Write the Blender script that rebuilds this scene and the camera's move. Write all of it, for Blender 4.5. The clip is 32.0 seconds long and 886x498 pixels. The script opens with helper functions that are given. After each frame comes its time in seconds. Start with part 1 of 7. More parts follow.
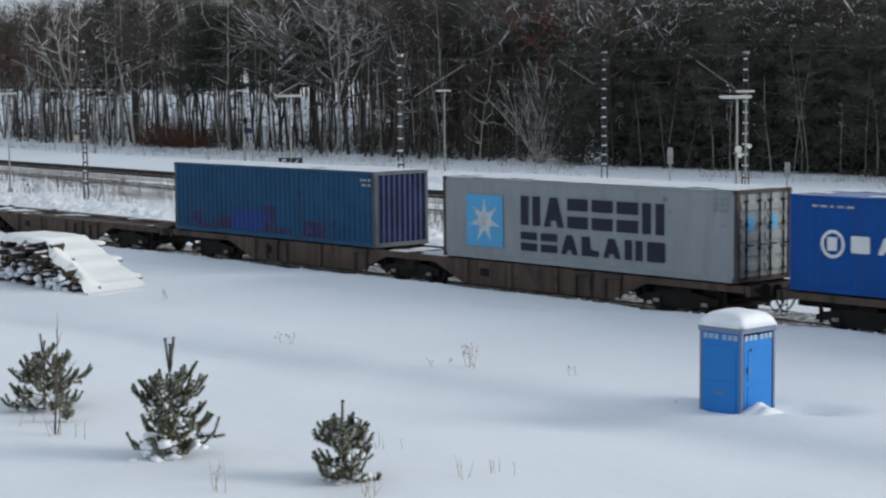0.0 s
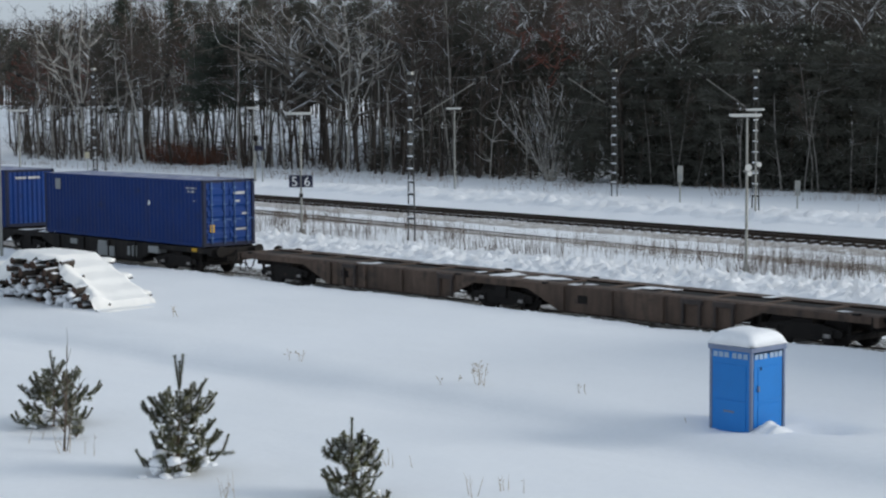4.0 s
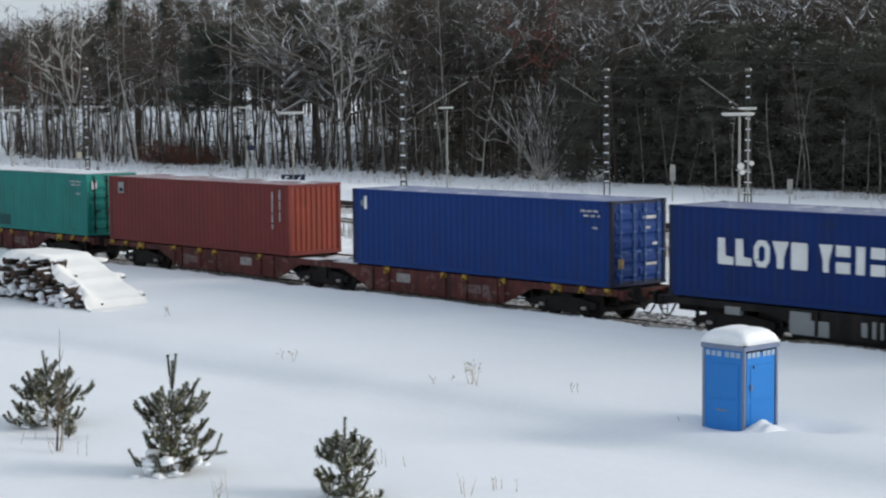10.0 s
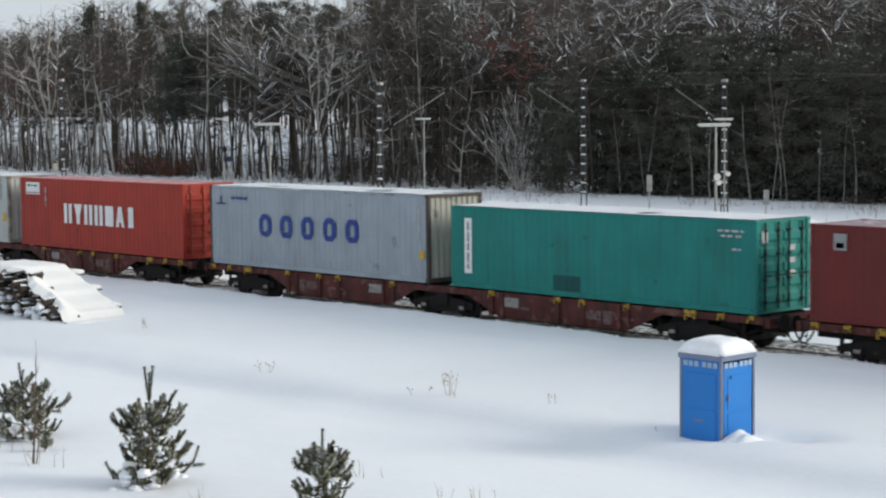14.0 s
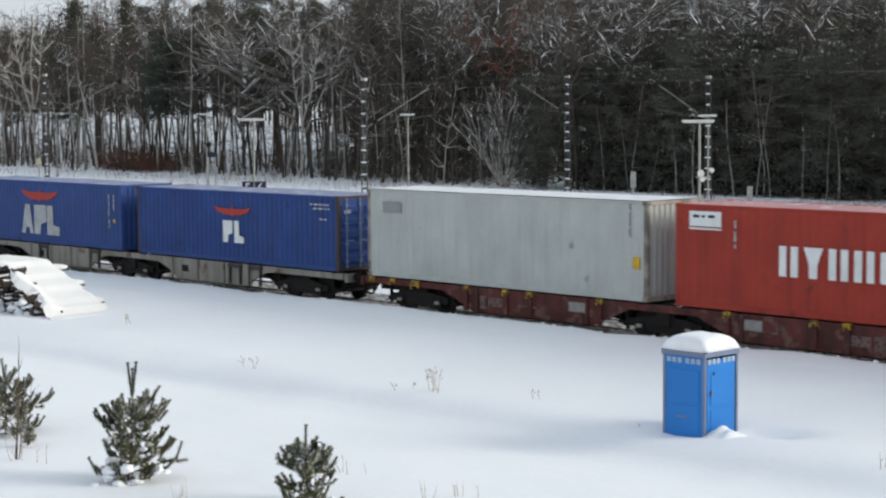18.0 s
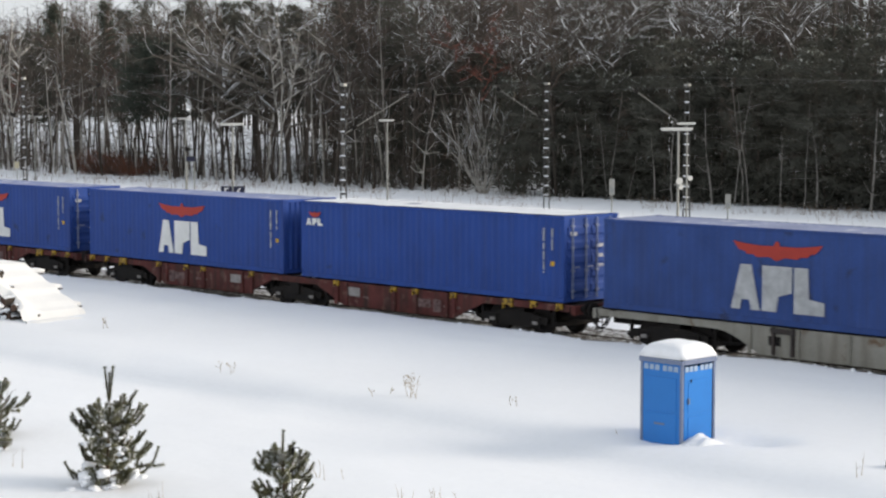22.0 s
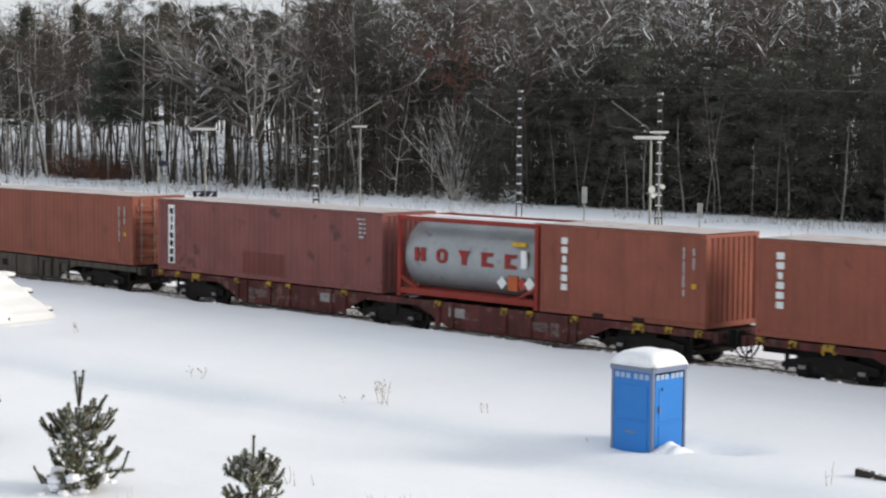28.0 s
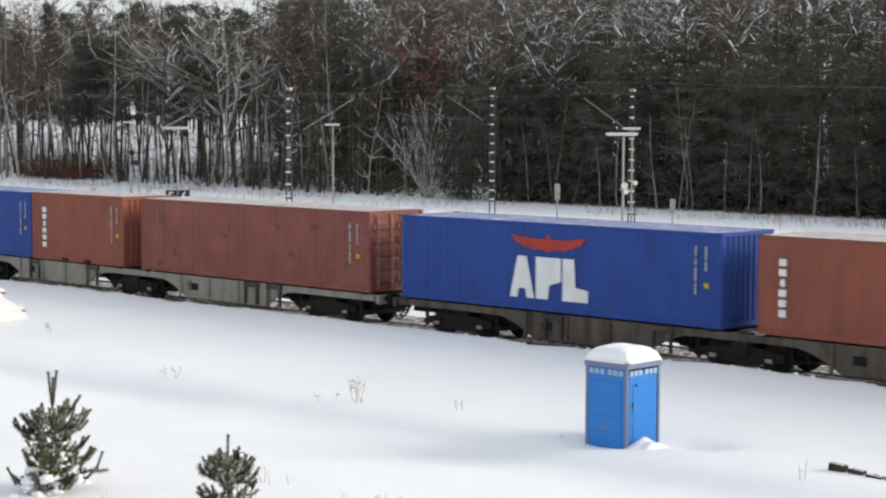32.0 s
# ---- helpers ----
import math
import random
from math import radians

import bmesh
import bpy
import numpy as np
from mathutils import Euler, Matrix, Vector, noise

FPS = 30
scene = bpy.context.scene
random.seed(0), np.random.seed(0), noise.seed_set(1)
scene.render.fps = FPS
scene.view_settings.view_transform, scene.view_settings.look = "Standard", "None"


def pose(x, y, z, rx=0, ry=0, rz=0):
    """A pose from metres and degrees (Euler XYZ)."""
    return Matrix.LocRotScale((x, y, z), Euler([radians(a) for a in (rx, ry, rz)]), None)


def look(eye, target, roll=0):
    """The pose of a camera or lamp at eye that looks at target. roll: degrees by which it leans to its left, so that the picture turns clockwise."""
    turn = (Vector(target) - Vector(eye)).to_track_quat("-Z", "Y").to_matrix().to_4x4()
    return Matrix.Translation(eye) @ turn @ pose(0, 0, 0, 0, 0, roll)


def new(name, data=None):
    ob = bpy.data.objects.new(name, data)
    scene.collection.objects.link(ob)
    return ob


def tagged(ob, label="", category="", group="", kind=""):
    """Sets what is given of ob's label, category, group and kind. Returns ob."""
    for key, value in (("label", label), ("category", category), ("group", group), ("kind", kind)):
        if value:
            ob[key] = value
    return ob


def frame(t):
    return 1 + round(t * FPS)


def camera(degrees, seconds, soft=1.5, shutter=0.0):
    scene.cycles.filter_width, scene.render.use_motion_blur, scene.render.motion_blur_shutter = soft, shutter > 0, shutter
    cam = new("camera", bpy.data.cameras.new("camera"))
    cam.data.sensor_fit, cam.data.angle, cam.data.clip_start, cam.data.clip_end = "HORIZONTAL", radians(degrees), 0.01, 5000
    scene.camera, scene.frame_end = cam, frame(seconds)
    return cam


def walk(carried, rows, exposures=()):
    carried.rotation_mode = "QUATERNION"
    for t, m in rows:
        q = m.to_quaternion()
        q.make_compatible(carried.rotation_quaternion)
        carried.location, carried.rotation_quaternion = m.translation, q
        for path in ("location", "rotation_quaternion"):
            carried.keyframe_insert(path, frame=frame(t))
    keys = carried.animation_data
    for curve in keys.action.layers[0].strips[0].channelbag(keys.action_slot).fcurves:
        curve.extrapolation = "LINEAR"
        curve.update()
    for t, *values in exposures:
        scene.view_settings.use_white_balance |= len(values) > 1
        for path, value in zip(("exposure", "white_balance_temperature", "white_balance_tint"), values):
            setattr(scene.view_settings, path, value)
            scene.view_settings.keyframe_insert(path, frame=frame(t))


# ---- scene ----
# ---- camera ----
EYE = 6.944            # eye height over the rail head of the near track
cam = camera(27.48, 32.0, soft=2.25, shutter=0.25)
walk(cam, [
    (0, pose(0, 0, EYE, 84.594, 0.506, 47.940)),
    (0.5, pose(0, 0, EYE, 84.715, 0.594, 48.123)),
    (1, pose(0, 0, EYE, 84.780, 0.523, 48.248)),
    (1.5, pose(0, 0, EYE, 84.758, 0.551, 48.343)),
    (2, pose(0, 0, EYE, 84.755, 0.619, 48.409)),
    (2.5, pose(0, 0, EYE, 84.926, 0.673, 48.511)),
    (3, pose(0, 0, EYE, 85.144, 0.765, 48.429)),
    (3.5, pose(0, 0, EYE, 85.218, 0.573, 48.352)),
    (5.5, pose(0, 0, EYE, 85.046, 0.237, 48.116)),
    (6, pose(0, 0, EYE, 85.074, 0.262, 48.073)),
    (6.5, pose(0, 0, EYE, 85.045, 0.544, 48.087)),
    (7, pose(0, 0, EYE, 84.871, 0.501, 48.063)),
    (7.5, pose(0, 0, EYE, 84.892, 0.365, 47.994)),
    (8, pose(0, 0, EYE, 85.039, 0.254, 47.941)),
    (8.5, pose(0, 0, EYE, 85.134, 0.197, 48.010)),
    (9, pose(0, 0, EYE, 85.148, 0.196, 47.934)),
    (9.5, pose(0, 0, EYE, 85.177, 0.238, 47.858)),
    (10, pose(0, 0, EYE, 85.130, 0.489, 48.021)),
    (10.5, pose(0, 0, EYE, 85.116, 0.467, 47.930)),
    (11, pose(0, 0, EYE, 85.018, 0.356, 47.950)),
    (11.5, pose(0, 0, EYE, 85.014, 0.374, 47.978)),
    (12, pose(0, 0, EYE, 85.267, 0.301, 47.913)),
    (12.5, pose(0, 0, EYE, 85.487, 0.378, 47.781)),
    (13, pose(0, 0, EYE, 85.542, 0.529, 47.628)),
    (13.5, pose(0, 0, EYE, 85.594, 0.502, 47.491)),
    (14, pose(0, 0, EYE, 85.473, 0.557, 47.296)),
    (14.5, pose(0, 0, EYE, 85.477, 0.592, 47.246)),
    (16.5, pose(0, 0, EYE, 85.520, 0.412, 46.892)),
    (17, pose(0, 0, EYE, 85.447, 0.503, 46.900)),
    (17.5, pose(0, 0, EYE, 85.388, 0.454, 46.854)),
    (18, pose(0, 0, EYE, 85.338, 0.415, 46.795)),
    (18.5, pose(0, 0, EYE, 85.397, 0.533, 46.766)),
    (19, pose(0, 0, EYE, 85.452, 0.353, 46.680)),
    (19.5, pose(0, 0, EYE, 85.499, 0.233, 46.558)),
    (20, pose(0, 0, EYE, 85.695, 0.553, 46.460)),
    (20.5, pose(0, 0, EYE, 85.703, 0.499, 46.398)),
    (21, pose(0, 0, EYE, 85.680, 0.375, 46.319)),
    (21.5, pose(0, 0, EYE, 85.594, 0.163, 46.193)),
    (22, pose(0, 0, EYE, 85.528, 0.012, 46.146)),
    (22.5, pose(0, 0, EYE, 85.402, -0.170, 46.012)),
    (23, pose(0, 0, EYE, 85.376, -0.204, 45.873)),
    (23.5, pose(0, 0, EYE, 85.346, -0.280, 45.744)),
    (24, pose(0, 0, EYE, 85.399, -0.172, 45.677)),
    (24.5, pose(0, 0, EYE, 85.423, -0.277, 45.718)),
    (25, pose(0, 0, EYE, 85.463, -0.414, 45.641)),
    (25.5, pose(0, 0, EYE, 85.504, -0.299, 45.662)),
    (27.5, pose(0, 0, EYE, 85.675, -0.542, 45.384)),
    (28, pose(0, 0, EYE, 85.743, -0.497, 45.306)),
    (28.5, pose(0, 0, EYE, 85.685, -0.520, 45.196)),
    (29, pose(0, 0, EYE, 85.584, -0.537, 45.089)),
    (29.5, pose(0, 0, EYE, 85.604, -0.438, 44.983)),
    (30, pose(0, 0, EYE, 85.770, -0.321, 44.909)),
    (30.5, pose(0, 0, EYE, 85.858, -0.352, 44.859)),
    (31, pose(0, 0, EYE, 85.734, -0.236, 44.739)),
    (31.5, pose(0, 0, EYE, 85.721, -0.201, 44.617)),
    (32, pose(0, 0, EYE, 85.670, -0.170, 44.438)),
], exposures=[(0, 0.22, 6150, 7.5), (3, 0.19, 6150, 7.5), (6, 0.2, 6220, 7.7), (9, 0.37, 6320, 8.2), (13, 0.54, 6520, 7.8), (19, 0.675, 6600, 8), (22, 0.765, 6920, 11), (25, 0.74, 6950, 11.2), (29, 0.765, 6850, 10.6), (32, 0.84, 6950, 11)])

# ---- light ----
SUN_AZ, SUN_EL = 52.0, 19.0      # degrees from +y towards +x, and above the horizon
world = bpy.data.worlds.new("winter_sky")
scene.world = world
world.use_nodes = True
wn = world.node_tree.nodes
sky = wn.new("ShaderNodeTexSky")
sky.sky_type, sky.sun_disc = "NISHITA", False
sky.sun_elevation, sky.sun_rotation = radians(SUN_EL), radians(SUN_AZ)
sky.air_density, sky.dust_density, sky.ozone_density = 1.0, 1.2, 1.0
wn["Background"].inputs["Strength"].default_value = 0.147
haze = wn.new("ShaderNodeHueSaturation")          # thin cloud over the whole sky greys it
haze.inputs["Saturation"].default_value = 0.32
world.node_tree.links.new(sky.outputs["Color"], haze.inputs["Color"])
cloud = wn.new("ShaderNodeMix")                    # an even cloud layer veils most of it
cloud.data_type = "RGBA"
cloud.inputs["Factor"].default_value = 0.8
cloud.inputs["B"].default_value = (2.5, 2.8, 3.2, 1)
world.node_tree.links.new(haze.outputs["Color"], cloud.inputs["A"])
world.node_tree.links.new(cloud.outputs["Result"], wn["Background"].inputs["Color"])
sun = new("sun", bpy.data.lights.new("sun", "SUN"))
sun.data.energy, sun.data.angle, sun.data.color = 1.75, radians(27), (1.0, 0.93, 0.83)
_a, _e = radians(SUN_AZ), radians(SUN_EL)
sun.matrix_world = look((0, 0, 60), (-math.sin(_a) * math.cos(_e), -math.cos(_a) * math.cos(_e), 60 - math.sin(_e)))


# ---- materials ----
def material(name, color, rough=0.6, metal=0.0, spread=0.15, scale=3.0, fine=40.0, bump=0.02, second=None, second_at=0.62, snow=0.0, ragged=1.1, per_object=0.0, gloss=0.3, grime=0.0, grime_color=(0.035, 0.028, 0.024)):
    """A worn surface: a base colour that varies at two scales, an optional second colour in patches, fine relief, and settled snow on upward faces."""
    m = bpy.data.materials.new(name)
    m.use_nodes = True
    t = m.node_tree
    n, link = t.nodes, t.links.new
    bsdf = n["Principled BSDF"]
    bsdf.inputs["Specular IOR Level"].default_value = gloss
    bsdf.inputs["Roughness"].default_value, bsdf.inputs["Metallic"].default_value = rough, metal
    co = n.new("ShaderNodeTexCoord")
    big, small = n.new("ShaderNodeTexNoise"), n.new("ShaderNodeTexNoise")
    big.inputs["Scale"].default_value, small.inputs["Scale"].default_value = scale, fine
    big.inputs["Detail"].default_value, small.inputs["Detail"].default_value = 6, 3
    # each object takes the pattern from another place
    info, shift = n.new("ShaderNodeObjectInfo"), n.new("ShaderNodeVectorMath")
    shift.operation = "MULTIPLY_ADD"
    link(info.outputs["Random"], shift.inputs[0])
    shift.inputs[1].default_value = (37.0, 23.0, 11.0)
    link(co.outputs["Object"], shift.inputs[2])
    for x in (big, small):
        link(shift.outputs[0], x.inputs["Vector"])
    add = n.new("ShaderNodeMath")
    add.operation = "MULTIPLY_ADD"
    link(small.outputs["Fac"], add.inputs[0])
    add.inputs[1].default_value = 0.4
    link(big.outputs["Fac"], add.inputs[2])
    ramp = n.new("ShaderNodeMapRange")
    ramp.inputs["From Min"].default_value, ramp.inputs["From Max"].default_value = 0.45, 0.95
    ramp.inputs["To Min"].default_value, ramp.inputs["To Max"].default_value = 1 - spread, 1 + spread
    link(add.outputs[0], ramp.inputs["Value"])
    val = ramp.outputs["Result"]
    if per_object:
        vary = n.new("ShaderNodeMapRange")
        vary.inputs["To Min"].default_value, vary.inputs["To Max"].default_value = 1 - per_object, 1 + per_object
        link(info.outputs["Random"], vary.inputs["Value"])
        mul = n.new("ShaderNodeMath")
        mul.operation = "MULTIPLY"
        link(val, mul.inputs[0]), link(vary.outputs["Result"], mul.inputs[1])
        val = mul.outputs[0]
    tint = n.new("ShaderNodeVectorMath")
    tint.operation = "SCALE"
    tint.inputs[0].default_value = color
    link(val, tint.inputs["Scale"])
    out = tint.outputs[0]
    if second:
        patch = n.new("ShaderNodeTexNoise")
        patch.inputs["Scale"].default_value, patch.inputs["Detail"].default_value = scale * 1.7, 8
        link(shift.outputs[0], patch.inputs["Vector"])
        edge = n.new("ShaderNodeMapRange")
        edge.inputs["From Min"].default_value, edge.inputs["From Max"].default_value = second_at, second_at + 0.08
        link(patch.outputs["Fac"], edge.inputs["Value"])
        mix = n.new("ShaderNodeMix")
        mix.data_type = "RGBA"
        link(edge.outputs["Result"], mix.inputs["Factor"])
        link(out, mix.inputs["A"])
        mix.inputs["B"].default_value = (*second, 1)
        out = mix.outputs["Result"]
    if grime:
        # dirt and rust that has run down the surface
        flow, run = n.new("ShaderNodeMapping"), n.new("ShaderNodeTexNoise")
        flow.inputs["Scale"].default_value = (2.6, 2.6, 0.3)
        link(shift.outputs[0], flow.inputs["Vector"])
        link(flow.outputs["Vector"], run.inputs["Vector"])
        run.inputs["Scale"].default_value, run.inputs["Detail"].default_value = 1.3, 7
        thick = n.new("ShaderNodeMapRange")
        thick.inputs["From Min"].default_value, thick.inputs["From Max"].default_value = 0.46, 0.74
        thick.inputs["To Max"].default_value = grime
        link(run.outputs["Fac"], thick.inputs["Value"])
        mix = n.new("ShaderNodeMix")
        mix.data_type = "RGBA"
        link(thick.outputs["Result"], mix.inputs["Factor"])
        link(out, mix.inputs["A"])
        mix.inputs["B"].default_value = (*grime_color, 1)
        out = mix.outputs["Result"]
    if snow:
        geo, sep = n.new("ShaderNodeNewGeometry"), n.new("ShaderNodeSeparateXYZ")
        link(geo.outputs["Normal"], sep.inputs[0])
        jitter = n.new("ShaderNodeMath")
        jitter.operation = "MULTIPLY_ADD"
        link(small.outputs["Fac"], jitter.inputs[0])
        jitter.inputs[1].default_value = ragged
        link(sep.outputs["Z"], jitter.inputs[2])
        cover = n.new("ShaderNodeMapRange")
        base = 1.0 + 0.5 * ragged - snow
        cover.inputs["From Min"].default_value, cover.inputs["From Max"].default_value = base, base + 0.2
        link(jitter.outputs[0], cover.inputs["Value"])
        mix = n.new("ShaderNodeMix")
        mix.data_type = "RGBA"
        link(cover.outputs["Result"], mix.inputs["Factor"])
        link(out, mix.inputs["A"])
        mix.inputs["B"].default_value = (0.82, 0.84, 0.87, 1)
        out = mix.outputs["Result"]
    link(out, bsdf.inputs["Base Color"])
    if bump:
        b = n.new("ShaderNodeBump")
        b.inputs["Strength"].default_value, b.inputs["Distance"].default_value = 0.6, bump
        link(add.outputs[0], b.inputs["Height"])
        link(b.outputs["Normal"], bsdf.inputs["Normal"])
    return m


PAINT_COLOR = {}


def paint(name, color, rust=0.66, spread=0.12, rough=0.58, grime=0.24):
    PAINT_COLOR[name] = color
    return material(name, color, rough, 0.0, spread, 0.9, 14.0, 0.004, tuple(0.5 * c + 0.012 for c in color), rust, gloss=0.18, grime=grime)


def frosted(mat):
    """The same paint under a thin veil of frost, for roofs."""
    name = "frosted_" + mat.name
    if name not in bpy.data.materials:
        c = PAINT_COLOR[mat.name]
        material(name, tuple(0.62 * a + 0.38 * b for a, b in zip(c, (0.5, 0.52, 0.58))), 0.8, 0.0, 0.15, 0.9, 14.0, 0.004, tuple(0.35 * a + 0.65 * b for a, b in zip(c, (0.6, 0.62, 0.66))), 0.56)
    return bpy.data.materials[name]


SNOW = material("snow", (0.88, 0.9, 0.93), 0.75, 0, 0.035, 0.12, 6.0, 0.03)
SNOW_LUMPY = material("snow_crust", (0.87, 0.89, 0.92), 0.8, 0, 0.05, 2.0, 12.0, 0.05)
ROOF_SNOW = material("roof_snow", (0.72, 0.74, 0.77), 0.8, 0, 0.12, 1.2, 9.0, 0.02)
ROOF_FROST = material("dusty_roof_frost", (0.5, 0.46, 0.45), 0.85, 0, 0.15, 1.2, 9.0, 0.02, (0.3, 0.2, 0.18), 0.58)
BALLAST = material("ballast", (0.13, 0.12, 0.11), 0.9, 0, 0.4, 4.0, 25.0, 0.06, (0.62, 0.64, 0.66), 0.49)
BALLAST_SNOWY = material("snowed_ballast", (0.2, 0.19, 0.18), 0.9, 0, 0.4, 4.0, 25.0, 0.06, (0.74, 0.76, 0.79), 0.36)
RAIL = material("rail_steel", (0.06, 0.045, 0.035), 0.55, 0.6, 0.2, 3.0, 30.0, 0.003)
SLEEPER = material("sleeper_wood", (0.05, 0.04, 0.033), 0.9, 0, 0.3, 2.0, 25.0, 0.01, snow=0.12, per_object=0.2)
BARK = material("dark_bark", (0.07, 0.057, 0.047), 0.95, 0, 0.4, 1.5, 12.0, 0.03, snow=0.1)
BIRCH = material("pale_bark", (0.27, 0.25, 0.225), 0.9, 0, 0.35, 1.2, 9.0, 0.02, (0.06, 0.052, 0.045), 0.6, snow=0.15)
TWIG = material("snowy_twigs", (0.085, 0.068, 0.058), 0.95, 0, 0.35, 0.8, 5.0, 0, snow=0.31, ragged=0.8)
TWIG_BARE = material("bare_twigs", (0.095, 0.074, 0.06), 0.95, 0, 0.35, 0.8, 5.0, 0, snow=0.12)
NEEDLE = material("pine_needles", (0.078, 0.078, 0.065), 0.95, 0, 0.25, 0.5, 5.0, 0, per_object=0.3, gloss=0.1)
YOUNG_NEEDLE = material("young_needles", (0.15, 0.15, 0.086), 0.75, 0, 0.4, 2.0, 14.0, 0, snow=0.2)
YOUNG_BARK = material("young_bark", (0.12, 0.085, 0.055), 0.9, 0, 0.3, 6.0, 40.0, 0.005, snow=0.2)
TWIG_SNOWY = material("snow_laden_limbs", (0.1, 0.088, 0.077), 0.95, 0, 0.35, 0.8, 5.0, 0, snow=0.49, ragged=0.5)
RED_TWIG = material("reddish_twigs", (0.165, 0.066, 0.05), 0.95, 0, 0.35, 0.8, 5.0, 0, snow=0.05)
LIMB_WHITE = material("white_limbs", (0.15, 0.135, 0.118), 0.95, 0, 0.35, 0.8, 5.0, 0, snow=0.66, ragged=0.5)
PALE_LIMB = material("pale_birch_limbs", (0.42, 0.395, 0.355), 0.9, 0, 0.35, 0.8, 5.0, 0, (0.1, 0.085, 0.072), 0.6, snow=0.3)
GREEN_NEEDLE = material("dark_green_needles", (0.062, 0.072, 0.058), 0.95, 0, 0.25, 0.5, 5.0, 0, gloss=0.1)
FAR_TWIG = material("far_twigs", (0.075, 0.06, 0.052), 0.95, 0, 0.4, 0.3, 2.0, 0, snow=0.1)
BROWN_LEAF = material("withered_leaves", (0.15, 0.066, 0.042), 0.9, 0, 0.5, 1.0, 8.0, 0, snow=0.0)
STRAW = material("dry_grass", (0.36, 0.3, 0.225), 0.9, 0, 0.35, 2.0, 20.0, 0)
STEEL = material("weathered_steel", (0.2, 0.2, 0.19), 0.6, 0.4, 0.2, 1.0, 20.0, 0.004, (0.1, 0.075, 0.055), 0.6)
POST_GREY = material("galvanised_post", (0.3, 0.3, 0.28), 0.5, 0.5, 0.15, 2.0, 25.0, 0.003)
LAMP_WHITE = material("lamp_housing", (0.58, 0.58, 0.55), 0.5, 0, 0.05, 2.0, 25.0, 0.002)
WHITE = material("white_marking", (0.72, 0.73, 0.72), 0.6, 0, 0.1, 2.0, 20.0, 0)
NAVY = material("navy_marking", (0.012, 0.014, 0.035), 0.6, 0, 0.1, 2.0, 20.0, 0)
BLUE_MARK = material("blue_marking", (0.02, 0.05, 0.22), 0.6, 0, 0.1, 2.0, 20.0, 0)
RED_MARK = material("red_marking", (0.38, 0.04, 0.028), 0.6, 0, 0.1, 2.0, 20.0, 0)
SLATE_MARK = material("slate_blue_marking", (0.035, 0.05, 0.14), 0.6, 0, 0.1, 2.0, 20.0, 0)
SKY_MARK = material("pale_blue_marking", (0.1, 0.36, 0.62), 0.6, 0, 0.08, 2.0, 20.0, 0)
YELLOW = material("yellow_paint", (0.55, 0.33, 0.02), 0.55, 0, 0.2, 4.0, 30.0, 0.002)
TANK_MARK = material("dark_red_marking", (0.26, 0.022, 0.02), 0.6, 0, 0.1, 2.0, 20.0, 0)
ORANGE = material("orange_plate", (0.45, 0.1, 0.025), 0.55, 0, 0.1, 4.0, 30.0, 0)
FADED_WHITE = material("faded_white_marking", (0.4, 0.41, 0.42), 0.6, 0, 0.3, 3.0, 30.0, 0)
GREY_MARK = material("faded_grey_marking", (0.25, 0.26, 0.26), 0.6, 0, 0.1, 2.0, 20.0, 0)
PURPLE = material("worn_purple_paint", (0.035, 0.03, 0.085), 0.6, 0, 0.3, 1.5, 12.0, 0, (0.02, 0.05, 0.22), 0.55)
DARK = material("black_running_gear", (0.011, 0.009, 0.008), 0.85, 0.0, 0.4, 3.0, 25.0, 0.006, (0.04, 0.028, 0.02), 0.64)
WHEEL = material("wheel_steel", (0.016, 0.013, 0.012), 0.7, 0.2, 0.25, 3.0, 20.0, 0.004)
LOG_END = material("log_ends", (0.07, 0.042, 0.03), 0.9, 0, 0.4, 3.0, 25.0, 0.02, per_object=0.45)
LOG_BARK = material("log_bark", (0.05, 0.04, 0.032), 0.95, 0, 0.35, 3.0, 18.0, 0.03, snow=0.4)
CABIN_BLUE = material("blue_plastic", (0.02, 0.19, 0.56), 0.45, 0, 0.06, 1.5, 20.0, 0.003)
CABIN_TRIM = material("grey_blue_trim", (0.17, 0.21, 0.31), 0.5, 0, 0.1, 3.0, 25.0, 0.002)
CABIN_VENT = material("pale_vents", (0.3, 0.4, 0.54), 0.5, 0, 0.1, 5.0, 30.0, 0)
TANK_STEEL = material("tank_cladding", (0.33, 0.35, 0.36), 0.45, 0.4, 0.12, 1.0, 8.0, 0.002, (0.22, 0.23, 0.23), 0.62)
SIGN_PALE = material("weathered_board", (0.3, 0.3, 0.28), 0.7, 0, 0.2, 3.0, 20.0, 0)
MAST_STEEL = material("dark_mast_steel", (0.07, 0.068, 0.064), 0.7, 0.2, 0.25, 2.0, 20.0, 0.003)
SIGN_BLUE = material("dark_sign", (0.02, 0.022, 0.045), 0.6, 0, 0.1, 3.0, 20.0, 0)


# ---- building blocks ----
def mesh_of(name, verts, faces, mat, smooth=False):
    me = bpy.data.meshes.new(name)
    me.from_pydata([tuple(v) for v in verts], [], faces)
    me.update()
    me.materials.append(mat)
    if smooth:
        for p in me.polygons:
            p.use_smooth = True
    return me


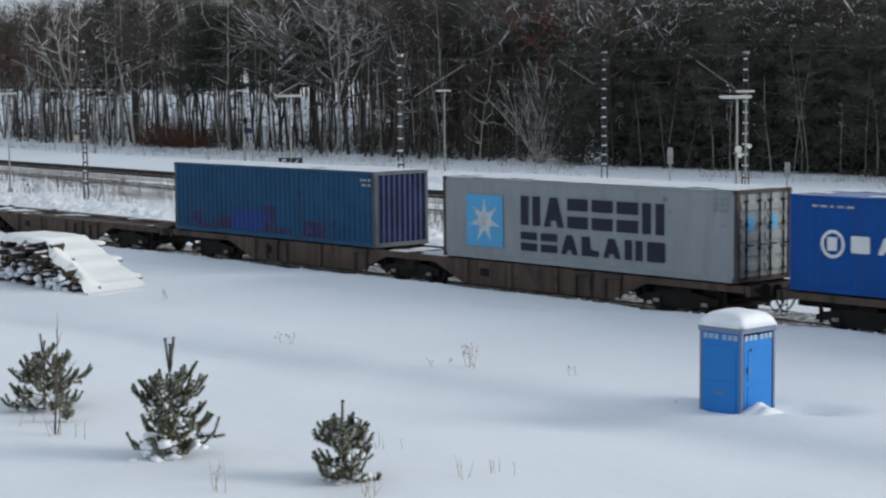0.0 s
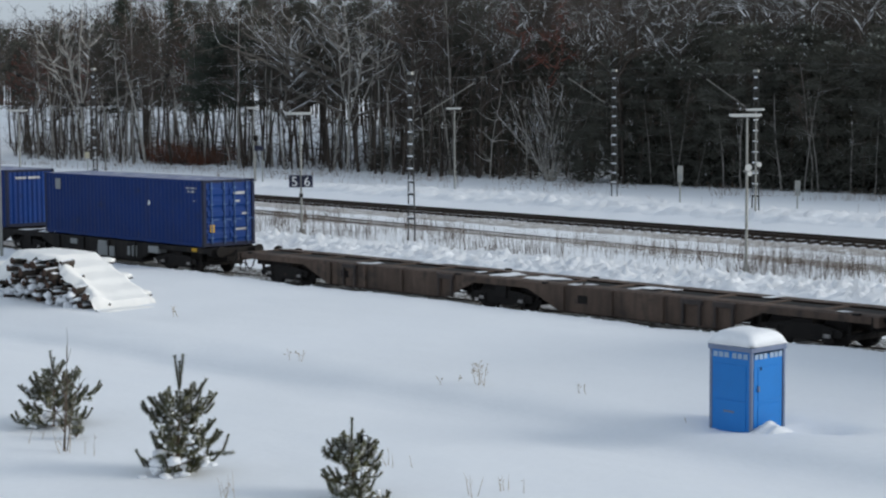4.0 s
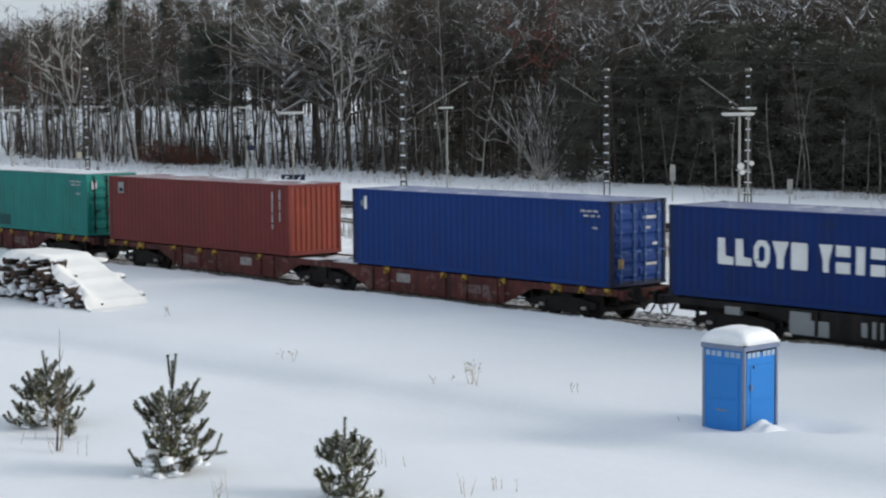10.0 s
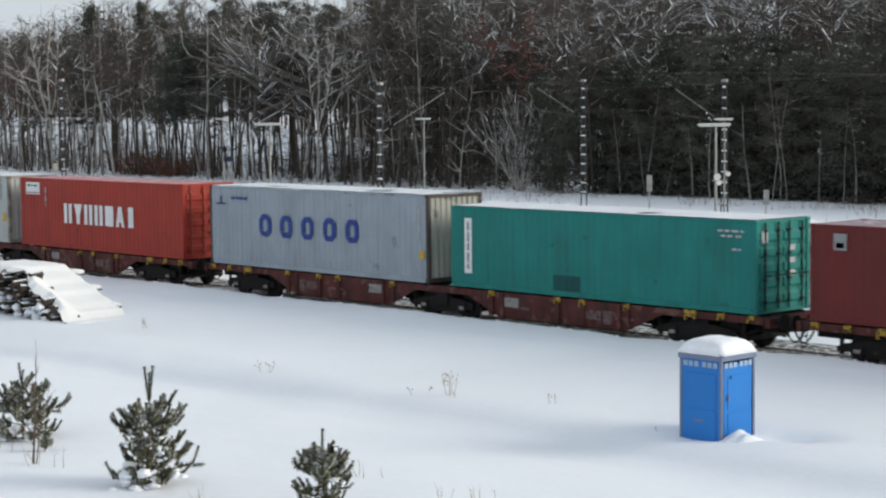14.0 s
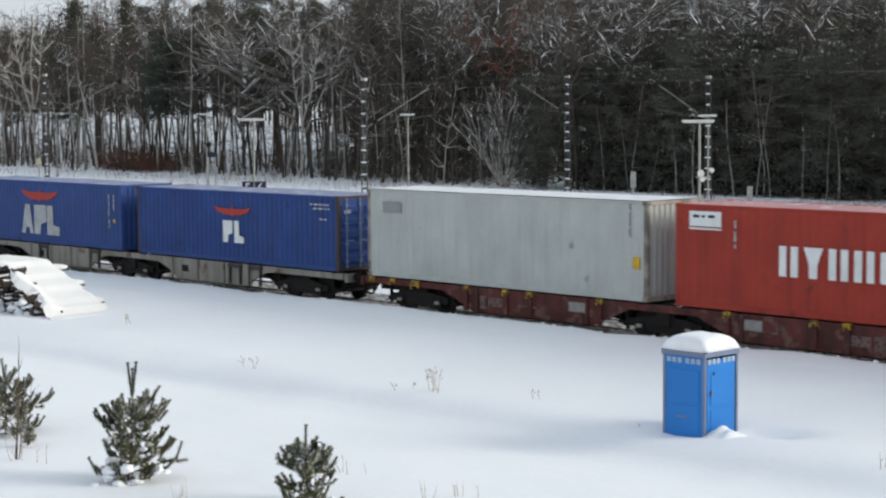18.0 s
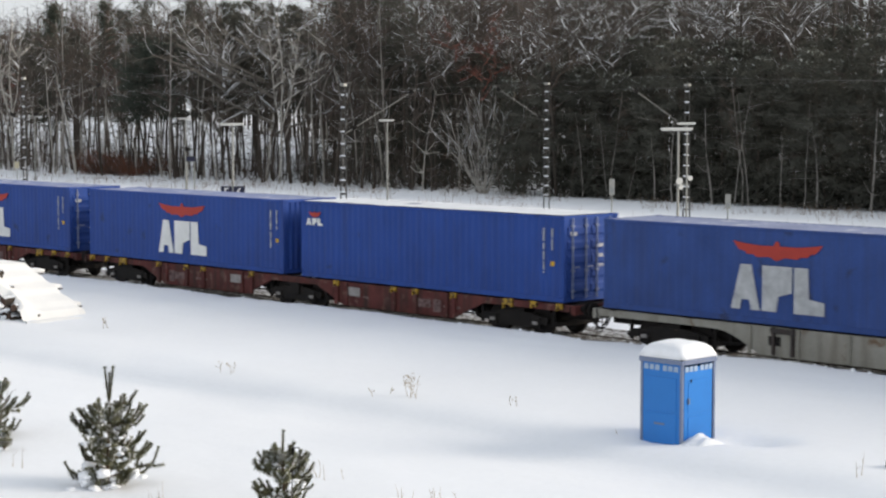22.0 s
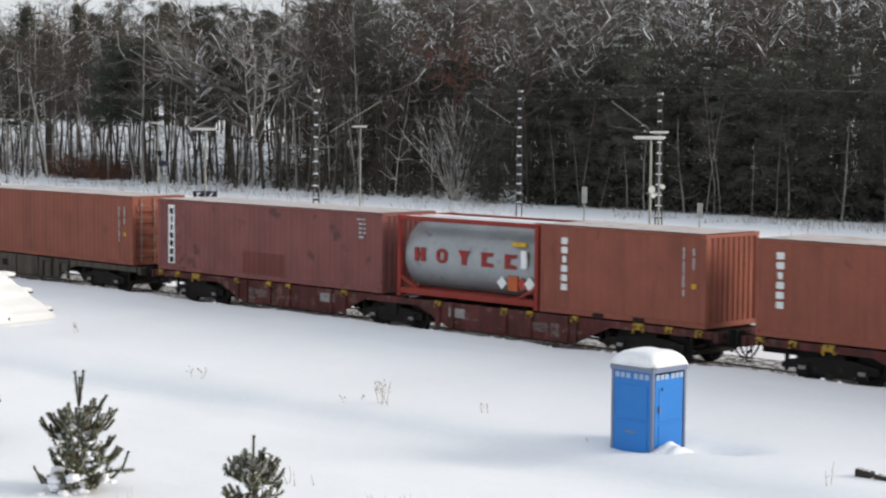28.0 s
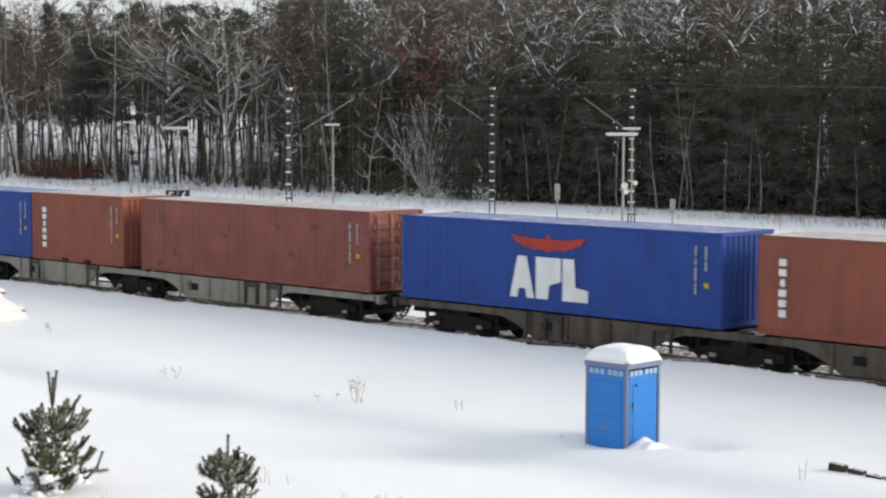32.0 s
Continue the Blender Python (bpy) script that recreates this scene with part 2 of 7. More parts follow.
def box(bm, x0, x1, y0, y1, z0, z1, m=None):
    v = [bm.verts.new(p) for p in ((x0, y0, z0), (x1, y0, z0), (x1, y1, z0), (x0, y1, z0), (x0, y0, z1), (x1, y0, z1), (x1, y1, z1), (x0, y1, z1))]
    if m is not None:
        for q in v:
            q.co = m @ q.co
    for f in ((3, 2, 1, 0), (4, 5, 6, 7), (0, 1, 5, 4), (1, 2, 6, 5), (2, 3, 7, 6), (3, 0, 4, 7)):
        bm.faces.new([v[i] for i in f])


def prism_y(bm, outline, y0, y1):
    """An outline of (x, z), counter-clockwise as seen from -y, pushed from y0 to y1."""
    a, b = [bm.verts.new((x, y0, z)) for x, z in outline], [bm.verts.new((x, y1, z)) for x, z in outline]
    bm.faces.new(a), bm.faces.new(b[::-1])
    for i in range(len(a)):
        j = (i + 1) % len(a)
        bm.faces.new((a[j], a[i], b[i], b[j]))


def rod(bm, p, q, r0, r1=None, n=8):
    p, q = Vector(p), Vector(q)
    r1 = r0 if r1 is None else r1
    m = (q - p).to_track_quat("Z", "Y").to_matrix()
    ring = [m @ Vector((math.cos(2 * math.pi * i / n), math.sin(2 * math.pi * i / n), 0)) for i in range(n)]
    a, b = [bm.verts.new(p + r0 * c) for c in ring], [bm.verts.new(q + r1 * c) for c in ring]
    bm.faces.new(a[::-1]), bm.faces.new(b)
    for i in range(n):
        j = (i + 1) % n
        bm.faces.new((a[i], a[j], b[j], b[i]))


def tube(v, f, pts, rads, n):
    base = len(v)
    for k, (p, r) in enumerate(zip(pts, rads)):
        d = (pts[min(k + 1, len(pts) - 1)] - pts[max(k - 1, 0)]).normalized()
        a = d.orthogonal().normalized()
        b = d.cross(a)
        for i in range(n):
            t = 2 * math.pi * i / n
            v.append(tuple(p + r * (math.cos(t) * a + math.sin(t) * b)))
    for k in range(len(pts) - 1):
        for i in range(n):
            f.append((base + k * n + i, base + k * n + (i + 1) % n, base + (k + 1) * n + (i + 1) % n, base + (k + 1) * n + i))


def bevel(bm, w):
    bmesh.ops.bevel(bm, geom=list(bm.edges), offset=w, segments=1, affect="EDGES", clamp_overlap=True)


def bm_mesh(name, bm, mat, smooth=False):
    me = bpy.data.meshes.new(name)
    bm.to_mesh(me)
    bm.free()
    me.materials.append(mat)
    if smooth:
        for p in me.polygons:
            p.use_smooth = True
    return me


def part(name, bm, mat, parent, label="", smooth=False):
    """Links a bmesh, or a finished mesh, as one part under a thing or a part."""
    me = bm if isinstance(bm, bpy.types.Mesh) else bm_mesh(name, bm, mat, smooth)
    ob = new(name, me)
    ob.parent = parent
    if label:
        ob["label"] = label
    return ob


def boxes(*dims, soft=0.0):
    bm = bmesh.new()
    for d in dims:
        box(bm, *d)
    if soft:
        bevel(bm, soft)
    return bm


def thing(name, label, category, m=None, group=""):
    ob = new(name)
    tagged(ob, label, category, group)
    if m is not None:
        ob.matrix_world = m
    return ob


def structure(name, me, label=""):
    return tagged(new(name, me), label, "", "", "structure")


def fbm(x, y, s, seed=0.0):
    return noise.fractal(Vector((x * s, y * s, seed)), 1.0, 2.0, 4)


def smooth_step(a, b, v):
    t = min(1.0, max(0.0, (v - a) / (b - a)))
    return t * t * (3 - 2 * t)


# ---- ground ----
NEAR_Y = 39.55          # near side of the containers
TRACK_Y = NEAR_Y + 1.219
DECK = 1.155


def far_y(x):
    return 72.95 + 0.062 * (-50 - x)


def mid_y(x):
    return 63.2 + 0.1 * (-45 - x)


CAB = (-23.76, 29.66)


def ground_z(x, y):
    if y < 43:
        z = -0.2 + 0.3 * smooth_step(26.6, 29.4, y + 0.6 * fbm(x, y, 0.08, 3)) + 0.23 * smooth_step(32, 38, y)
        z += 0.05 * fbm(x, y, 0.25, 1) + 0.02 * fbm(x, y, 1.3, 2)
        d = math.hypot(x - CAB[0] - 1.5, (y - CAB[1] - 0.6) * 1.3)
        z -= 0.32 * math.exp(-(d / 0.6) ** 2) + 0.15 * math.exp(-((x - CAB[0] + 0.1) ** 2 + (y - CAB[1] + 0.2) ** 2) / 0.6)
        yc = 27.9 - 0.07 * max(0.0, -30 - x) + 0.5 * fbm(x, 0, 0.07, 3)
        z -= 0.16 * math.exp(-((y - yc) / (0.5 if y > yc else 2.4)) ** 2)
        z += 0.05 * fbm(x, y, 0.95, 6) * smooth_step(37.6, 38.8, y)
        z -= (z + 0.3) * smooth_step(38.7, 39.35, y + 0.1 * fbm(x, y, 1.2, 5))
    else:
        z = -0.3 + 0.1 * smooth_step(43, 46, y) - 0.2 * smooth_step(58, 68, y)
        z += (0.3 + 0.16 * fbm(x, y, 0.5, 7)) * smooth_step(44.5, 49.0, y) * (1 - smooth_step(51.4, 53.8, y))
        d = y - mid_y(x)
        z -= 0.06 * math.exp(-(d / 1.6) ** 2)
        d = y - far_y(x)
        z += (0.42 + 0.25 * fbm(x, y, 0.25, 4)) * smooth_step(2.5, 6.5, d) * (1 - smooth_step(10, 20, d))
        z += 0.05 * fbm(x, y, 0.15, 1) + 0.03 * fbm(x, y, 0.8, 9)
        z -= 0.1 * smooth_step(95, 108, y)
        z += 1.0 * smooth_step(104, 150, y) + 5.0 * smooth_step(121, 150, y) * smooth_step(1.02, 1.5, -x / y + 0.06 * fbm(x, y, 0.05, 6))
    return z


def spread_lines(a, b, fine_a, fine_b, step, grow):
    out = list(np.arange(fine_a, fine_b, step))
    s, v = step, fine_a
    while v > a:
        s *= grow
        v -= s
        out.insert(0, v)
    s, v = step, out[-1]
    while v < b:
        s *= grow
        v += s
        out.append(v)
    return out


gx = spread_lines(-3500, 3000, -105, -12, 0.5, 1.09)
gy = spread_lines(-2500, 4000, 14, 58, 0.24, 1.045)
gverts = [(x, y, ground_z(x, y)) for y in gy for x in gx]
nx = len(gx)
gfaces = [(j * nx + i, j * nx + i + 1, (j + 1) * nx + i + 1, (j + 1) * nx + i) for j in range(len(gy) - 1) for i in range(nx - 1)]
structure("ground", mesh_of("ground", gverts, gfaces, SNOW, True), "snow-covered open ground beside the railway")


bx, by = np.arange(-118, -26, 0.15), np.arange(46.2, 54.0, 0.15)
bverts = []
for y in by:
    k = smooth_step(46.2, 50.0, y) * (1 - smooth_step(52.2, 53.8, y))
    for x in bx:
        lump = 0.16 + 0.3 * abs(fbm(x, y, 2.1, 8)) + 0.36 * abs(fbm(x, y, 4.3, 9)) + 0.1 * fbm(x, y, 0.5, 17)
        bverts.append((x, y, ground_z(x, y) - 0.06 + k * lump))
nb = len(bx)
bfaces = [(j * nb + i, j * nb + i + 1, (j + 1) * nb + i + 1, (j + 1) * nb + i) for j in range(len(by) - 1) for i in range(nb - 1)]
structure("snow_bank", mesh_of("snow_bank", bverts, bfaces, SNOW_LUMPY, True), "lumpy bank of ploughed snow beyond the near track")


fx, fd = np.arange(-165, -38, 0.3), np.arange(4.6, 13.4, 0.3)
fverts = []
for d in fd:
    k0 = smooth_step(4.6, 6.4, d) * (1 - smooth_step(10.5, 13.4, d))
    for x in fx:
        y = far_y(x) + d
        k = k0 * smooth_step(-128, -102, x)
        lump = 0.05 + 0.34 * abs(fbm(x, y, 1.2, 31)) + 0.28 * abs(fbm(x, y, 2.6, 32))
        fverts.append((x, y, ground_z(x, y) - 0.09 + 1.3 * k * lump))
nb = len(fx)
ffaces = [(j * nb + i, j * nb + i + 1, (j + 1) * nb + i + 1, (j + 1) * nb + i) for j in range(len(fd) - 1) for i in range(nb - 1)]
structure("snow_bank_far", mesh_of("snow_bank_far", fverts, ffaces, SNOW_LUMPY, True), "low lumpy bank of snow beyond the far track")


def strip(name, y_of, x0, x1, w0, w1, z, mat, label, step=2.0):
    v, f = [], []
    n = int((x1 - x0) / step)
    for i in range(n + 1):
        x = x0 + (x1 - x0) * i / n
        for w, dz in ((w0, -0.15), (w0 + 0.12 * (w1 - w0), 0), (w1 - 0.12 * (w1 - w0), 0), (w1, -0.15)):
            v.append((x, y_of(x) + w + 0.12 * fbm(x, w, 0.6, 6), z(x, y_of(x) + w) + dz))
    for i in range(n):
        for k in range(3):
            f.append((4 * i + k, 4 * i + 4 + k, 4 * i + 5 + k, 4 * i + 1 + k))
    return structure(name, mesh_of(name, v, f, mat), label)


def rail_line(name, y_of, x0, x1, z, label):
    """A rail with foot, web and head along a line."""
    prof = ((-0.07, -0.15), (0.07, -0.15), (0.07, -0.13), (0.012, -0.11), (0.012, -0.045), (0.036, -0.035), (0.036, 0), (-0.036, 0), (-0.036, -0.035), (-0.012, -0.045), (-0.012, -0.11), (-0.07, -0.13))
    v, f = [], []
    for x in (x0, x1):
        v += [(x, y_of(x) + a, z + b) for a, b in prof]
    n = len(prof)
    f = [(i, (i + 1) % n, n + (i + 1) % n, n + i) for i in range(n)]
    return structure(name, mesh_of(name, v, f, RAIL), label)


strip("ballast", lambda x: TRACK_Y, -260, 60, -1.3, 3.0, lambda x, y: -0.03, BALLAST, "snow-dusted ballast under the near track")
for off, nm in ((-0.72, "rail_1"), (0.72, "rail_2")):
    rail_line(nm, lambda x, o=off: TRACK_Y + o, -300, 80, 0.0, "worn steel rail of the near track")
FAR_Z = -0.22
for off, nm in ((-0.72, "rail_3"), (0.72, "rail_4")):
    rail_line(nm, lambda x, o=off: far_y(x) + o, -320, 60, FAR_Z + 0.12, "dark exposed rail of the far track")
for off, nm in ((-0.72, "rail_5"), (0.72, "rail_6")):
    rail_line(nm, lambda x, o=off: mid_y(x) + o, -320, 60, -0.35, "rail half buried in snow")
strip("ballast_far", far_y, -320, 60, -1.55, -0.5, lambda x, y: FAR_Z - 0.19, BALLAST_SNOWY, "snowed ballast shoulder of the far track")


DIRTY_SNOW = material("dirty_snow", (0.42, 0.395, 0.37), 0.9, 0, 0.3, 1.2, 9.0, 0.03, (0.74, 0.75, 0.77), 0.53)


def ground_band(name, y_of, x0, x1, w0, w1, mat, label, lift=0.045):
    """A sheet that lies on the ground along a track, its edges tucked in and uneven."""
    nxb, nyb = int((x1 - x0) / 0.9), 7
    v = []
    for i in range(nxb + 1):
        x = x0 + (x1 - x0) * i / nxb
        for j in range(nyb + 1):
            w = w0 + (w1 - w0) * j / nyb + (0.35 * fbm(x, j, 0.35, 51) if j in (0, nyb) else 0)
            y = y_of(x) + w
            v.append((x, y, ground_z(x, y) + (lift + 0.02 * fbm(x, y, 0.9, 52) if 0 < j < nyb else -0.06)))
    f = [(i * (nyb + 1) + j, (i + 1) * (nyb + 1) + j, (i + 1) * (nyb + 1) + j + 1, i * (nyb + 1) + j + 1) for i in range(nxb) for j in range(nyb)]
    return structure(name, mesh_of(name, v, f, mat, True), label)


ground_band("dirty_verge", far_y, -230, 0, -4.6, -1.4, DIRTY_SNOW, "dirty brownish snow beside the far track")
ground_band("dirty_track_bed", mid_y, -230, 0, -1.7, 1.5, DIRTY_SNOW, "dirty trodden snow along the middle track", 0.03)


# crumbs thrown up by the plough along the edge of the field
crumbs = random.Random(23)
v, f = [], []
for k in range(520):
    x, y = crumbs.uniform(-112, -18), 38.78 + crumbs.gauss(0, 0.14)
    z, r, b = ground_z(x, y), crumbs.uniform(0.02, 0.07), len(v)
    for j in range(3):
        for q in range(6):
            e, a = 0.5 * math.pi * j / 2.3, math.pi * q / 3 + k
            n = r * (1 + 0.35 * noise.noise(Vector((q + k, j, 0.3 * k))))
            v.append((x + n * math.cos(e) * math.cos(a) * 1.3, y + n * math.cos(e) * math.sin(a), z - 0.02 + n * 0.9 * math.sin(e)))
    f += [(b + 6 * j + q, b + 6 * j + (q + 1) % 6, b + 6 * j + 6 + (q + 1) % 6, b + 6 * j + 6 + q) for j in range(2) for q in range(6)] + [tuple(range(b + 12, b + 18))]
tagged(new("snow_crumbs", mesh_of("snow_crumbs", v, f, SNOW_LUMPY, True)), "crumbs of ploughed snow along the track", "snow", "", "stuff")


# ---- the train ----
# Colours of the container paints.
LIGHT_GREY = paint("light_grey_paint", (0.27, 0.29, 0.3), 0.7, 0.08, 0.58, 0.13)
OLD_BLUE = paint("faded_blue_paint", (0.018, 0.075, 0.155), 0.62, 0.2)
ROYAL = paint("royal_blue_paint", (0.004, 0.034, 0.17), 0.68)
DEEP = paint("deep_blue_paint", (0.003, 0.024, 0.13), 0.66)
BRIGHT_BLUE = paint("bright_blue_paint", (0.006, 0.07, 0.29), 0.7)
ULTRAMARINE = paint("ultramarine_paint", (0.02, 0.062, 0.262), 0.66)
DULL_ULTRAMARINE = paint("dull_ultramarine_paint", (0.028, 0.064, 0.215), 0.62, 0.16)
PLUM = paint("plum_brown_paint", (0.205, 0.074, 0.067), 0.62, 0.16)
MAROON = paint("maroon_paint", (0.14, 0.026, 0.024), 0.66)
TEAL = paint("teal_paint", (0.018, 0.19, 0.168), 0.66)
COOL_GREY = paint("blue_grey_paint", (0.31, 0.35, 0.39), 0.66, 0.1, 0.58, 0.13)
PALE_GREY = paint("pale_grey_paint", (0.44, 0.455, 0.435), 0.68, 0.1, 0.58, 0.13)
RED = paint("bright_red_paint", (0.33, 0.042, 0.028), 0.66, 0.15)
OXIDE = paint("oxide_brown_paint", (0.25, 0.08, 0.053), 0.67, 0.15)
OXIDE_DARK = paint("dark_oxide_paint", (0.22, 0.073, 0.06), 0.62, 0.18)
TANK_RED = paint("frame_red_paint", (0.27, 0.038, 0.028), 0.62, 0.2)
RUSTY_RIM = paint("rust_streaked_grey_paint", (0.3, 0.27, 0.23), 0.5, 0.3)
POST_RUST = paint("rusty_post_paint", (0.062, 0.05, 0.046), 0.55, 0.3)

SPEED = (8.15706, 0.0312209, 0.00024147, -0.000002860)      # the train's way in metres by the powers of the seconds


def travelled(t):
    return SPEED[0] * t + SPEED[1] * t * t + SPEED[2] * t ** 3 + SPEED[3] * t ** 4


RIDERS = []              # things that ride with the train, and their place at the start
W = 2.438


def ribbed(bm, u0, u1, n, deep, place, z0, z1):
    """A trapezoid-ribbed sheet; place(u, d, z) gives the point at u along it, d inwards."""
    p = (u1 - u0) / n
    cols = []
    for i in range(n):
        for a, d in ((0.0, 0), (0.3, 0), (0.5, deep), (0.8, deep)):
            cols.append((u0 + (i + a) * p, d))
    cols.append((u1, 0))
    lo = [bm.verts.new(place(u, d, z0)) for u, d in cols]
    hi = [bm.verts.new(place(u, d, z1)) for u, d in cols]
    for i in range(len(cols) - 1):
        bm.faces.new((lo[i], lo[i + 1], hi[i + 1], hi[i]))


# outlines of the plain blocks that stand for company names
GLYPHS = {"b": [[(0, 0.05), (0.08, 0), (0.92, 0), (1, 0.05), (1, 0.95), (0.92, 1), (0.08, 1), (0, 0.95)]], "i": [[(0.2, 0), (0.8, 0), (0.8, 1), (0.2, 1)]],
          "t": [[(0, 0), (0.3, 0), (0.36, 0.22), (0.64, 0.22), (0.7, 0), (1, 0), (0.68, 1), (0.32, 1)]], "p": [[(0, 0), (0.48, 0), (0.55, 0.34), (1, 0.44), (1, 1), (0, 1)]],
          "l": [[(0, 0), (1, 0), (1, 0.28), (0.5, 0.34), (0.45, 1), (0, 1)]], "v": [[(0.3, 0), (0.7, 0), (0.72, 0.45), (1, 1), (0, 1), (0.28, 0.45)]],
          "o": [[(0.25, 0), (0.75, 0), (1, 0.25), (1, 0.75), (0.75, 1), (0.25, 1), (0, 0.75), (0, 0.25), (0.3, 0.3), (0.3, 0.7), (0.5, 0.82), (0.7, 0.7), (0.7, 0.3), (0.5, 0.18), (0.3, 0.26), (0.01, 0.24)]],
          "s": [[(0, 0), (1, 0), (1, 0.4), (0, 0.4)], [(0, 0.6), (1, 0.6), (1, 1), (0, 1)]], "n": [[(0, 0), (0.38, 0), (0.38, 1), (0, 1)], [(0.62, 0), (1, 0), (1, 1), (0.62, 1)]],
          "e": [[(0, 0), (1, 0), (1, 0.24), (0.42, 0.3), (0.42, 0.7), (1, 0.76), (1, 1), (0, 1)]], "h": [[(0, 0), (0.36, 0), (0.4, 0.4), (0.6, 0.4), (0.64, 0), (1, 0), (1, 1), (0.64, 1), (0.6, 0.6), (0.4, 0.6), (0.36, 1), (0, 1)]]}


def rib_patch(bm, x0, x1, z0, z1, L, deep):
    """Paint on a ribbed side: a thin sheet that follows its ribs."""
    n = round((L - 0.28) / 0.283)
    p = (L - 0.28) / n
    pts = sorted({round(-L + 0.14 + (i + a) * p, 5): d for i in range(n) for a, d in ((0.0, 0), (0.3, 0), (0.5, deep), (0.8, deep))}.items())
    xs, ds = [q[0] for q in pts], [q[1] for q in pts]
    cut = [x0] + [x for x in xs if x0 < x < x1] + [x1]
    lo = [bm.verts.new((x, 0.008 + float(np.interp(x, xs, ds)), z0)) for x in cut]
    hi = [bm.verts.new((x, 0.008 + float(np.interp(x, xs, ds)), z1)) for x in cut]
    for i in range(len(cut) - 1):
        bm.faces.new((lo[i], lo[i + 1], hi[i + 1], hi[i]))


def block_word(x0, x1, z0, z1, shapes, y, solid=0.82):
    """A row of plain blocks in place of a company name, a mesh for each."""
    p, w = (x1 - x0) / len(shapes), (x1 - x0) / len(shapes) * solid
    for i, s in enumerate(shapes):
        bm = bmesh.new()
        for out in GLYPHS[s]:
            prism_y(bm, [(x0 + i * p + w * u, z0 + (z1 - z0) * v) for u, v in out], y, y + 0.02)
        yield bm


def block_column(x0, x1, z0, z1, shapes, y):
    p = (z1 - z0) / len(shapes)
    for i, s in enumerate(shapes):
        bm = bmesh.new()
        for out in GLYPHS[s]:
            prism_y(bm, [(x0 + (x1 - x0) * (0.22 + 0.56 * u), z1 - (i + 1) * p + 0.7 * p * v) for u, v in out], y, y + 0.02)
        yield bm


def wings(bm, x0, x1, z0, z1, y):
    """A plain spread-wing badge."""
    c, w, h = (x0 + x1) / 2, (x1 - x0) / 2, z1 - z0
    half = [(0.03, 1.08), (0.07, 0.8), (0.42, 0.8), (0.72, 0.88), (1.0, 1.0), (0.86, 0.5), (0.72, 0.42), (0.68, 0.26), (0.52, 0.24), (0.46, 0.1), (0.16, 0.14)]
    prism_y(bm, [(c - w * u, z0 + h * q) for u, q in half] + [(c, z0 - 0.08 * h)] + [(c + w * u, z0 + h * q) for u, q in reversed(half)], y, y + 0.02)


def star(bm, cx, cz, r, n, y):
    out = []
    for i in range(2 * n):
        a = math.pi / 2 + math.pi * i / n
        k = r if i % 2 == 0 else 0.38 * r
        out.append((cx + k * math.cos(a), cz + k * math.sin(a)))
    prism_y(bm, out, y, y + 0.02)


BAR_NAVY = paint("navy_bar_paint", (0.2, 0.23, 0.33))
BAR_BLUE = paint("blue_bar_paint", (0.07, 0.13, 0.28))
BAR_RUST = paint("rust_bar_paint", (0.27, 0.19, 0.17))
BAR_RED = paint("red_bar_paint", (0.26, 0.06, 0.045))
POST_NAVY = paint("dark_navy_post_paint", (0.014, 0.02, 0.05), 0.55, 0.3)
STAR_WHITE = material("worn_star_white", (0.5, 0.53, 0.55), 0.6, 0, 0.25, 3.0, 25.0, 0, (0.2, 0.33, 0.42), 0.6)
FACE = -0.022            # marks stand this far before the side


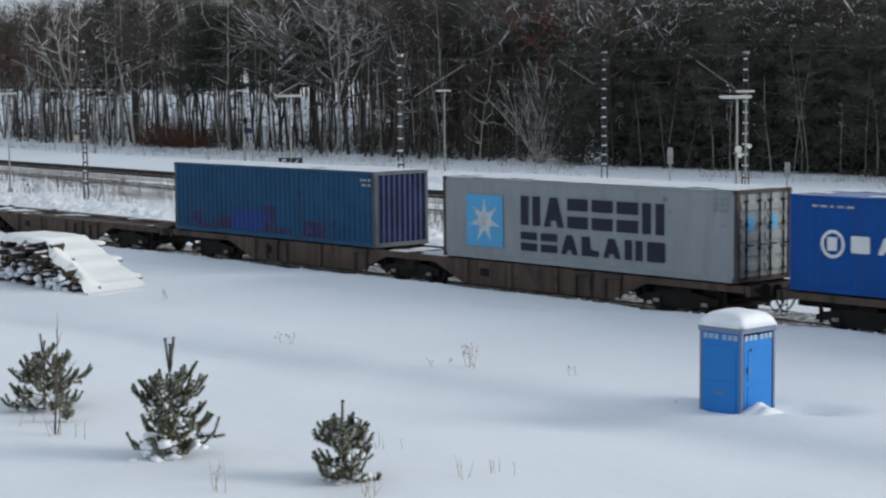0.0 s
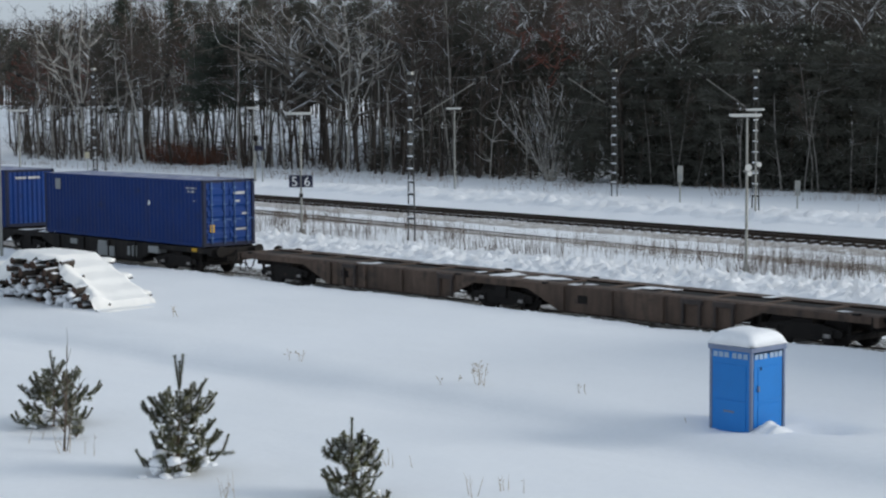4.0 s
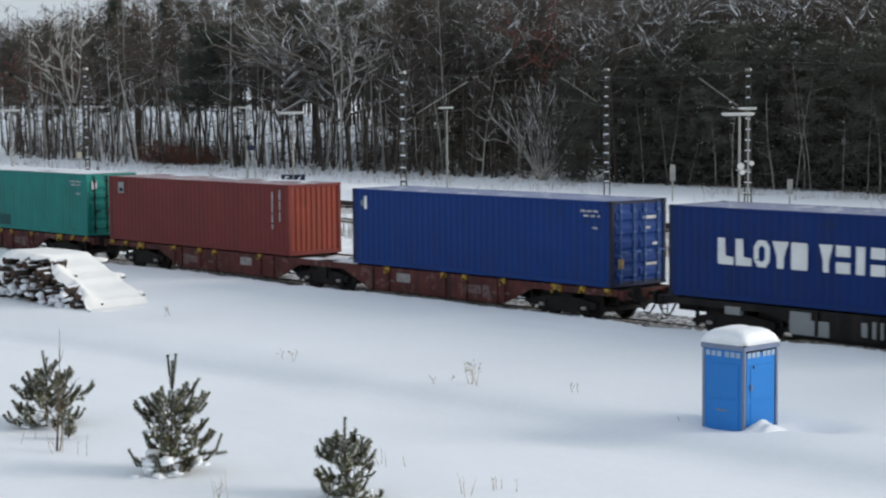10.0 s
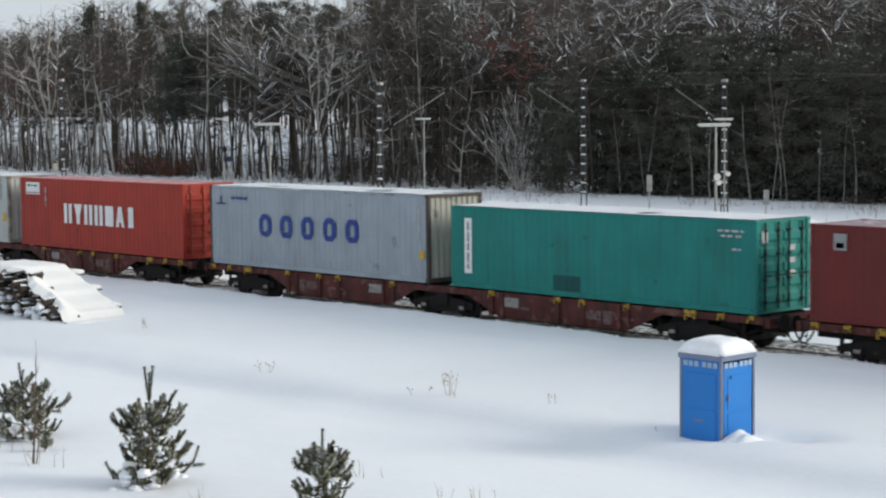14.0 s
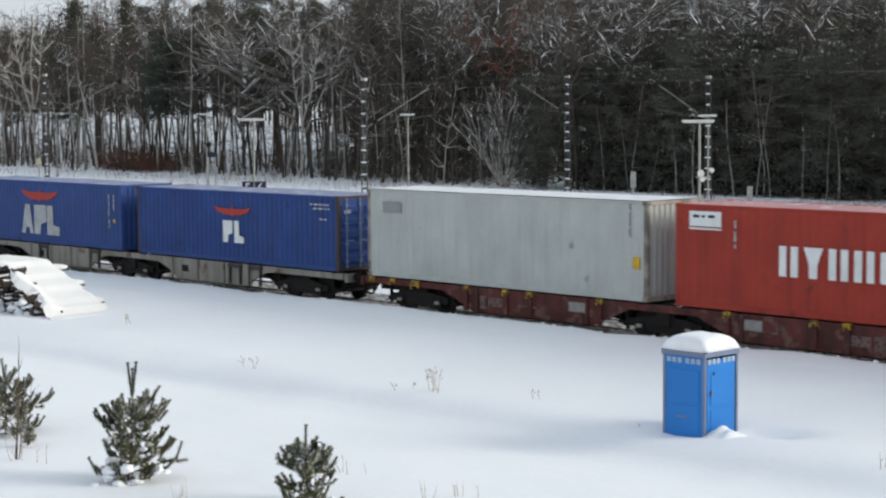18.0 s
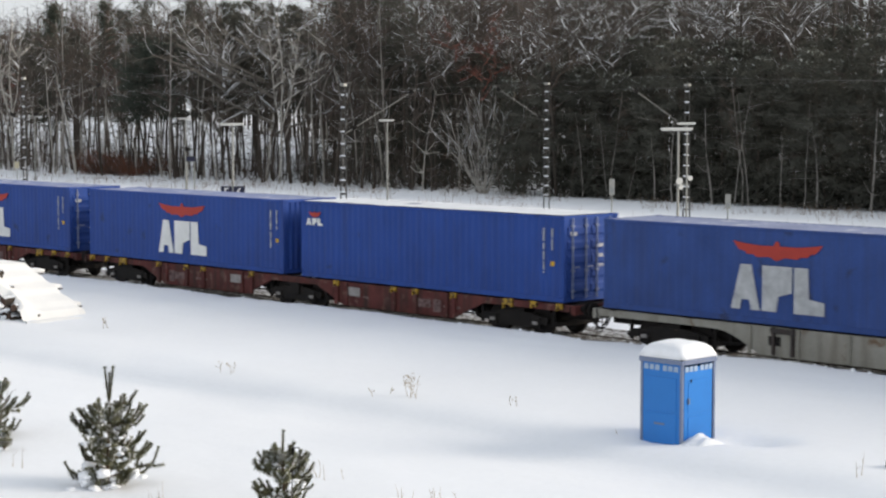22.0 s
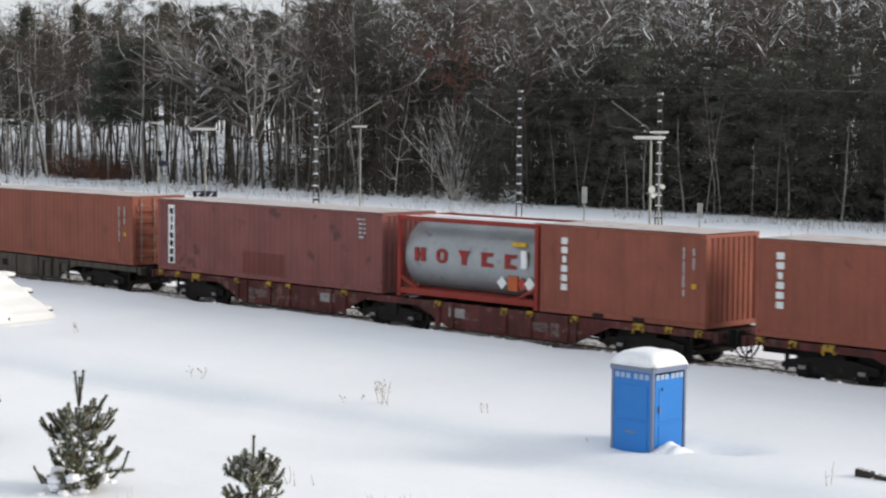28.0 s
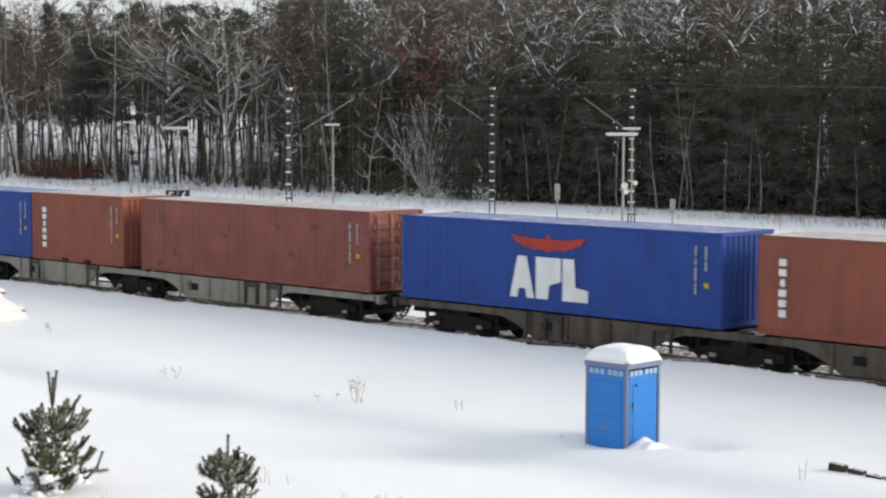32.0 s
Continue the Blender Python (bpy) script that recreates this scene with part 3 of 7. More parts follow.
def container(right, label, mat, height=2.591, length=12.192, doors=True, marks=(), post=None, roof_snow=0.35, deep=0.011, seed=0, category="container", end_mat=None, end_deep=0.05, bars=None, door_marks=()):
    """A shipping container; its right end stands at `right` along the train. doors: on that end, else on the other."""
    rnd = random.Random(seed + int(-right * 10))
    post, end_mat = post or mat, end_mat or mat
    c = thing("shipping_container", label, category, pose(right, NEAR_Y, DECK), "containers on the train")
    RIDERS.append((c, right, NEAR_Y, DECK))
    L, H = length, height
    # frame
    for x, y in ((-0.14, 0), (-L, 0), (-0.14, W - 0.14), (-L, W - 0.14)):
        part("corner_post", boxes((x, x + 0.14, y, y + 0.14, 0.12, H - 0.12), soft=0.015), post, c)
    for x in (-0.178, -L):
        for y in (0, W - 0.162):
            for z in (0, H - 0.118):
                part("corner_casting", boxes((x - 0.003, x + 0.181, y - 0.004, y + 0.166, z, z + 0.118), soft=0.012), post, c)
    for y in (0.0, W - 0.07):
        part("bottom_rail", boxes((-L + 0.178, -0.178, y, y + 0.07, 0.005, 0.16), soft=0.01), mat, c)
        part("top_rail", boxes((-L + 0.178, -0.178, y, y + 0.07, H - 0.085, H - 0.01), soft=0.01), mat, c)
    n = round((L - 0.28) / 0.283)
    for y, s, nm in ((0.012, 1, "side_panel"), (W - 0.012, -1, "side_panel")):
        bm = bmesh.new()
        if s > 0:
            ribbed(bm, -L + 0.14, -0.14, n, deep, lambda u, d, z, y=y: (u, y + d, z), 0.15, H - 0.08)
        else:
            ribbed(bm, 0.14, L - 0.14, n, deep, lambda u, d, z, y=y: (-u, y - d, z), 0.15, H - 0.08)
        part(nm, bm, mat, c)
    bm = bmesh.new()
    ribbed(bm, 0.0, L - 0.2, 40 if L > 8 else 20, 0.02, lambda u, d, z: (-0.1 - u, 0.05 + z * (W - 0.1), H - 0.012 - d), 0, 1)
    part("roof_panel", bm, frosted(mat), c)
    part("floor_pan", boxes((-L + 0.1, -0.1, 0.05, W - 0.05, 0.06, 0.14)), DARK, c)
    # end walls
    for at, sgn, has_doors in ((0.0, -1, doors), (-L, 1, not doors)):
        if not has_doors:
            bm = bmesh.new()
            if sgn < 0:
                ribbed(bm, 0.14, W - 0.14, 9, end_deep, lambda u, d, z: (-0.02 - d, u, z), 0.14, H - 0.1)
            else:
                ribbed(bm, -W + 0.14, -0.14, 9, end_deep, lambda u, d, z: (-L + 0.02 + d, -u, z), 0.14, H - 0.1)
            part("end_wall", bm, end_mat, c)
            x0 = at if sgn > 0 else at - 0.1
            part("end_sill", boxes((x0, x0 + 0.1, 0.14, W - 0.14, 0.005, 0.15)), post, c)
            part("end_header", boxes((x0, x0 + 0.1, 0.14, W - 0.14, H - 0.11, H - 0.01)), post, c)
        else:
            x0 = at - 0.1 if sgn < 0 else at + 0.05
            xo, out = (x0 + 0.05, 1) if sgn < 0 else (x0, -1)
            for k in (0, 1):
                y0 = 0.145 + k * (W / 2 - 0.14)
                bm = boxes((x0, x0 + 0.05, y0, y0 + W / 2 - 0.155, 0.15, H - 0.12))
                # pressed panels across the leaf
                for q in range(5):
                    z = 0.24 + q * (H - 0.45) / 5
                    prism_y(bm, [(xo, z), (xo + out * 0.038, z + 0.08), (xo + out * 0.038, z + 0.25), (xo, z + 0.33)], y0 + 0.05, y0 + W / 2 - 0.2)
                bmesh.ops.recalc_face_normals(bm, faces=bm.faces)
                d = part("door", bm, end_mat, c)
                xb = at + 0.012 if sgn < 0 else at - 0.012
                for q in (0.22, 0.78):
                    yb = y0 + q * (W / 2 - 0.155)
                    bm = bmesh.new()
                    rod(bm, (xb, yb, 0.1), (xb, yb, H - 0.08), 0.028, n=6)
                    part("locking_bar", bm, bars or POST_GREY, d, "upright locking bar")
                    bm = boxes((xb - 0.015, xb + 0.02, yb, yb + 0.3, 1.02, 1.06))
                    part("handle", bm, bars or POST_GREY, d)
                    for z in (0.3, 0.9, 1.6, H - 0.35):
                        part("bar_guide", boxes((xb - 0.03, xb + 0.03, yb - 0.06, yb + 0.06, z, z + 0.07)), bars or POST_GREY, d)
            part("end_sill", boxes((x0, x0 + 0.06, 0.14, W - 0.14, 0.005, 0.145)), post, c)
            part("end_header", boxes((x0, x0 + 0.06, 0.14, W - 0.14, H - 0.115, H - 0.01)), post, c)
    for y0, y1, z0, z1, dm in door_marks:
        dm = FADED_WHITE if dm is WHITE else dm
        part("door_plate", boxes((-0.012, 0.004, y0, y1, z0, z1)), dm, c, "small plate on the door")
    # settled snow on the roof
    if roof_snow > 0:
        v, f = [], []
        nxs = int(L / 0.25)
        keep = {}
        for j in range(11):
            for i in range(nxs + 1):
                x, y = -L + L * i / nxs, W * j / 10
                h = 0.5 + fbm(x + right, y * 1.6, 0.55, 11) + 0.35 * (j - 5) / 5
                z = 0.02 * max(0.0, min(1.0, (h - 0.72 + 1.6 * roof_snow) * 2.5))
                keep[i, j] = len(v) if z > 0.002 else None
                v.append((min(-0.05, max(-L + 0.05, x)), min(W - 0.03, max(0.03, y)), H - 0.006 + z))
        for j in range(10):
            for i in range(nxs):
                q = (keep[i, j], keep[i + 1, j], keep[i + 1, j + 1], keep[i, j + 1])
                if None not in q:
                    f.append(q)
        if f:
            part("snow_layer", mesh_of("snow_layer", v, f, ROOF_FROST if roof_snow == 0.9 else ROOF_SNOW, True), None, c, "thin wind-blown snow on the roof")["kind"] = "stuff"
    # marks on the side towards the field
    for kind, mmat, lab, *a in marks:
        if kind in ("word", "column"):
            for bm in (block_word if kind == "word" else block_column)(*a[:5], FACE, *a[5:]):
                part("letter_block", bm, mmat, c, lab)
            continue
        bm = bmesh.new()
        if kind == "wings":
            wings(bm, *a, FACE)
        elif kind == "patch":
            rib_patch(bm, *a, L, deep)
        elif kind == "plate":
            box(bm, a[0], a[1], FACE, FACE + 0.02, a[2], a[3])
        elif kind == "shape":
            prism_y(bm, a[0], FACE, FACE + 0.02)
        elif kind == "star":
            star(bm, *a, FACE - 0.006)
        elif kind == "ring":
            cx, cz, r, r2 = a
            loops = [[bm.verts.new((cx + q * math.cos(2 * math.pi * i / 24), yy, cz + q * math.sin(2 * math.pi * i / 24))) for i in range(24)] for q, yy in ((r, FACE), (r2, FACE), (r2, FACE + 0.02), (r, FACE + 0.02))]
            for k in range(4):
                for i in range(24):
                    bm.faces.new((loops[k][i], loops[k][(i + 1) % 24], loops[(k + 1) % 4][(i + 1) % 24], loops[(k + 1) % 4][i]))
            bmesh.ops.recalc_face_normals(bm, faces=bm.faces)
        elif kind == "code":
            # unreadable rows of small writing
            x0, x1, z0, z1, rows = a
            p = (z1 - z0) / rows
            for k in range(rows):
                x = x0 + rnd.uniform(0, 0.25) * (x1 - x0) * (k > 0)
                while x < x1 - 0.05:
                    w = min(rnd.uniform(0.1, 0.24), x1 - x)
                    part("writing_bar", boxes((x, x + w, FACE - 0.004, FACE + 0.015, z1 - k * p - 0.45 * p, z1 - k * p)), FADED_WHITE if mmat is WHITE else mmat, c, lab)
                    x += w + rnd.uniform(0.06, 0.12)
            bm.free()
            continue
        elif kind == "stripe":
            # unreadable writing that runs down the side
            x0, x1, z0, z1 = a
            z = z1
            while z > z0:
                h = rnd.uniform(0.16, 0.4)
                part("writing_bar", boxes((x0 + 0.022, x1 - 0.022, FACE - 0.004, FACE + 0.015, max(z0, z - h), z)), FADED_WHITE if mmat is WHITE else mmat, c, lab)
                z -= h + rnd.uniform(0.04, 0.08)
            bm.free()
            continue
        mk = part({"code": "marking", "stripe": "marking"}.get(kind, "emblem" if kind in ("star", "wings", "ring", "shape") else "plate"), bm, mmat, c, lab)
    return c


def stripes(x=-0.9):
    """The two columns of small writing and the yellow triangle near the right end."""
    return [("stripe", WHITE, "column of small white writing", x, x + 0.09, 0.86, 2.2),
            ("stripe", WHITE, "column of small white writing", x + 0.34, x + 0.43, 1.55, 2.2),
            ("plate", YELLOW, "small yellow warning plate", x + 0.33, x + 0.47, 1.08, 1.22)]


def codes(x0=-1.3, x1=-0.45):
    return [("code", WHITE, "small white registration marks", x0, x1, 2.02, 2.3, 2), ("code", WHITE, "small white marks", x0 + 0.5, x1 - 0.1, 1.65, 1.8, 1)]


def badge(x0=-7.6, x1=-4.65, mat=WHITE):
    return [("wings", RED_MARK, "red spread-wing badge", x0 + 0.05, x1 - 0.03, 1.75, 2.2), ("word", mat, "large white block lettering", x0, x1 + 0.12, 0.36, 1.58, "tpl", 0.93)]


container(-17.73, "bright blue ribbed shipping container on a rail wagon", BRIGHT_BLUE, marks=[
    ("ring", WHITE, "white ring emblem", -10.78, 1.32, 0.38, 0.29), ("word", WHITE, "bar inside the emblem", -10.95, -10.58, 1.14, 1.5, "b"), ("word", WHITE, "large white block lettering", -10.2, -5.2, 1.12, 1.57, "btbiib", 0.7), ("code", WHITE, "row of small white writing", -11.44, -10.0, 2.2, 2.34, 1)], roof_snow=0.2)
container(-31.7, "light grey shipping container with dark block lettering", LIGHT_GREY, doors=True, marks=[
    ("plate", SKY_MARK, "pale blue square of the emblem", -11.03, -9.36, 0.42, 2.06), ("star", STAR_WHITE, "white seven-pointed star", -10.2, 1.24, 0.72, 7),
    ("word", NAVY, "large dark block lettering", -8.55, -2.5, 1.2, 2.1, "ntsssn", 0.82), ("word", NAVY, "smaller dark block lettering", -8.55, -2.45, 0.4, 0.98, "sstltnb", 0.78), ("code", GREY_MARK, "faded registration marks", -0.95, -0.35, 1.9, 2.38, 3), ("code", GREY_MARK, "faded small marks", -0.6, -0.4, 1.5, 1.62, 1)], roof_snow=0.55, post=POST_RUST, bars=DARK, door_marks=((0.45, 0.72, 1.45, 1.85, SKY_MARK), (1.45, 1.75, 1.45, 1.85, SKY_MARK), (1.5, 1.7, 0.5, 0.8, GREY_MARK)))
container(-47.36, "faded blue ribbed container with worn purple patches", OLD_BLUE, doors=False, deep=0.06, marks=[
    ("patch", PURPLE, "worn purple paint patch", -10.95, -10.45, 0.24, 0.8), ("patch", PURPLE, "worn purple paint patch", -9.66, -8.5, 0.2, 0.62), ("patch", BLUE_MARK, "strong blue paint patch", -8.5, -6.5, 0.2, 0.92), ("patch", PURPLE, "worn purple paint patch", -6.48, -5.7, 0.17, 1.2),
    ("patch", PURPLE, "worn purple paint patch", -4.03, -2.8, 0.17, 0.72), ("patch", PURPLE, "worn purple band along the foot", -10.4, -9.7, 0.17, 0.34), ("patch", PURPLE, "worn purple band along the foot", -5.68, -4.8, 0.17, 0.4), ("code", WHITE, "scuffed white marks", -0.75, -0.2, 2.0, 2.35, 2)],
    roof_snow=0.75, post=paint("worn_grey_post_paint", (0.09, 0.1, 0.11), 0.55, 0.3), end_deep=0.1, end_mat=paint("slate_blue_paint", (0.045, 0.055, 0.13), 0.6, 0.3))
container(-91.4, "deep blue shipping container with closed doors", DEEP, bars=BAR_BLUE, post=POST_NAVY, marks=[("plate", GREY_MARK, "pale square plate", -11.22, -10.8, 1.9, 2.36), *codes(-1.15, -0.48), ("plate", WHITE, "small pale spot", -3.9, -3.78, 1.5, 1.68)], roof_snow=0.0, deep=0.02, end_mat=ROYAL, door_marks=((1.4, 1.95, 2.0, 2.1, WHITE), (1.45, 1.7, 1.7, 1.78, WHITE), (1.8, 2.1, 1.2, 1.28, WHITE), (0.3, 0.5, 0.55, 0.85, YELLOW), (1.5, 2.0, 0.6, 0.68, WHITE)))
container(-107.02, "royal blue container with white block lettering", DEEP, doors=False, post=POST_NAVY, marks=[("word", WHITE, "white block lettering", -10.36, -7.2, 1.0, 1.74, "llovb", 0.86), ("word", WHITE, "white block lettering", -6.92, -2.0, 1.0, 1.74, "vsissvinb", 0.82),
    *codes(-2.27, -0.74), ("plate", WHITE, "small white plate", -0.73, -0.58, 1.68, 1.86), ("plate", YELLOW, "small yellow plate", -0.73, -0.58, 1.42, 1.6)], door_marks=((0.45, 1.0, 2.16, 2.26, WHITE), (1.1, 1.7, 2.16, 2.26, WHITE)), roof_snow=0.0, deep=0.02, end_mat=ROYAL)
container(-121.42, "royal blue shipping container with closed doors", ROYAL, bars=BAR_BLUE, post=POST_NAVY, marks=[("plate", WHITE, "narrow white mark", -11.52, -11.38, 1.9, 2.34), ("plate", GREY_MARK, "small pale mark", -11.68, -11.58, 2.0, 2.2), *codes(-1.27, -0.46)], roof_snow=0.0, deep=0.02, door_marks=((1.4, 1.95, 2.0, 2.1, WHITE), (1.45, 1.7, 1.7, 1.78, WHITE), (1.8, 2.1, 1.2, 1.28, WHITE), (0.3, 0.5, 0.55, 0.85, YELLOW), (1.5, 2.0, 0.6, 0.68, WHITE)))
# the end wall's brighter orange-red puts the sunlight it catches into the paint
container(-137.27, "maroon shipping container with a ribbed end", MAROON, doors=False, marks=[("stripe", WHITE, "column of small writing", -1.0, -0.9, 0.95, 2.3), ("stripe", WHITE, "column of small writing", -0.55, -0.45, 1.2, 2.38), ("plate", GREY_MARK, "small pale plate with a dark mark", -11.42, -11.02, 1.92, 2.36), ("plate", BLUE_MARK, "dark mark on the plate", -11.34, -11.1, 1.98, 2.12)],
    roof_snow=0.08, end_mat=paint("orange_red_paint", (0.21, 0.042, 0.026), 0.66))
container(-151.21, "teal green shipping container with closed doors", TEAL, marks=[("plate", WHITE, "white upright name plate", -11.54, -11.22, 0.46, 2.22), ("stripe", GREY_MARK, "worn writing on the plate", -11.45, -11.3, 0.6, 2.1), ("patch", paint("dark_teal_paint", (0.01, 0.08, 0.08)), "darker repair patch", -7.67, -6.55, 0.17, 0.64), *codes(-1.31, -0.43)], roof_snow=0.75, bars=DARK, door_marks=((0.25, 0.5, 1.95, 2.3, WHITE), (1.5, 1.75, 1.7, 1.85, WHITE), (1.5, 1.75, 1.35, 1.5, WHITE), (1.5, 1.75, 1.0, 1.15, WHITE)))
container(-164.48, "blue-grey high container with blue block lettering", COOL_GREY, 2.896, doors=False, marks=[("word", BLUE_MARK, "large blue block lettering", -9.11, -3.0, 1.14, 1.93, "ooooo", 0.56), ("code", BLUE_MARK, "small blue marks", -10.8, -9.75, 2.3, 2.52, 1), ("shape", SLATE_MARK, "small blue mark", [(-11.75, 2.22), (-11.15, 2.22), (-11.15, 2.27), (-11.4, 2.27), (-11.43, 2.55), (-11.47, 2.55), (-11.5, 2.27), (-11.75, 2.27)]),
    ("plate", YELLOW, "yellow plate", -0.42, -0.22, 0.78, 1.05), ("stripe", WHITE, "column of small marks", -0.5, -0.38, 1.3, 2.4)], roof_snow=0.6, deep=0.03, post=POST_RUST, end_mat=paint("cream_grey_paint", (0.38, 0.38, 0.33), 0.6))
container(-178.45, "bright red high container with white block lettering", RED, 2.896, bars=BAR_RED, marks=[("word", WHITE, "large white block lettering", -8.62, -3.1, 1.06, 1.88, "nvnnbti", 0.76), ("plate", WHITE, "white name plate", -11.68, -10.57, 2.28, 2.7), ("code", NAVY, "dark writing on the plate", -11.55, -10.7, 2.42, 2.6, 1), ("plate", WHITE, "thin white bar", -11.68, -10.57, 2.19, 2.24), ("stripe", WHITE, "column of small writing", -10.14, -10.04, 1.72, 2.5)], roof_snow=0.0)
container(-191.68, "pale grey high container with a ribbed end", PALE_GREY, 2.896, doors=False, marks=[("plate", GREY_MARK, "faded grey name plate", -11.41, -10.51, 2.14, 2.5), ("plate", YELLOW, "yellow plate", -0.52, -0.27, 0.94, 1.28), ("stripe", GREY_MARK, "column of worn marks", -0.7, -0.6, 1.85, 2.8)], roof_snow=0.85, post=RUSTY_RIM)
container(-205.42, "dull ultramarine container with a worn white name", DULL_ULTRAMARINE, bars=BAR_NAVY, marks=[("wings", RED_MARK, "red spread-wing badge", -7.1, -4.9, 1.68, 2.0), ("word", WHITE, "white block lettering, partly worn off", -6.56, -5.2, 0.7, 1.5, "pl"), *codes(-1.48, -0.44)], roof_snow=0.0, post=POST_RUST, deep=0.04, door_marks=((0.3, 0.56, 1.98, 2.1, FADED_WHITE), (1.55, 1.75, 1.6, 1.7, WHITE), (1.55, 1.75, 1.3, 1.4, WHITE), (1.55, 1.75, 1.0, 1.1, WHITE)))
container(-218.73, "dull ultramarine container with a red wing badge", DULL_ULTRAMARINE, doors=False, marks=[*badge(mat=FADED_WHITE), *stripes()], roof_snow=0.0)
container(-232.47, "ultramarine container with one small badge", ULTRAMARINE, bars=BAR_NAVY, marks=[("wings", RED_MARK, "small red badge", -11.75, -11.15, 2.05, 2.25), ("word", WHITE, "small white lettering", -11.89, -11.0, 1.78, 2.02, "tpl"), *stripes(-0.85)], roof_snow=0.6, deep=0.02, door_marks=((0.3, 0.56, 1.98, 2.1, FADED_WHITE), (1.55, 1.75, 1.6, 1.7, WHITE), (1.55, 1.75, 1.3, 1.4, WHITE), (1.55, 1.75, 1.0, 1.1, WHITE)))
container(-245.66, "ultramarine container with a red wing badge", ULTRAMARINE, doors=False, marks=[*badge(-7.45, -4.5), *stripes(-0.72)], roof_snow=0.0)
container(-259.3, "ultramarine container with a red wing badge and closed doors", ULTRAMARINE, bars=BAR_NAVY, marks=[*badge(), *stripes(-0.85)], roof_snow=0.0, door_marks=((0.3, 0.56, 1.98, 2.1, FADED_WHITE), (1.55, 1.75, 1.6, 1.7, WHITE), (1.55, 1.75, 1.3, 1.4, WHITE), (1.55, 1.75, 1.0, 1.1, WHITE)))
container(-272.36, "oxide brown container with an upright white name", OXIDE, doors=False, marks=[("column", WHITE, "upright white lettering", -11.62, -11.2, 0.78, 2.34, "bbibbb"), *stripes(-0.8)], roof_snow=0.9)
container(-286.2, "short oxide brown container with an upright white name", OXIDE, length=6.058, doors=False, marks=[("column", WHITE, "upright white lettering", -5.3, -4.9, 0.7, 2.32, "bbibbb"), *stripes(-0.78), ("plate", DARK, "fork pocket", -4.0, -3.6, 0.02, 0.13), ("plate", DARK, "fork pocket", -2.5, -2.1, 0.02, 0.13)], roof_snow=0.9)
container(-299.13, "plum brown container with an upright white plate", PLUM, doors=False, marks=[("plate", WHITE, "upright white name plate", -11.52, -11.14, 0.26, 2.4), ("column", NAVY, "dark upright lettering on the plate", -11.5, -11.14, 0.3, 2.36, "biibbbb"), ("code", WHITE, "white marks", -1.18, -0.77, 1.66, 2.38, 5), ("patch", paint("patched_brown_paint", (0.15, 0.044, 0.038)), "darker repair patch", -7.2, -4.9, 0.17, 0.95)], roof_snow=0.9)
container(-312.92, "oxide brown container with an upright white name and doors", OXIDE, bars=BAR_RUST, marks=[("column", WHITE, "upright white lettering", -11.62, -11.22, 0.5, 2.1, "bbibbb"), *stripes(-0.9)], roof_snow=0.9)
container(-326.28, "ultramarine container with a red wing badge and a ribbed end", ULTRAMARINE, doors=False, marks=[*badge(), *stripes(-0.88)], roof_snow=0.0)
container(-339.97, "plain oxide brown container with barred doors", OXIDE_DARK, bars=BAR_RUST, marks=[*stripes(-0.93)], roof_snow=0.9)
container(-353.28, "short oxide brown container with an upright white name", OXIDE, length=6.058, doors=False, marks=[("column", WHITE, "upright white lettering", -5.4, -4.95, 0.5, 2.12, "bbibbb"), *stripes(-0.75), ("plate", DARK, "fork pocket", -4.0, -3.6, 0.02, 0.13), ("plate", DARK, "fork pocket", -2.5, -2.1, 0.02, 0.13)], roof_snow=0.9)
container(-359.41, "short ultramarine container at the train's end", ULTRAMARINE, length=6.058, doors=False, marks=[*stripes(-0.78)], roof_snow=0.0)


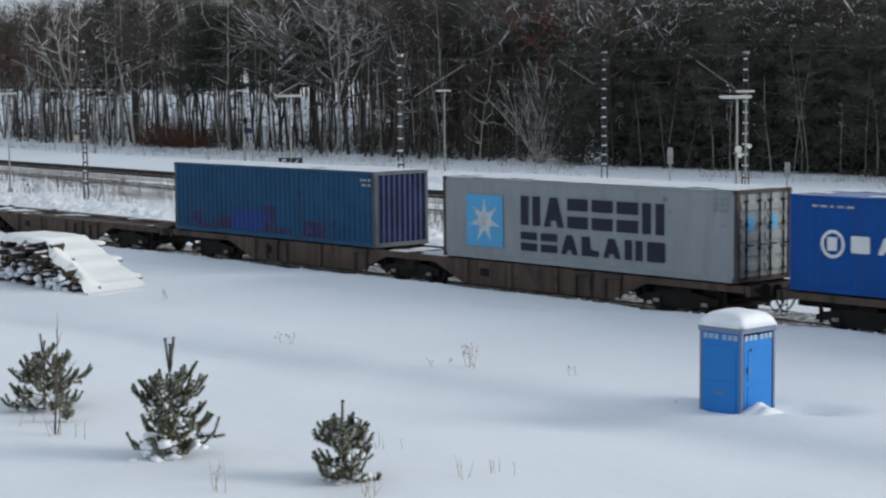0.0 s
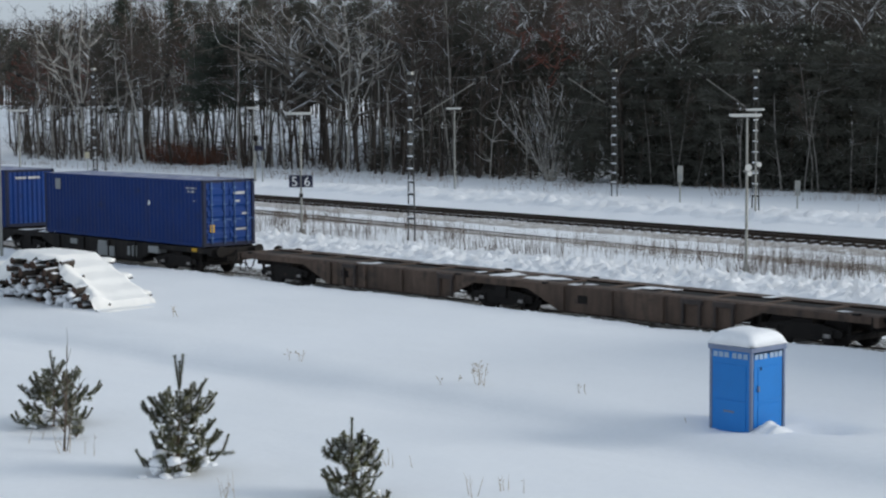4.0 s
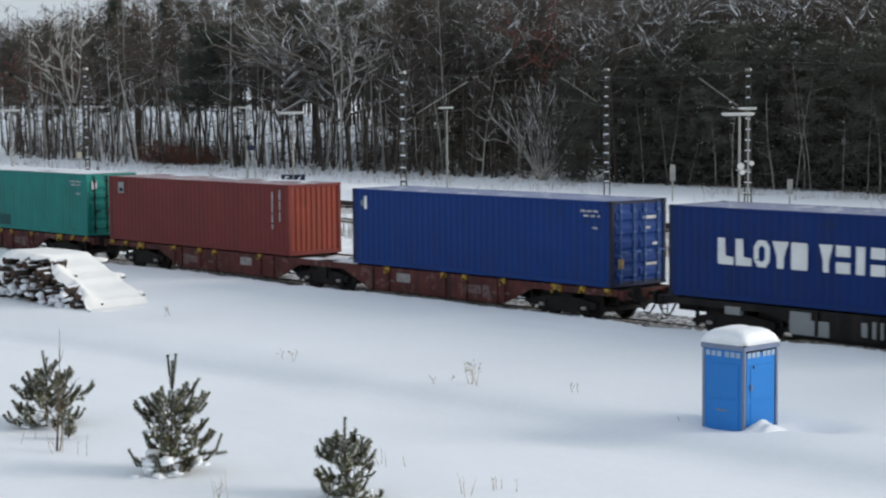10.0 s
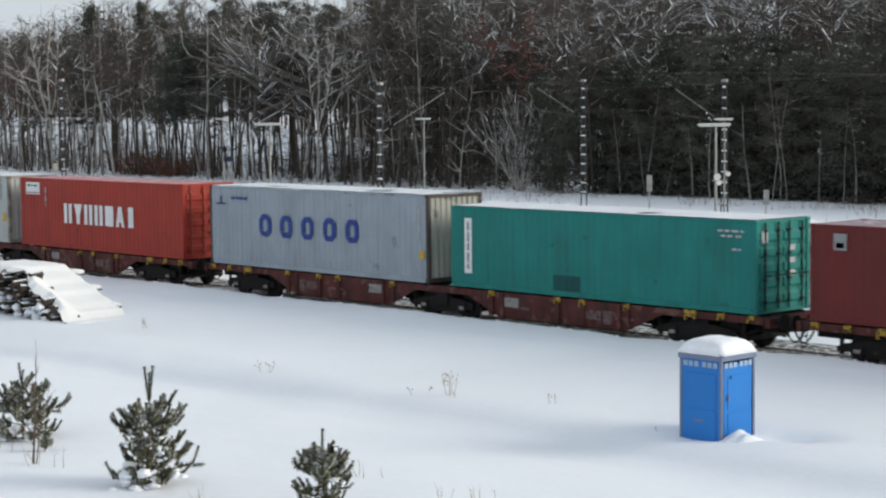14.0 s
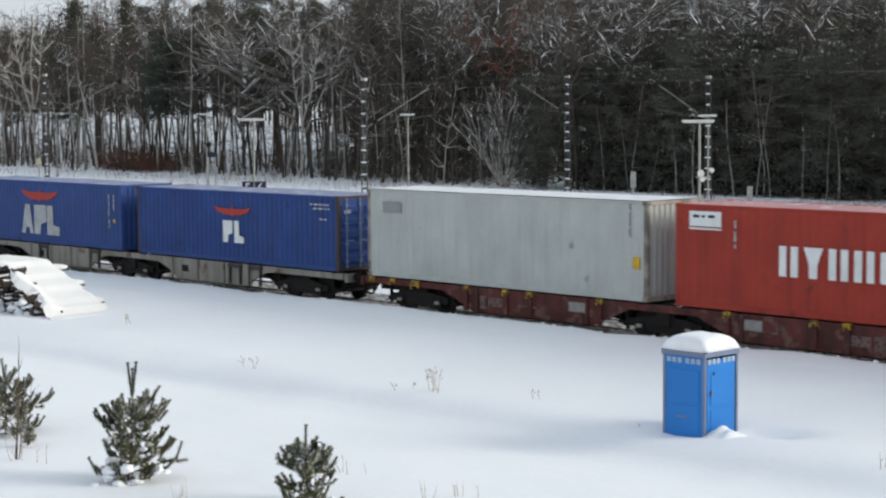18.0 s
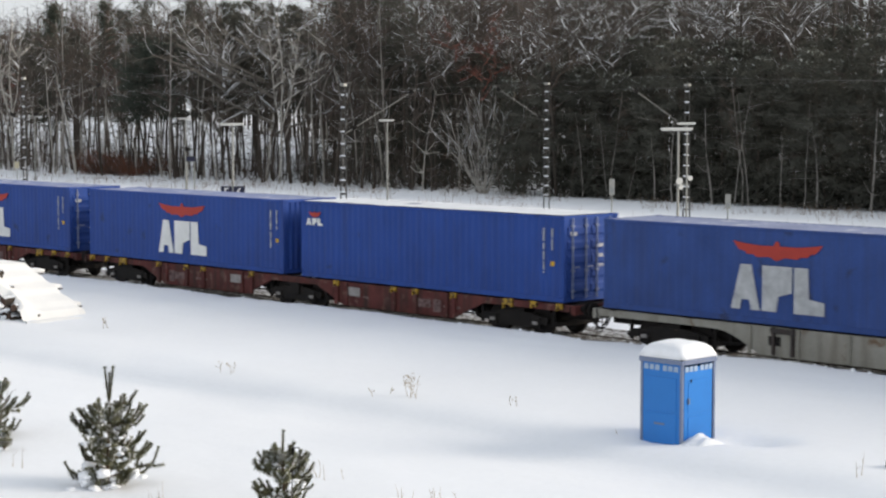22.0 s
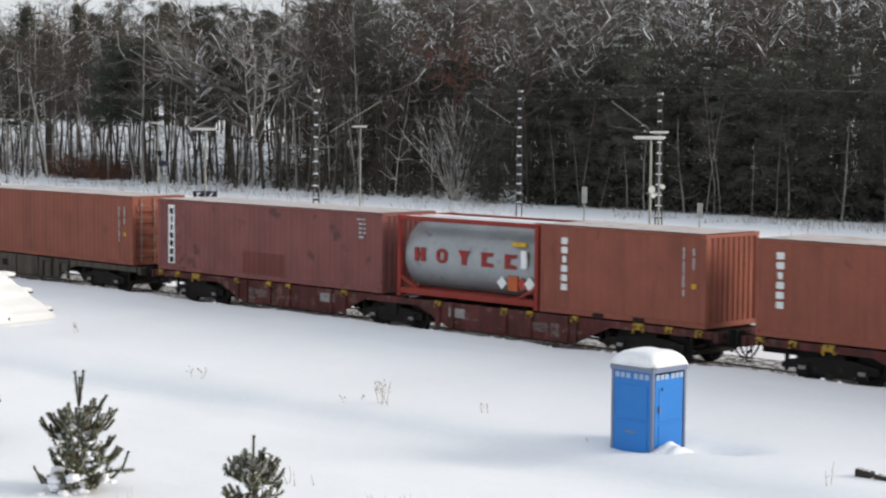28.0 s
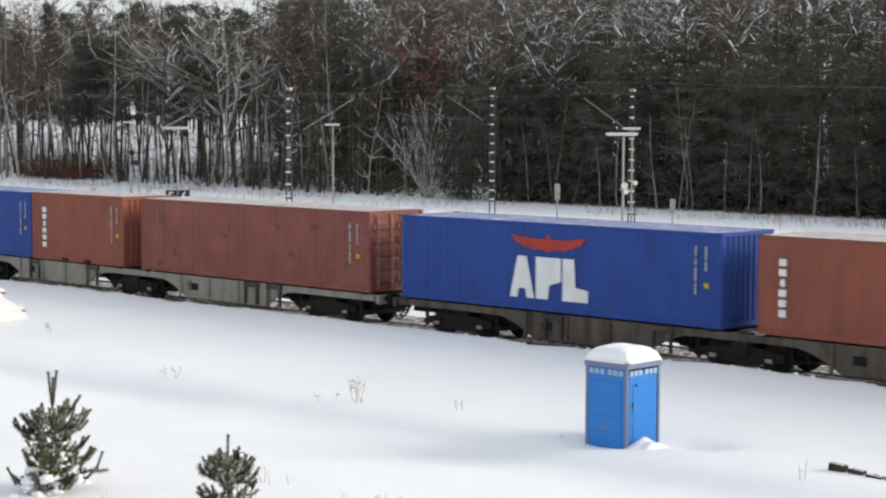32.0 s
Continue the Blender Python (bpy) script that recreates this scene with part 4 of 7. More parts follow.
def tank_container(right):
    c = thing("tank_container", "grey steel tank in a red container frame", "tank container", pose(right, NEAR_Y, DECK), "containers on the train")
    RIDERS.append((c, right, NEAR_Y, DECK))
    L, H = 6.058, 2.591
    for x in (-0.15, -L):
        for y in (0, W - 0.15):
            part("corner_post", boxes((x, x + 0.15, y, y + 0.15, 0.118, H - 0.118), soft=0.015), TANK_RED, c)
            for z in (0, H - 0.118):
                part("corner_casting", boxes((x - 0.015, x + 0.165, y - 0.004, y + 0.16, z, z + 0.118), soft=0.012), TANK_RED, c)
        for z in (0.02, H - 0.13):
            part("end_beam", boxes((x, x + 0.12, 0.15, W - 0.15, z, z + 0.12)), TANK_RED, c)
    for y in (0.0, W - 0.1):
        part("top_rail", boxes((-L + 0.15, -0.15, y, y + 0.1, H - 0.16, H - 0.02), soft=0.012), TANK_RED, c)
        part("bottom_rail", boxes((-L + 0.15, -0.15, y, y + 0.12, 0.1, 0.29), soft=0.012), TANK_RED, c)
        for x0, x1 in ((-L + 0.14, -L + 0.95), (-0.14, -0.95)):
            bm = bmesh.new()
            rod(bm, (x0, y + 0.06, 0.62), (x1, y + 0.06, 0.24), 0.055, n=6)
            part("brace", bm, TANK_RED, c)
    # barrel with dished ends
    v, f = [], []
    prof = [(-L + 0.05, 0.0), (-L + 0.06, 0.5), (-L + 0.1, 0.86), (-L + 0.2, 1.06), (-L + 0.36, 1.14), (-4.0, 1.15), (-3.98, 1.14), (-2.05, 1.15), (-2.03, 1.14), (-0.36, 1.14), (-0.2, 1.06), (-0.1, 0.86), (-0.06, 0.5), (-0.05, 0.0)]
    n = 40
    for x, r in prof:
        for k in range(n):
            a = 2 * math.pi * k / n
            v.append((x, W / 2 + r * math.cos(a), 1.32 + r * math.sin(a)))
    for i in range(len(prof) - 1):
        for k in range(n):
            f.append((i * n + k, (i + 1) * n + k, (i + 1) * n + (k + 1) % n, i * n + (k + 1) % n))
    part("barrel", mesh_of("barrel", v, f, TANK_STEEL, True), TANK_STEEL, c, "stained grey steel barrel")
    part("walkway", boxes((-L + 0.2, -0.2, W / 2 - 0.35, W / 2 + 0.35, H - 0.07, H - 0.03), (-L + 0.2, -0.2, 0.1, 0.5, H - 0.07, H - 0.03)), ROOF_SNOW, c, "walkway covered with snow")
    part("saddle", boxes((-L + 0.3, -0.3, 0.35, W - 0.35, 0.04, 0.3)), TANK_RED, c, "red saddle frame under the barrel")

    def on_barrel(z):
        return W / 2 - math.sqrt(1.165 ** 2 - (z - 1.32) ** 2) - 0.02
    rnd = random.Random(5)
    for i in range(5):
        x = -5.3 + 0.98 * i
        for bm in block_word(x, x + 0.5, 1.16, 1.6, "hovee"[i], on_barrel(1.38), 0.95):
            part("letter_block", bm, TANK_MARK, c, "dark red block lettering")
    for x, z, s, m_, lab in ((-1.55, 0.72, 0.2, WHITE, "white hazard diamond"), (-0.72, 0.72, 0.2, RED_MARK, "red hazard diamond"), (-0.4, 0.75, 0.22, WHITE, "white hazard diamond")):
        bm = bmesh.new()
        prism_y(bm, [(x - s, z), (x, z - s), (x + s, z), (x, z + s)], on_barrel(z) - 0.1, on_barrel(z) - 0.05)
        part("placard", bm, m_, c, lab)
    for a, m_, lab in (((-1.28, -0.9, 0.5, 0.95), ORANGE, "orange hazard plate"), ((-0.62, -0.4, 1.22, 1.75), WHITE, "white notice plate"), ((-0.62, -0.4, 1.5, 1.74), YELLOW, "yellow notice"), ((-1.1, -0.55, 1.85, 1.98), YELLOW, "yellow notice strip")):
        part("placard", boxes((a[0], a[1], on_barrel((a[2] + a[3]) / 2) - 0.11 - 0.01 * (m_ is YELLOW), on_barrel((a[2] + a[3]) / 2) - 0.05, a[2], a[3])), m_, c, lab)
    return c


tank_container(-292.36)

# wagon paints
WAG_BROWN = paint("wagon_brown_paint", (0.105, 0.074, 0.057), 0.58, 0.3, 0.7, 0.85)
WAG_RED = material("wagon_red_paint", (0.105, 0.033, 0.03), 0.75, 0, 0.35, 1.6, 12.0, 0.004, (0.16, 0.085, 0.075), 0.57, gloss=0.15, grime=0.85)
WAG_GREY = material("wagon_grey_paint", (0.27, 0.26, 0.225), 0.7, 0, 0.2, 0.9, 14.0, 0.004, (0.15, 0.1, 0.065), 0.62, gloss=0.18, grime=0.5, grime_color=(0.1, 0.075, 0.055))
WAG_DARK = paint("wagon_grey_brown_paint", (0.1, 0.085, 0.07), 0.6, 0.3, 0.7, 0.85)
WAG_BLACK = paint("wagon_black_paint", (0.012, 0.011, 0.011), 0.6, 0.3, 0.7, 0.85)
WHEELSETS = []
WORN_PLATE = material("worn_data_plate", (0.15, 0.1, 0.095), 0.7, 0, 0.35, 6.0, 40.0, 0, (0.07, 0.03, 0.028), 0.52)
PALE_PLATE = material("pale_data_plate", (0.28, 0.265, 0.255), 0.7, 0, 0.25, 5.0, 30.0, 0, (0.12, 0.07, 0.06), 0.6)
BRACKET_YELLOW = material("grimy_yellow_paint", (0.38, 0.23, 0.025), 0.6, 0, 0.35, 6.0, 30.0, 0.002, (0.07, 0.045, 0.025), 0.5)

_bm = bmesh.new()
for _y in (-0.72, 0.72):
    rod(_bm, (0, _y - 0.065, 0), (0, _y + 0.065, 0), 0.46, n=24)
    rod(_bm, (0, _y - 0.085, 0), (0, _y + 0.085, 0), 0.16, n=12)
rod(_bm, (0, -1.0, 0), (0, 1.0, 0), 0.08, n=10)
WHEEL_MESH = bm_mesh("wheelset", _bm, WHEEL)
_bm = bmesh.new()
prism_y(_bm, [(-1.35, 0.62), (-1.35, 0.42), (-0.9, 0.4), (-0.55, 0.3), (0.55, 0.3), (0.9, 0.4), (1.35, 0.42), (1.35, 0.62), (0.6, 0.74), (-0.6, 0.74)], -0.06, 0.06)
for _x in (-0.9, 0.9):
    box(_bm, _x - 0.17, _x + 0.17, -0.1, 0.08, 0.3, 0.62)
    rod(_bm, (_x - 0.24, 0, 0.42), (_x - 0.24, 0, 0.62), 0.08, n=8)
    rod(_bm, (_x + 0.24, 0, 0.42), (_x + 0.24, 0, 0.62), 0.08, n=8)
BOGIE_SIDE = bm_mesh("side_frame", _bm, DARK)


def bogie(wagon, x):
    b = part("bogie", boxes((x - 0.35, x + 0.35, -1.05, 1.05, 0.6, 0.86), (x - 1.1, x + 1.1, -0.2, 0.2, 0.5, 0.62), soft=0.02), DARK, wagon, "black two-axle bogie")
    for y in (-1.02, 1.02):
        ob = part("side_frame", BOGIE_SIDE, None, b)
        ob.location = (x, y, 0)
    for dx in (-1.5, 1.5):
        part("brake_rigging", boxes((x + dx - 0.16, x + dx + 0.16, -0.95, 0.95, 0.38, 0.52), (x + dx - 0.05, x + dx + 0.05, -0.97, -0.9, 0.3, 0.86), (x + dx - 0.05, x + dx + 0.05, 0.9, 0.97, 0.3, 0.86)), DARK, b)
    for dx in (-0.9, 0.9):
        ob = part("wheelset", WHEEL_MESH, None, b)
        ob.location = (x + dx, 0, 0.46)
        WHEELSETS.append((ob, x + dx))
        part("axle_box_cover", boxes((x + dx - 0.11, x + dx + 0.1, -1.15, -1.115, 0.4, 0.5), soft=0.01), PALE_PLATE, b, "pale axle box cover")


def wagon(s_right, platforms, label, paint_mat, curved=False, yellow=False, empty=False, boxes_under=False):
    """An articulated container wagon. platforms: (right, left) ends of each load place along the train; bogies stand under the outer ends and under the joint."""
    o = s_right
    w = thing("container_wagon", label, "rail wagon", pose(o, TRACK_Y, 0), "wagons of the train")
    RIDERS.append((w, o, TRACK_Y, 0.0))
    rnd = random.Random(int(-o))
    pl = [(a - o, b - o) for a, b in platforms]
    ends = [pl[0][0] - 2.15]
    for k in range(len(pl) - 1):
        ends.append((pl[k][1] + pl[k + 1][0]) / 2)
    ends.append(pl[-1][1] + 2.35)
    for x in ends:
        bogie(w, x)
    lo, top, arch = (0.31 if not boxes_under else 0.4), 1.1, 0.9
    for k, (a, b) in enumerate(pl):
        r = ends[k] if k else a + 0.35
        q = ends[k + 1] if k < len(pl) - 1 else b - 0.35
        br, bl = ends[k] - 1.55, ends[k + 1] + 1.55         # clear of the bogies
        out = [(r, top), (q, top), (q, arch), (bl - 0.3, arch)]
        if curved:
            out += [(bl + 1.6 * s, arch - (arch - lo) * (1 - math.cos(math.pi / 2 * s))) for s in (0.15, 0.35, 0.55, 0.75, 0.9, 1.0)]
            out += [(br - 1.6 * s, arch - (arch - lo) * (1 - math.cos(math.pi / 2 * s))) for s in (1.0, 0.9, 0.75, 0.55, 0.35, 0.15)]
        else:
            out += [(bl + 1.1, lo), (br - 1.1, lo)]
        out += [(br + 0.3, arch), (r, arch)]
        for y in (-1.17, 1.05):
            bm = bmesh.new()
            prism_y(bm, out, y, y + 0.12)
            sill = part("side_sill", bm, paint_mat, w)
            if y < 0:
                # ribs, brackets and plates on the field side
                for x in np.linspace(bl + 1.3, br - 1.3, 2 if yellow else 4):
                    part("rib", boxes((x - 0.05, x + 0.05, y - 0.07, y, lo + 0.02, top - 0.02)), paint_mat, sill)
                if yellow:
                    # twistlock brackets, counted from the outer end of the wagon
                    e0, e1 = (a, b) if k == 0 else (b, a)
                    for u, big in ((0.015, 0), (0.1, 0), (0.19, 1), (0.385, 0), (0.53, 0), (0.615, 0), (0.85, 0)):
                        x, hw, z0 = e0 + (e1 - e0) * u, 0.2 if big else 0.12, 0.88 if big else 0.96
                        part("twistlock_bracket", boxes((x - hw, x + hw, y - 0.08, y, z0 + 0.06, 1.13), (x - hw, x - hw + 0.06, y - 0.1, y, z0 - 0.05, z0 + 0.07), (x + hw - 0.07, x + hw, y - 0.1, y, z0, z0 + 0.07), soft=0.012), BRACKET_YELLOW, sill, "yellow twistlock bracket")
                        if 0.3 < u < 0.9:
                            part("rib", boxes((x - 0.09, x + 0.09, y - 0.075, y, lo + 0.03, 0.95)), paint_mat, sill)
                    x = e0 + (e1 - e0) * 0.78
                    part("data_plate", boxes((x - 0.4, x + 0.3, y - 0.012, y, 0.66, 0.95)), PALE_PLATE, sill, "pale data panel")
                    x = e0 + (e1 - e0) * 0.45
                    part("data_frame", boxes((x - 0.17, x + 0.17, y - 0.012, y, 0.45, 0.85)), WORN_PLATE, sill, "worn data frame")
                    part("data_plate", boxes(((a + b) / 2 - 0.5, (a + b) / 2 + 0.35, y - 0.012, y, 0.55, 0.82)), WORN_PLATE, sill, "faded data panel")
                    for x in (bl + 1.7, (a + b) / 2 + 0.9):
                        for xx in (x, x + 0.42):
                            part("writing_bar", boxes((xx, xx + rnd.uniform(0.2, 0.36), y - 0.008, y, 0.62, 0.69)), WORN_PLATE, sill, "small worn writing")
                elif not boxes_under:
                    for x in ((a + b) / 2 + 0.2, br - 1.0):
                        part("bracket", boxes((x - 0.35, x - 0.27, y - 0.1, y, lo + 0.05, top), (x + 0.27, x + 0.35, y - 0.1, y, lo + 0.05, top), (x - 0.4, x + 0.4, y - 0.09, y, top - 0.16, top - 0.02), soft=0.01), POST_RUST, sill, "rusty stanchion bracket")
                    part("data_plate", boxes((bl + 1.9, bl + 2.3, y - 0.012, y, 0.6, 0.85)), DARK, sill)
        # brake gear that hangs between the sills and the bogies
        for x in (bl + 0.35, br - 0.35):
            bm = bmesh.new()
            rod(bm, (x - 0.45, -0.55, 0.66), (x + 0.45, -0.55, 0.66), 0.17, n=12)
            part("air_tank", bm, DARK, w)
            part("hanger", boxes((x - 0.06, x + 0.06, -0.8, 0.8, 0.4, 0.92)), DARK, w)
        bm = bmesh.new()
        rod(bm, (bl - 1.2, -0.85, 0.5), (br + 1.2, -0.85, 0.5), 0.03, n=6)
        part("brake_rod", bm, DARK, w)
        # cross beams and centre spine
        part("centre_sill", boxes((q, r, -0.35, 0.35, 0.62, 1.08)), DARK, w)
        for x in np.linspace(q + 0.15, r - 0.15, 8):
            part("cross_beam", boxes((x - 0.1, x + 0.1, -1.06, 1.06, 0.92, 1.11)), paint_mat if empty else DARK, w)
        for x in (a - 0.3, b + 0.3):
            for y in (-1.13, 1.13):
                part("container_lock", boxes((x - 0.1, x + 0.1, y - 0.08, y + 0.08, 1.09, 1.15), soft=0.01), DARK, w)
        if empty:
            part("deck_plate", boxes((q, r, -1.05, -0.55, 1.085, 1.115), (q, r, 0.55, 1.05, 1.085, 1.115)), paint_mat, w)
            v = [(q + (r - q) * i / 40, -1.0 + 2.0 * j / 6, 1.118 + 0.03 * max(0, fbm(q + (r - q) * i / 40 + o, j * 0.6, 0.8, 4) - 0.1)) for j in range(7) for i in range(41)]
            keep = [p[2] > 1.1185 for p in v]
            f = [(j * 41 + i, j * 41 + i + 1, j * 41 + 42 + i, j * 41 + 41 + i) for j in range(6) for i in range(40)]
            f = [u for u in f if all(keep[m] for m in u)]
            if f:
                part("snow_layer", mesh_of("snow_layer", v, f, ROOF_SNOW, True), ROOF_SNOW, w, "scattered snow on the deck")["kind"] = "stuff"
        if boxes_under:
            for x, ww, z0, z1, y0 in ((-3.3, 0.75, 0.72, 1.0, -1.19), (-4.9, 0.35, 0.5, 0.95, -1.2), (-5.4, 0.18, 0.52, 0.9, -1.21), (-6.6, 1.3, 0.4, 0.82, -1.22), (-7.2, 0.7, 0.5, 1.02, -1.2), (-9.6, 0.55, 0.75, 0.98, -1.2)):
                part("equipment_box", boxes((a + x - ww, a + x, y0, y0 + 0.5, z0, z1), soft=0.015), GREY_MARK, w, "light grey equipment box")
            part("brake_gear", boxes((b + 4.3, a - 4.6, -1.1, -0.55, 0.3, 0.7), (b + 4.5, a - 5, 0.5, 0.9, 0.3, 0.75)), DARK, w)
            part("warning_plate", boxes((a - 0.9, a - 0.55, -1.2, -1.17, 0.95, 1.08)), YELLOW, w, "yellow plate")
    # joints, buffers and couplings
    for k in range(1, len(ends) - 1):
        x, hw = ends[k], max(0.5, (pl[k - 1][1] - pl[k][0]) / 2 - 0.1)
        part("joint_plate", boxes((x - hw, x + hw, -0.8, 0.8, 1.0, 1.06), (x - 0.25, x + 0.25, -1.15, -0.8, 0.5, 1.0), soft=0.01), DARK, w)
        v = [(x - hw + 2 * hw * i / 12, -0.95 + 1.9 * j / 8, 1.064 + 0.1 * max(0, 0.35 + fbm(i + o, j, 0.35, 2)) * math.sin(math.pi * i / 12) ** 0.5 * math.sin(math.pi * j / 8) ** 0.5) for j in range(9) for i in range(13)]
        f = [(j * 13 + i, j * 13 + i + 1, j * 13 + 14 + i, j * 13 + 13 + i) for j in range(8) for i in range(12)]
        part("snow_layer", mesh_of("snow_layer", v, f, ROOF_SNOW, True), ROOF_SNOW, w, "snow lying on the joint")
    for x, sg in ((pl[0][0] - 0.35 + 0.7, 1), (pl[-1][1] - 0.35, -1)):
        part("head_beam", boxes((x - 0.08, x + 0.08, -1.2, 1.2, 0.82, 1.1), soft=0.01), paint_mat if not boxes_under else DARK, w)
        for y in (-0.88, 0.88):
            bm = bmesh.new()
            rod(bm, (x, y, 1.0), (x + sg * 0.32, y, 1.0), 0.09, n=10)
            rod(bm, (x + sg * 0.3, y, 1.0), (x + sg * 0.36, y, 1.0), 0.22, n=16)
            part("buffer", bm, DARK, w)
        hv, hf = [], []
        tube(hv, hf, [Vector((x + sg * 0.75 * i / 8, -0.45, 0.86 - 0.45 * math.sin(math.pi * i / 8))) for i in range(9)], [0.03] * 9, 6)
        part("brake_hose", mesh_of("brake_hose", hv, hf, DARK, True), None, w)
        bm = bmesh.new()
        rod(bm, (x, 0, 0.98), (x + sg * 0.45, 0, 0.95), 0.06, n=6)
        part("coupling_hook", bm, DARK, w)
        bm = bmesh.new()
        for dy in (-1.22, -0.98):
            rod(bm, (x - sg * 0.1, dy, 0.4), (x - sg * 0.1, dy, 1.1), 0.018, n=5)
        for z in (0.42, 0.7):
            rod(bm, (x - sg * 0.1, -1.22, z), (x - sg * 0.1, -0.98, z), 0.018, n=5)
        part("shunter_step", bm, DARK, w)
    return w


def load(right, length=12.192):
    return (right, right - length)


wagon(-2.24, [load(-2.24), load(-17.73)], "dark brown container wagon with black bogies", WAG_BROWN)
wagon(-31.7, [load(-31.7), load(-47.36)], "grey-brown container wagon with deep side sills", WAG_BROWN)
wagon(-60.97, [load(-60.97), load(-76.57)], "empty grey-brown container wagon with snow on it", WAG_BROWN, empty=True)
wagon(-91.4, [load(-91.4), load(-107.02)], "black container wagon with light equipment boxes", WAG_BLACK, boxes_under=True)
wagon(-121.42, [load(-121.42), load(-137.27)], "dark red container wagon with yellow brackets", WAG_RED, yellow=True)
wagon(-151.21, [load(-151.21), load(-164.48)], "dark red container wagon with yellow brackets", WAG_RED, yellow=True)
wagon(-178.45, [load(-178.45), load(-191.68)], "dark red container wagon with yellow brackets", WAG_RED, yellow=True)
wagon(-205.42, [load(-205.42), load(-218.73)], "light grey container wagon with arched side sills", WAG_GREY, curved=True)
wagon(-232.47, [load(-232.47), load(-245.66)], "dark red container wagon with yellow brackets", WAG_RED, yellow=True)
wagon(-259.3, [load(-259.3), load(-272.36)], "dark red container wagon with yellow brackets", WAG_RED, yellow=True)
wagon(-286.2, [load(-286.2), load(-299.13)], "dark red container wagon with yellow brackets", WAG_RED, yellow=True)
wagon(-312.92, [load(-312.92), load(-326.28)], "dull grey-brown container wagon with arched side sills", WAG_DARK, curved=True)
wagon(-339.97, [load(-339.97), load(-353.28)], "light grey container wagon with arched side sills", WAG_GREY, curved=True)


# ---- masts, lamps and signs ----
STRUT = material("dull_strut_steel", (0.13, 0.13, 0.125), 0.7, 0.2, 0.2, 2.0, 20.0, 0.002)
def lattice_mast(x, y, height, arm=0.0, label="grey steel lattice mast with a slanted bracket", plain=False):
    """A slim two-legged catenary mast; arm: reach of its bracket across the tracks."""
    z0 = ground_z(x, y) - 0.15
    height = height - 0.1 - z0
    m = thing("catenary_mast", label, "mast", pose(x, y, z0), "masts of the overhead line")
    for s in (-1, 1):
        bm = bmesh.new()
        rod(bm, (s * (0.17 if plain else 0.25), 0, 0), (s * 0.13, 0, height), 0.075 if plain else 0.055, 0.06 if plain else 0.04, n=4)
        part("leg", bm, POST_GREY if plain else MAST_STEEL, m)
    z, k = 1.2, 0
    while z < height - 0.2:
        if plain:
            part("batten", boxes((-0.13, 0.13, -0.03, 0.03, z, z + 0.08)), POST_GREY, m)
            z += 1.4
            continue
        w = 0.27 - 0.14 * z / height
        bt = part("batten", boxes((-w, w, -0.045, 0.045, z, z + 0.1)), MAST_STEEL, m)
        part("snow_cap", boxes((-w, w, -0.06, 0.05, z + 0.1, z + 0.17), soft=0.02), SNOW_LUMPY, bt, "snow on the batten")
        z += 0.6
        k += 1
    part("cap", boxes((-0.17, 0.17, -0.08, 0.08, height - 0.02, height + 0.12)), POST_GREY, m)
    for a in ([arm] if not isinstance(arm, tuple) else arm):
        if a:
            sg = 1 if a > 0 else -1
            bm = bmesh.new()
            rod(bm, (0, 0, height - 2.4), (0, a, height - 0.15), 0.03, n=6)
            part("bracket_strut", bm, STRUT, m)
            bm = bmesh.new()
            rod(bm, (0, 0, height - 0.2), (0, a, height - 0.1), 0.009, n=5)
            part("stay_wire", bm, MAST_STEEL, m)
            bm = bmesh.new()
            rod(bm, (0, sg * 0.5, height - 2.2), (0, a * 0.95, height - 1.75), 0.014, n=5)
            part("registration_arm", bm, MAST_STEEL, m)
            for f_ in (0.12, 0.9):
                bm = bmesh.new()
                for q in range(4):
                    c = Vector((0, a * (f_ + 0.015 * q), height - 2.4 + 2.25 * (f_ + 0.015 * q)))
                    rod(bm, c, c + Vector((0, 0.03 * sg, 0.02)), 0.1, n=8)
                part("insulator", bm, DARK, m)
    return m


lattice_mast(-94.35, 56.4, 8.7, (-5.3, 5.6), "grey lattice mast with brackets on both sides")
lattice_mast(-68.1, 58.6, 8.1, 4.9)
lattice_mast(-79.1, 85.2, 8.5, -4.8)
lattice_mast(-64.72, 81.4, 8.25, -4.9)
lattice_mast(-69.75, 36.95, 13.2, 0.0, "tall plain grey twin-legged mast beside the near track", True)


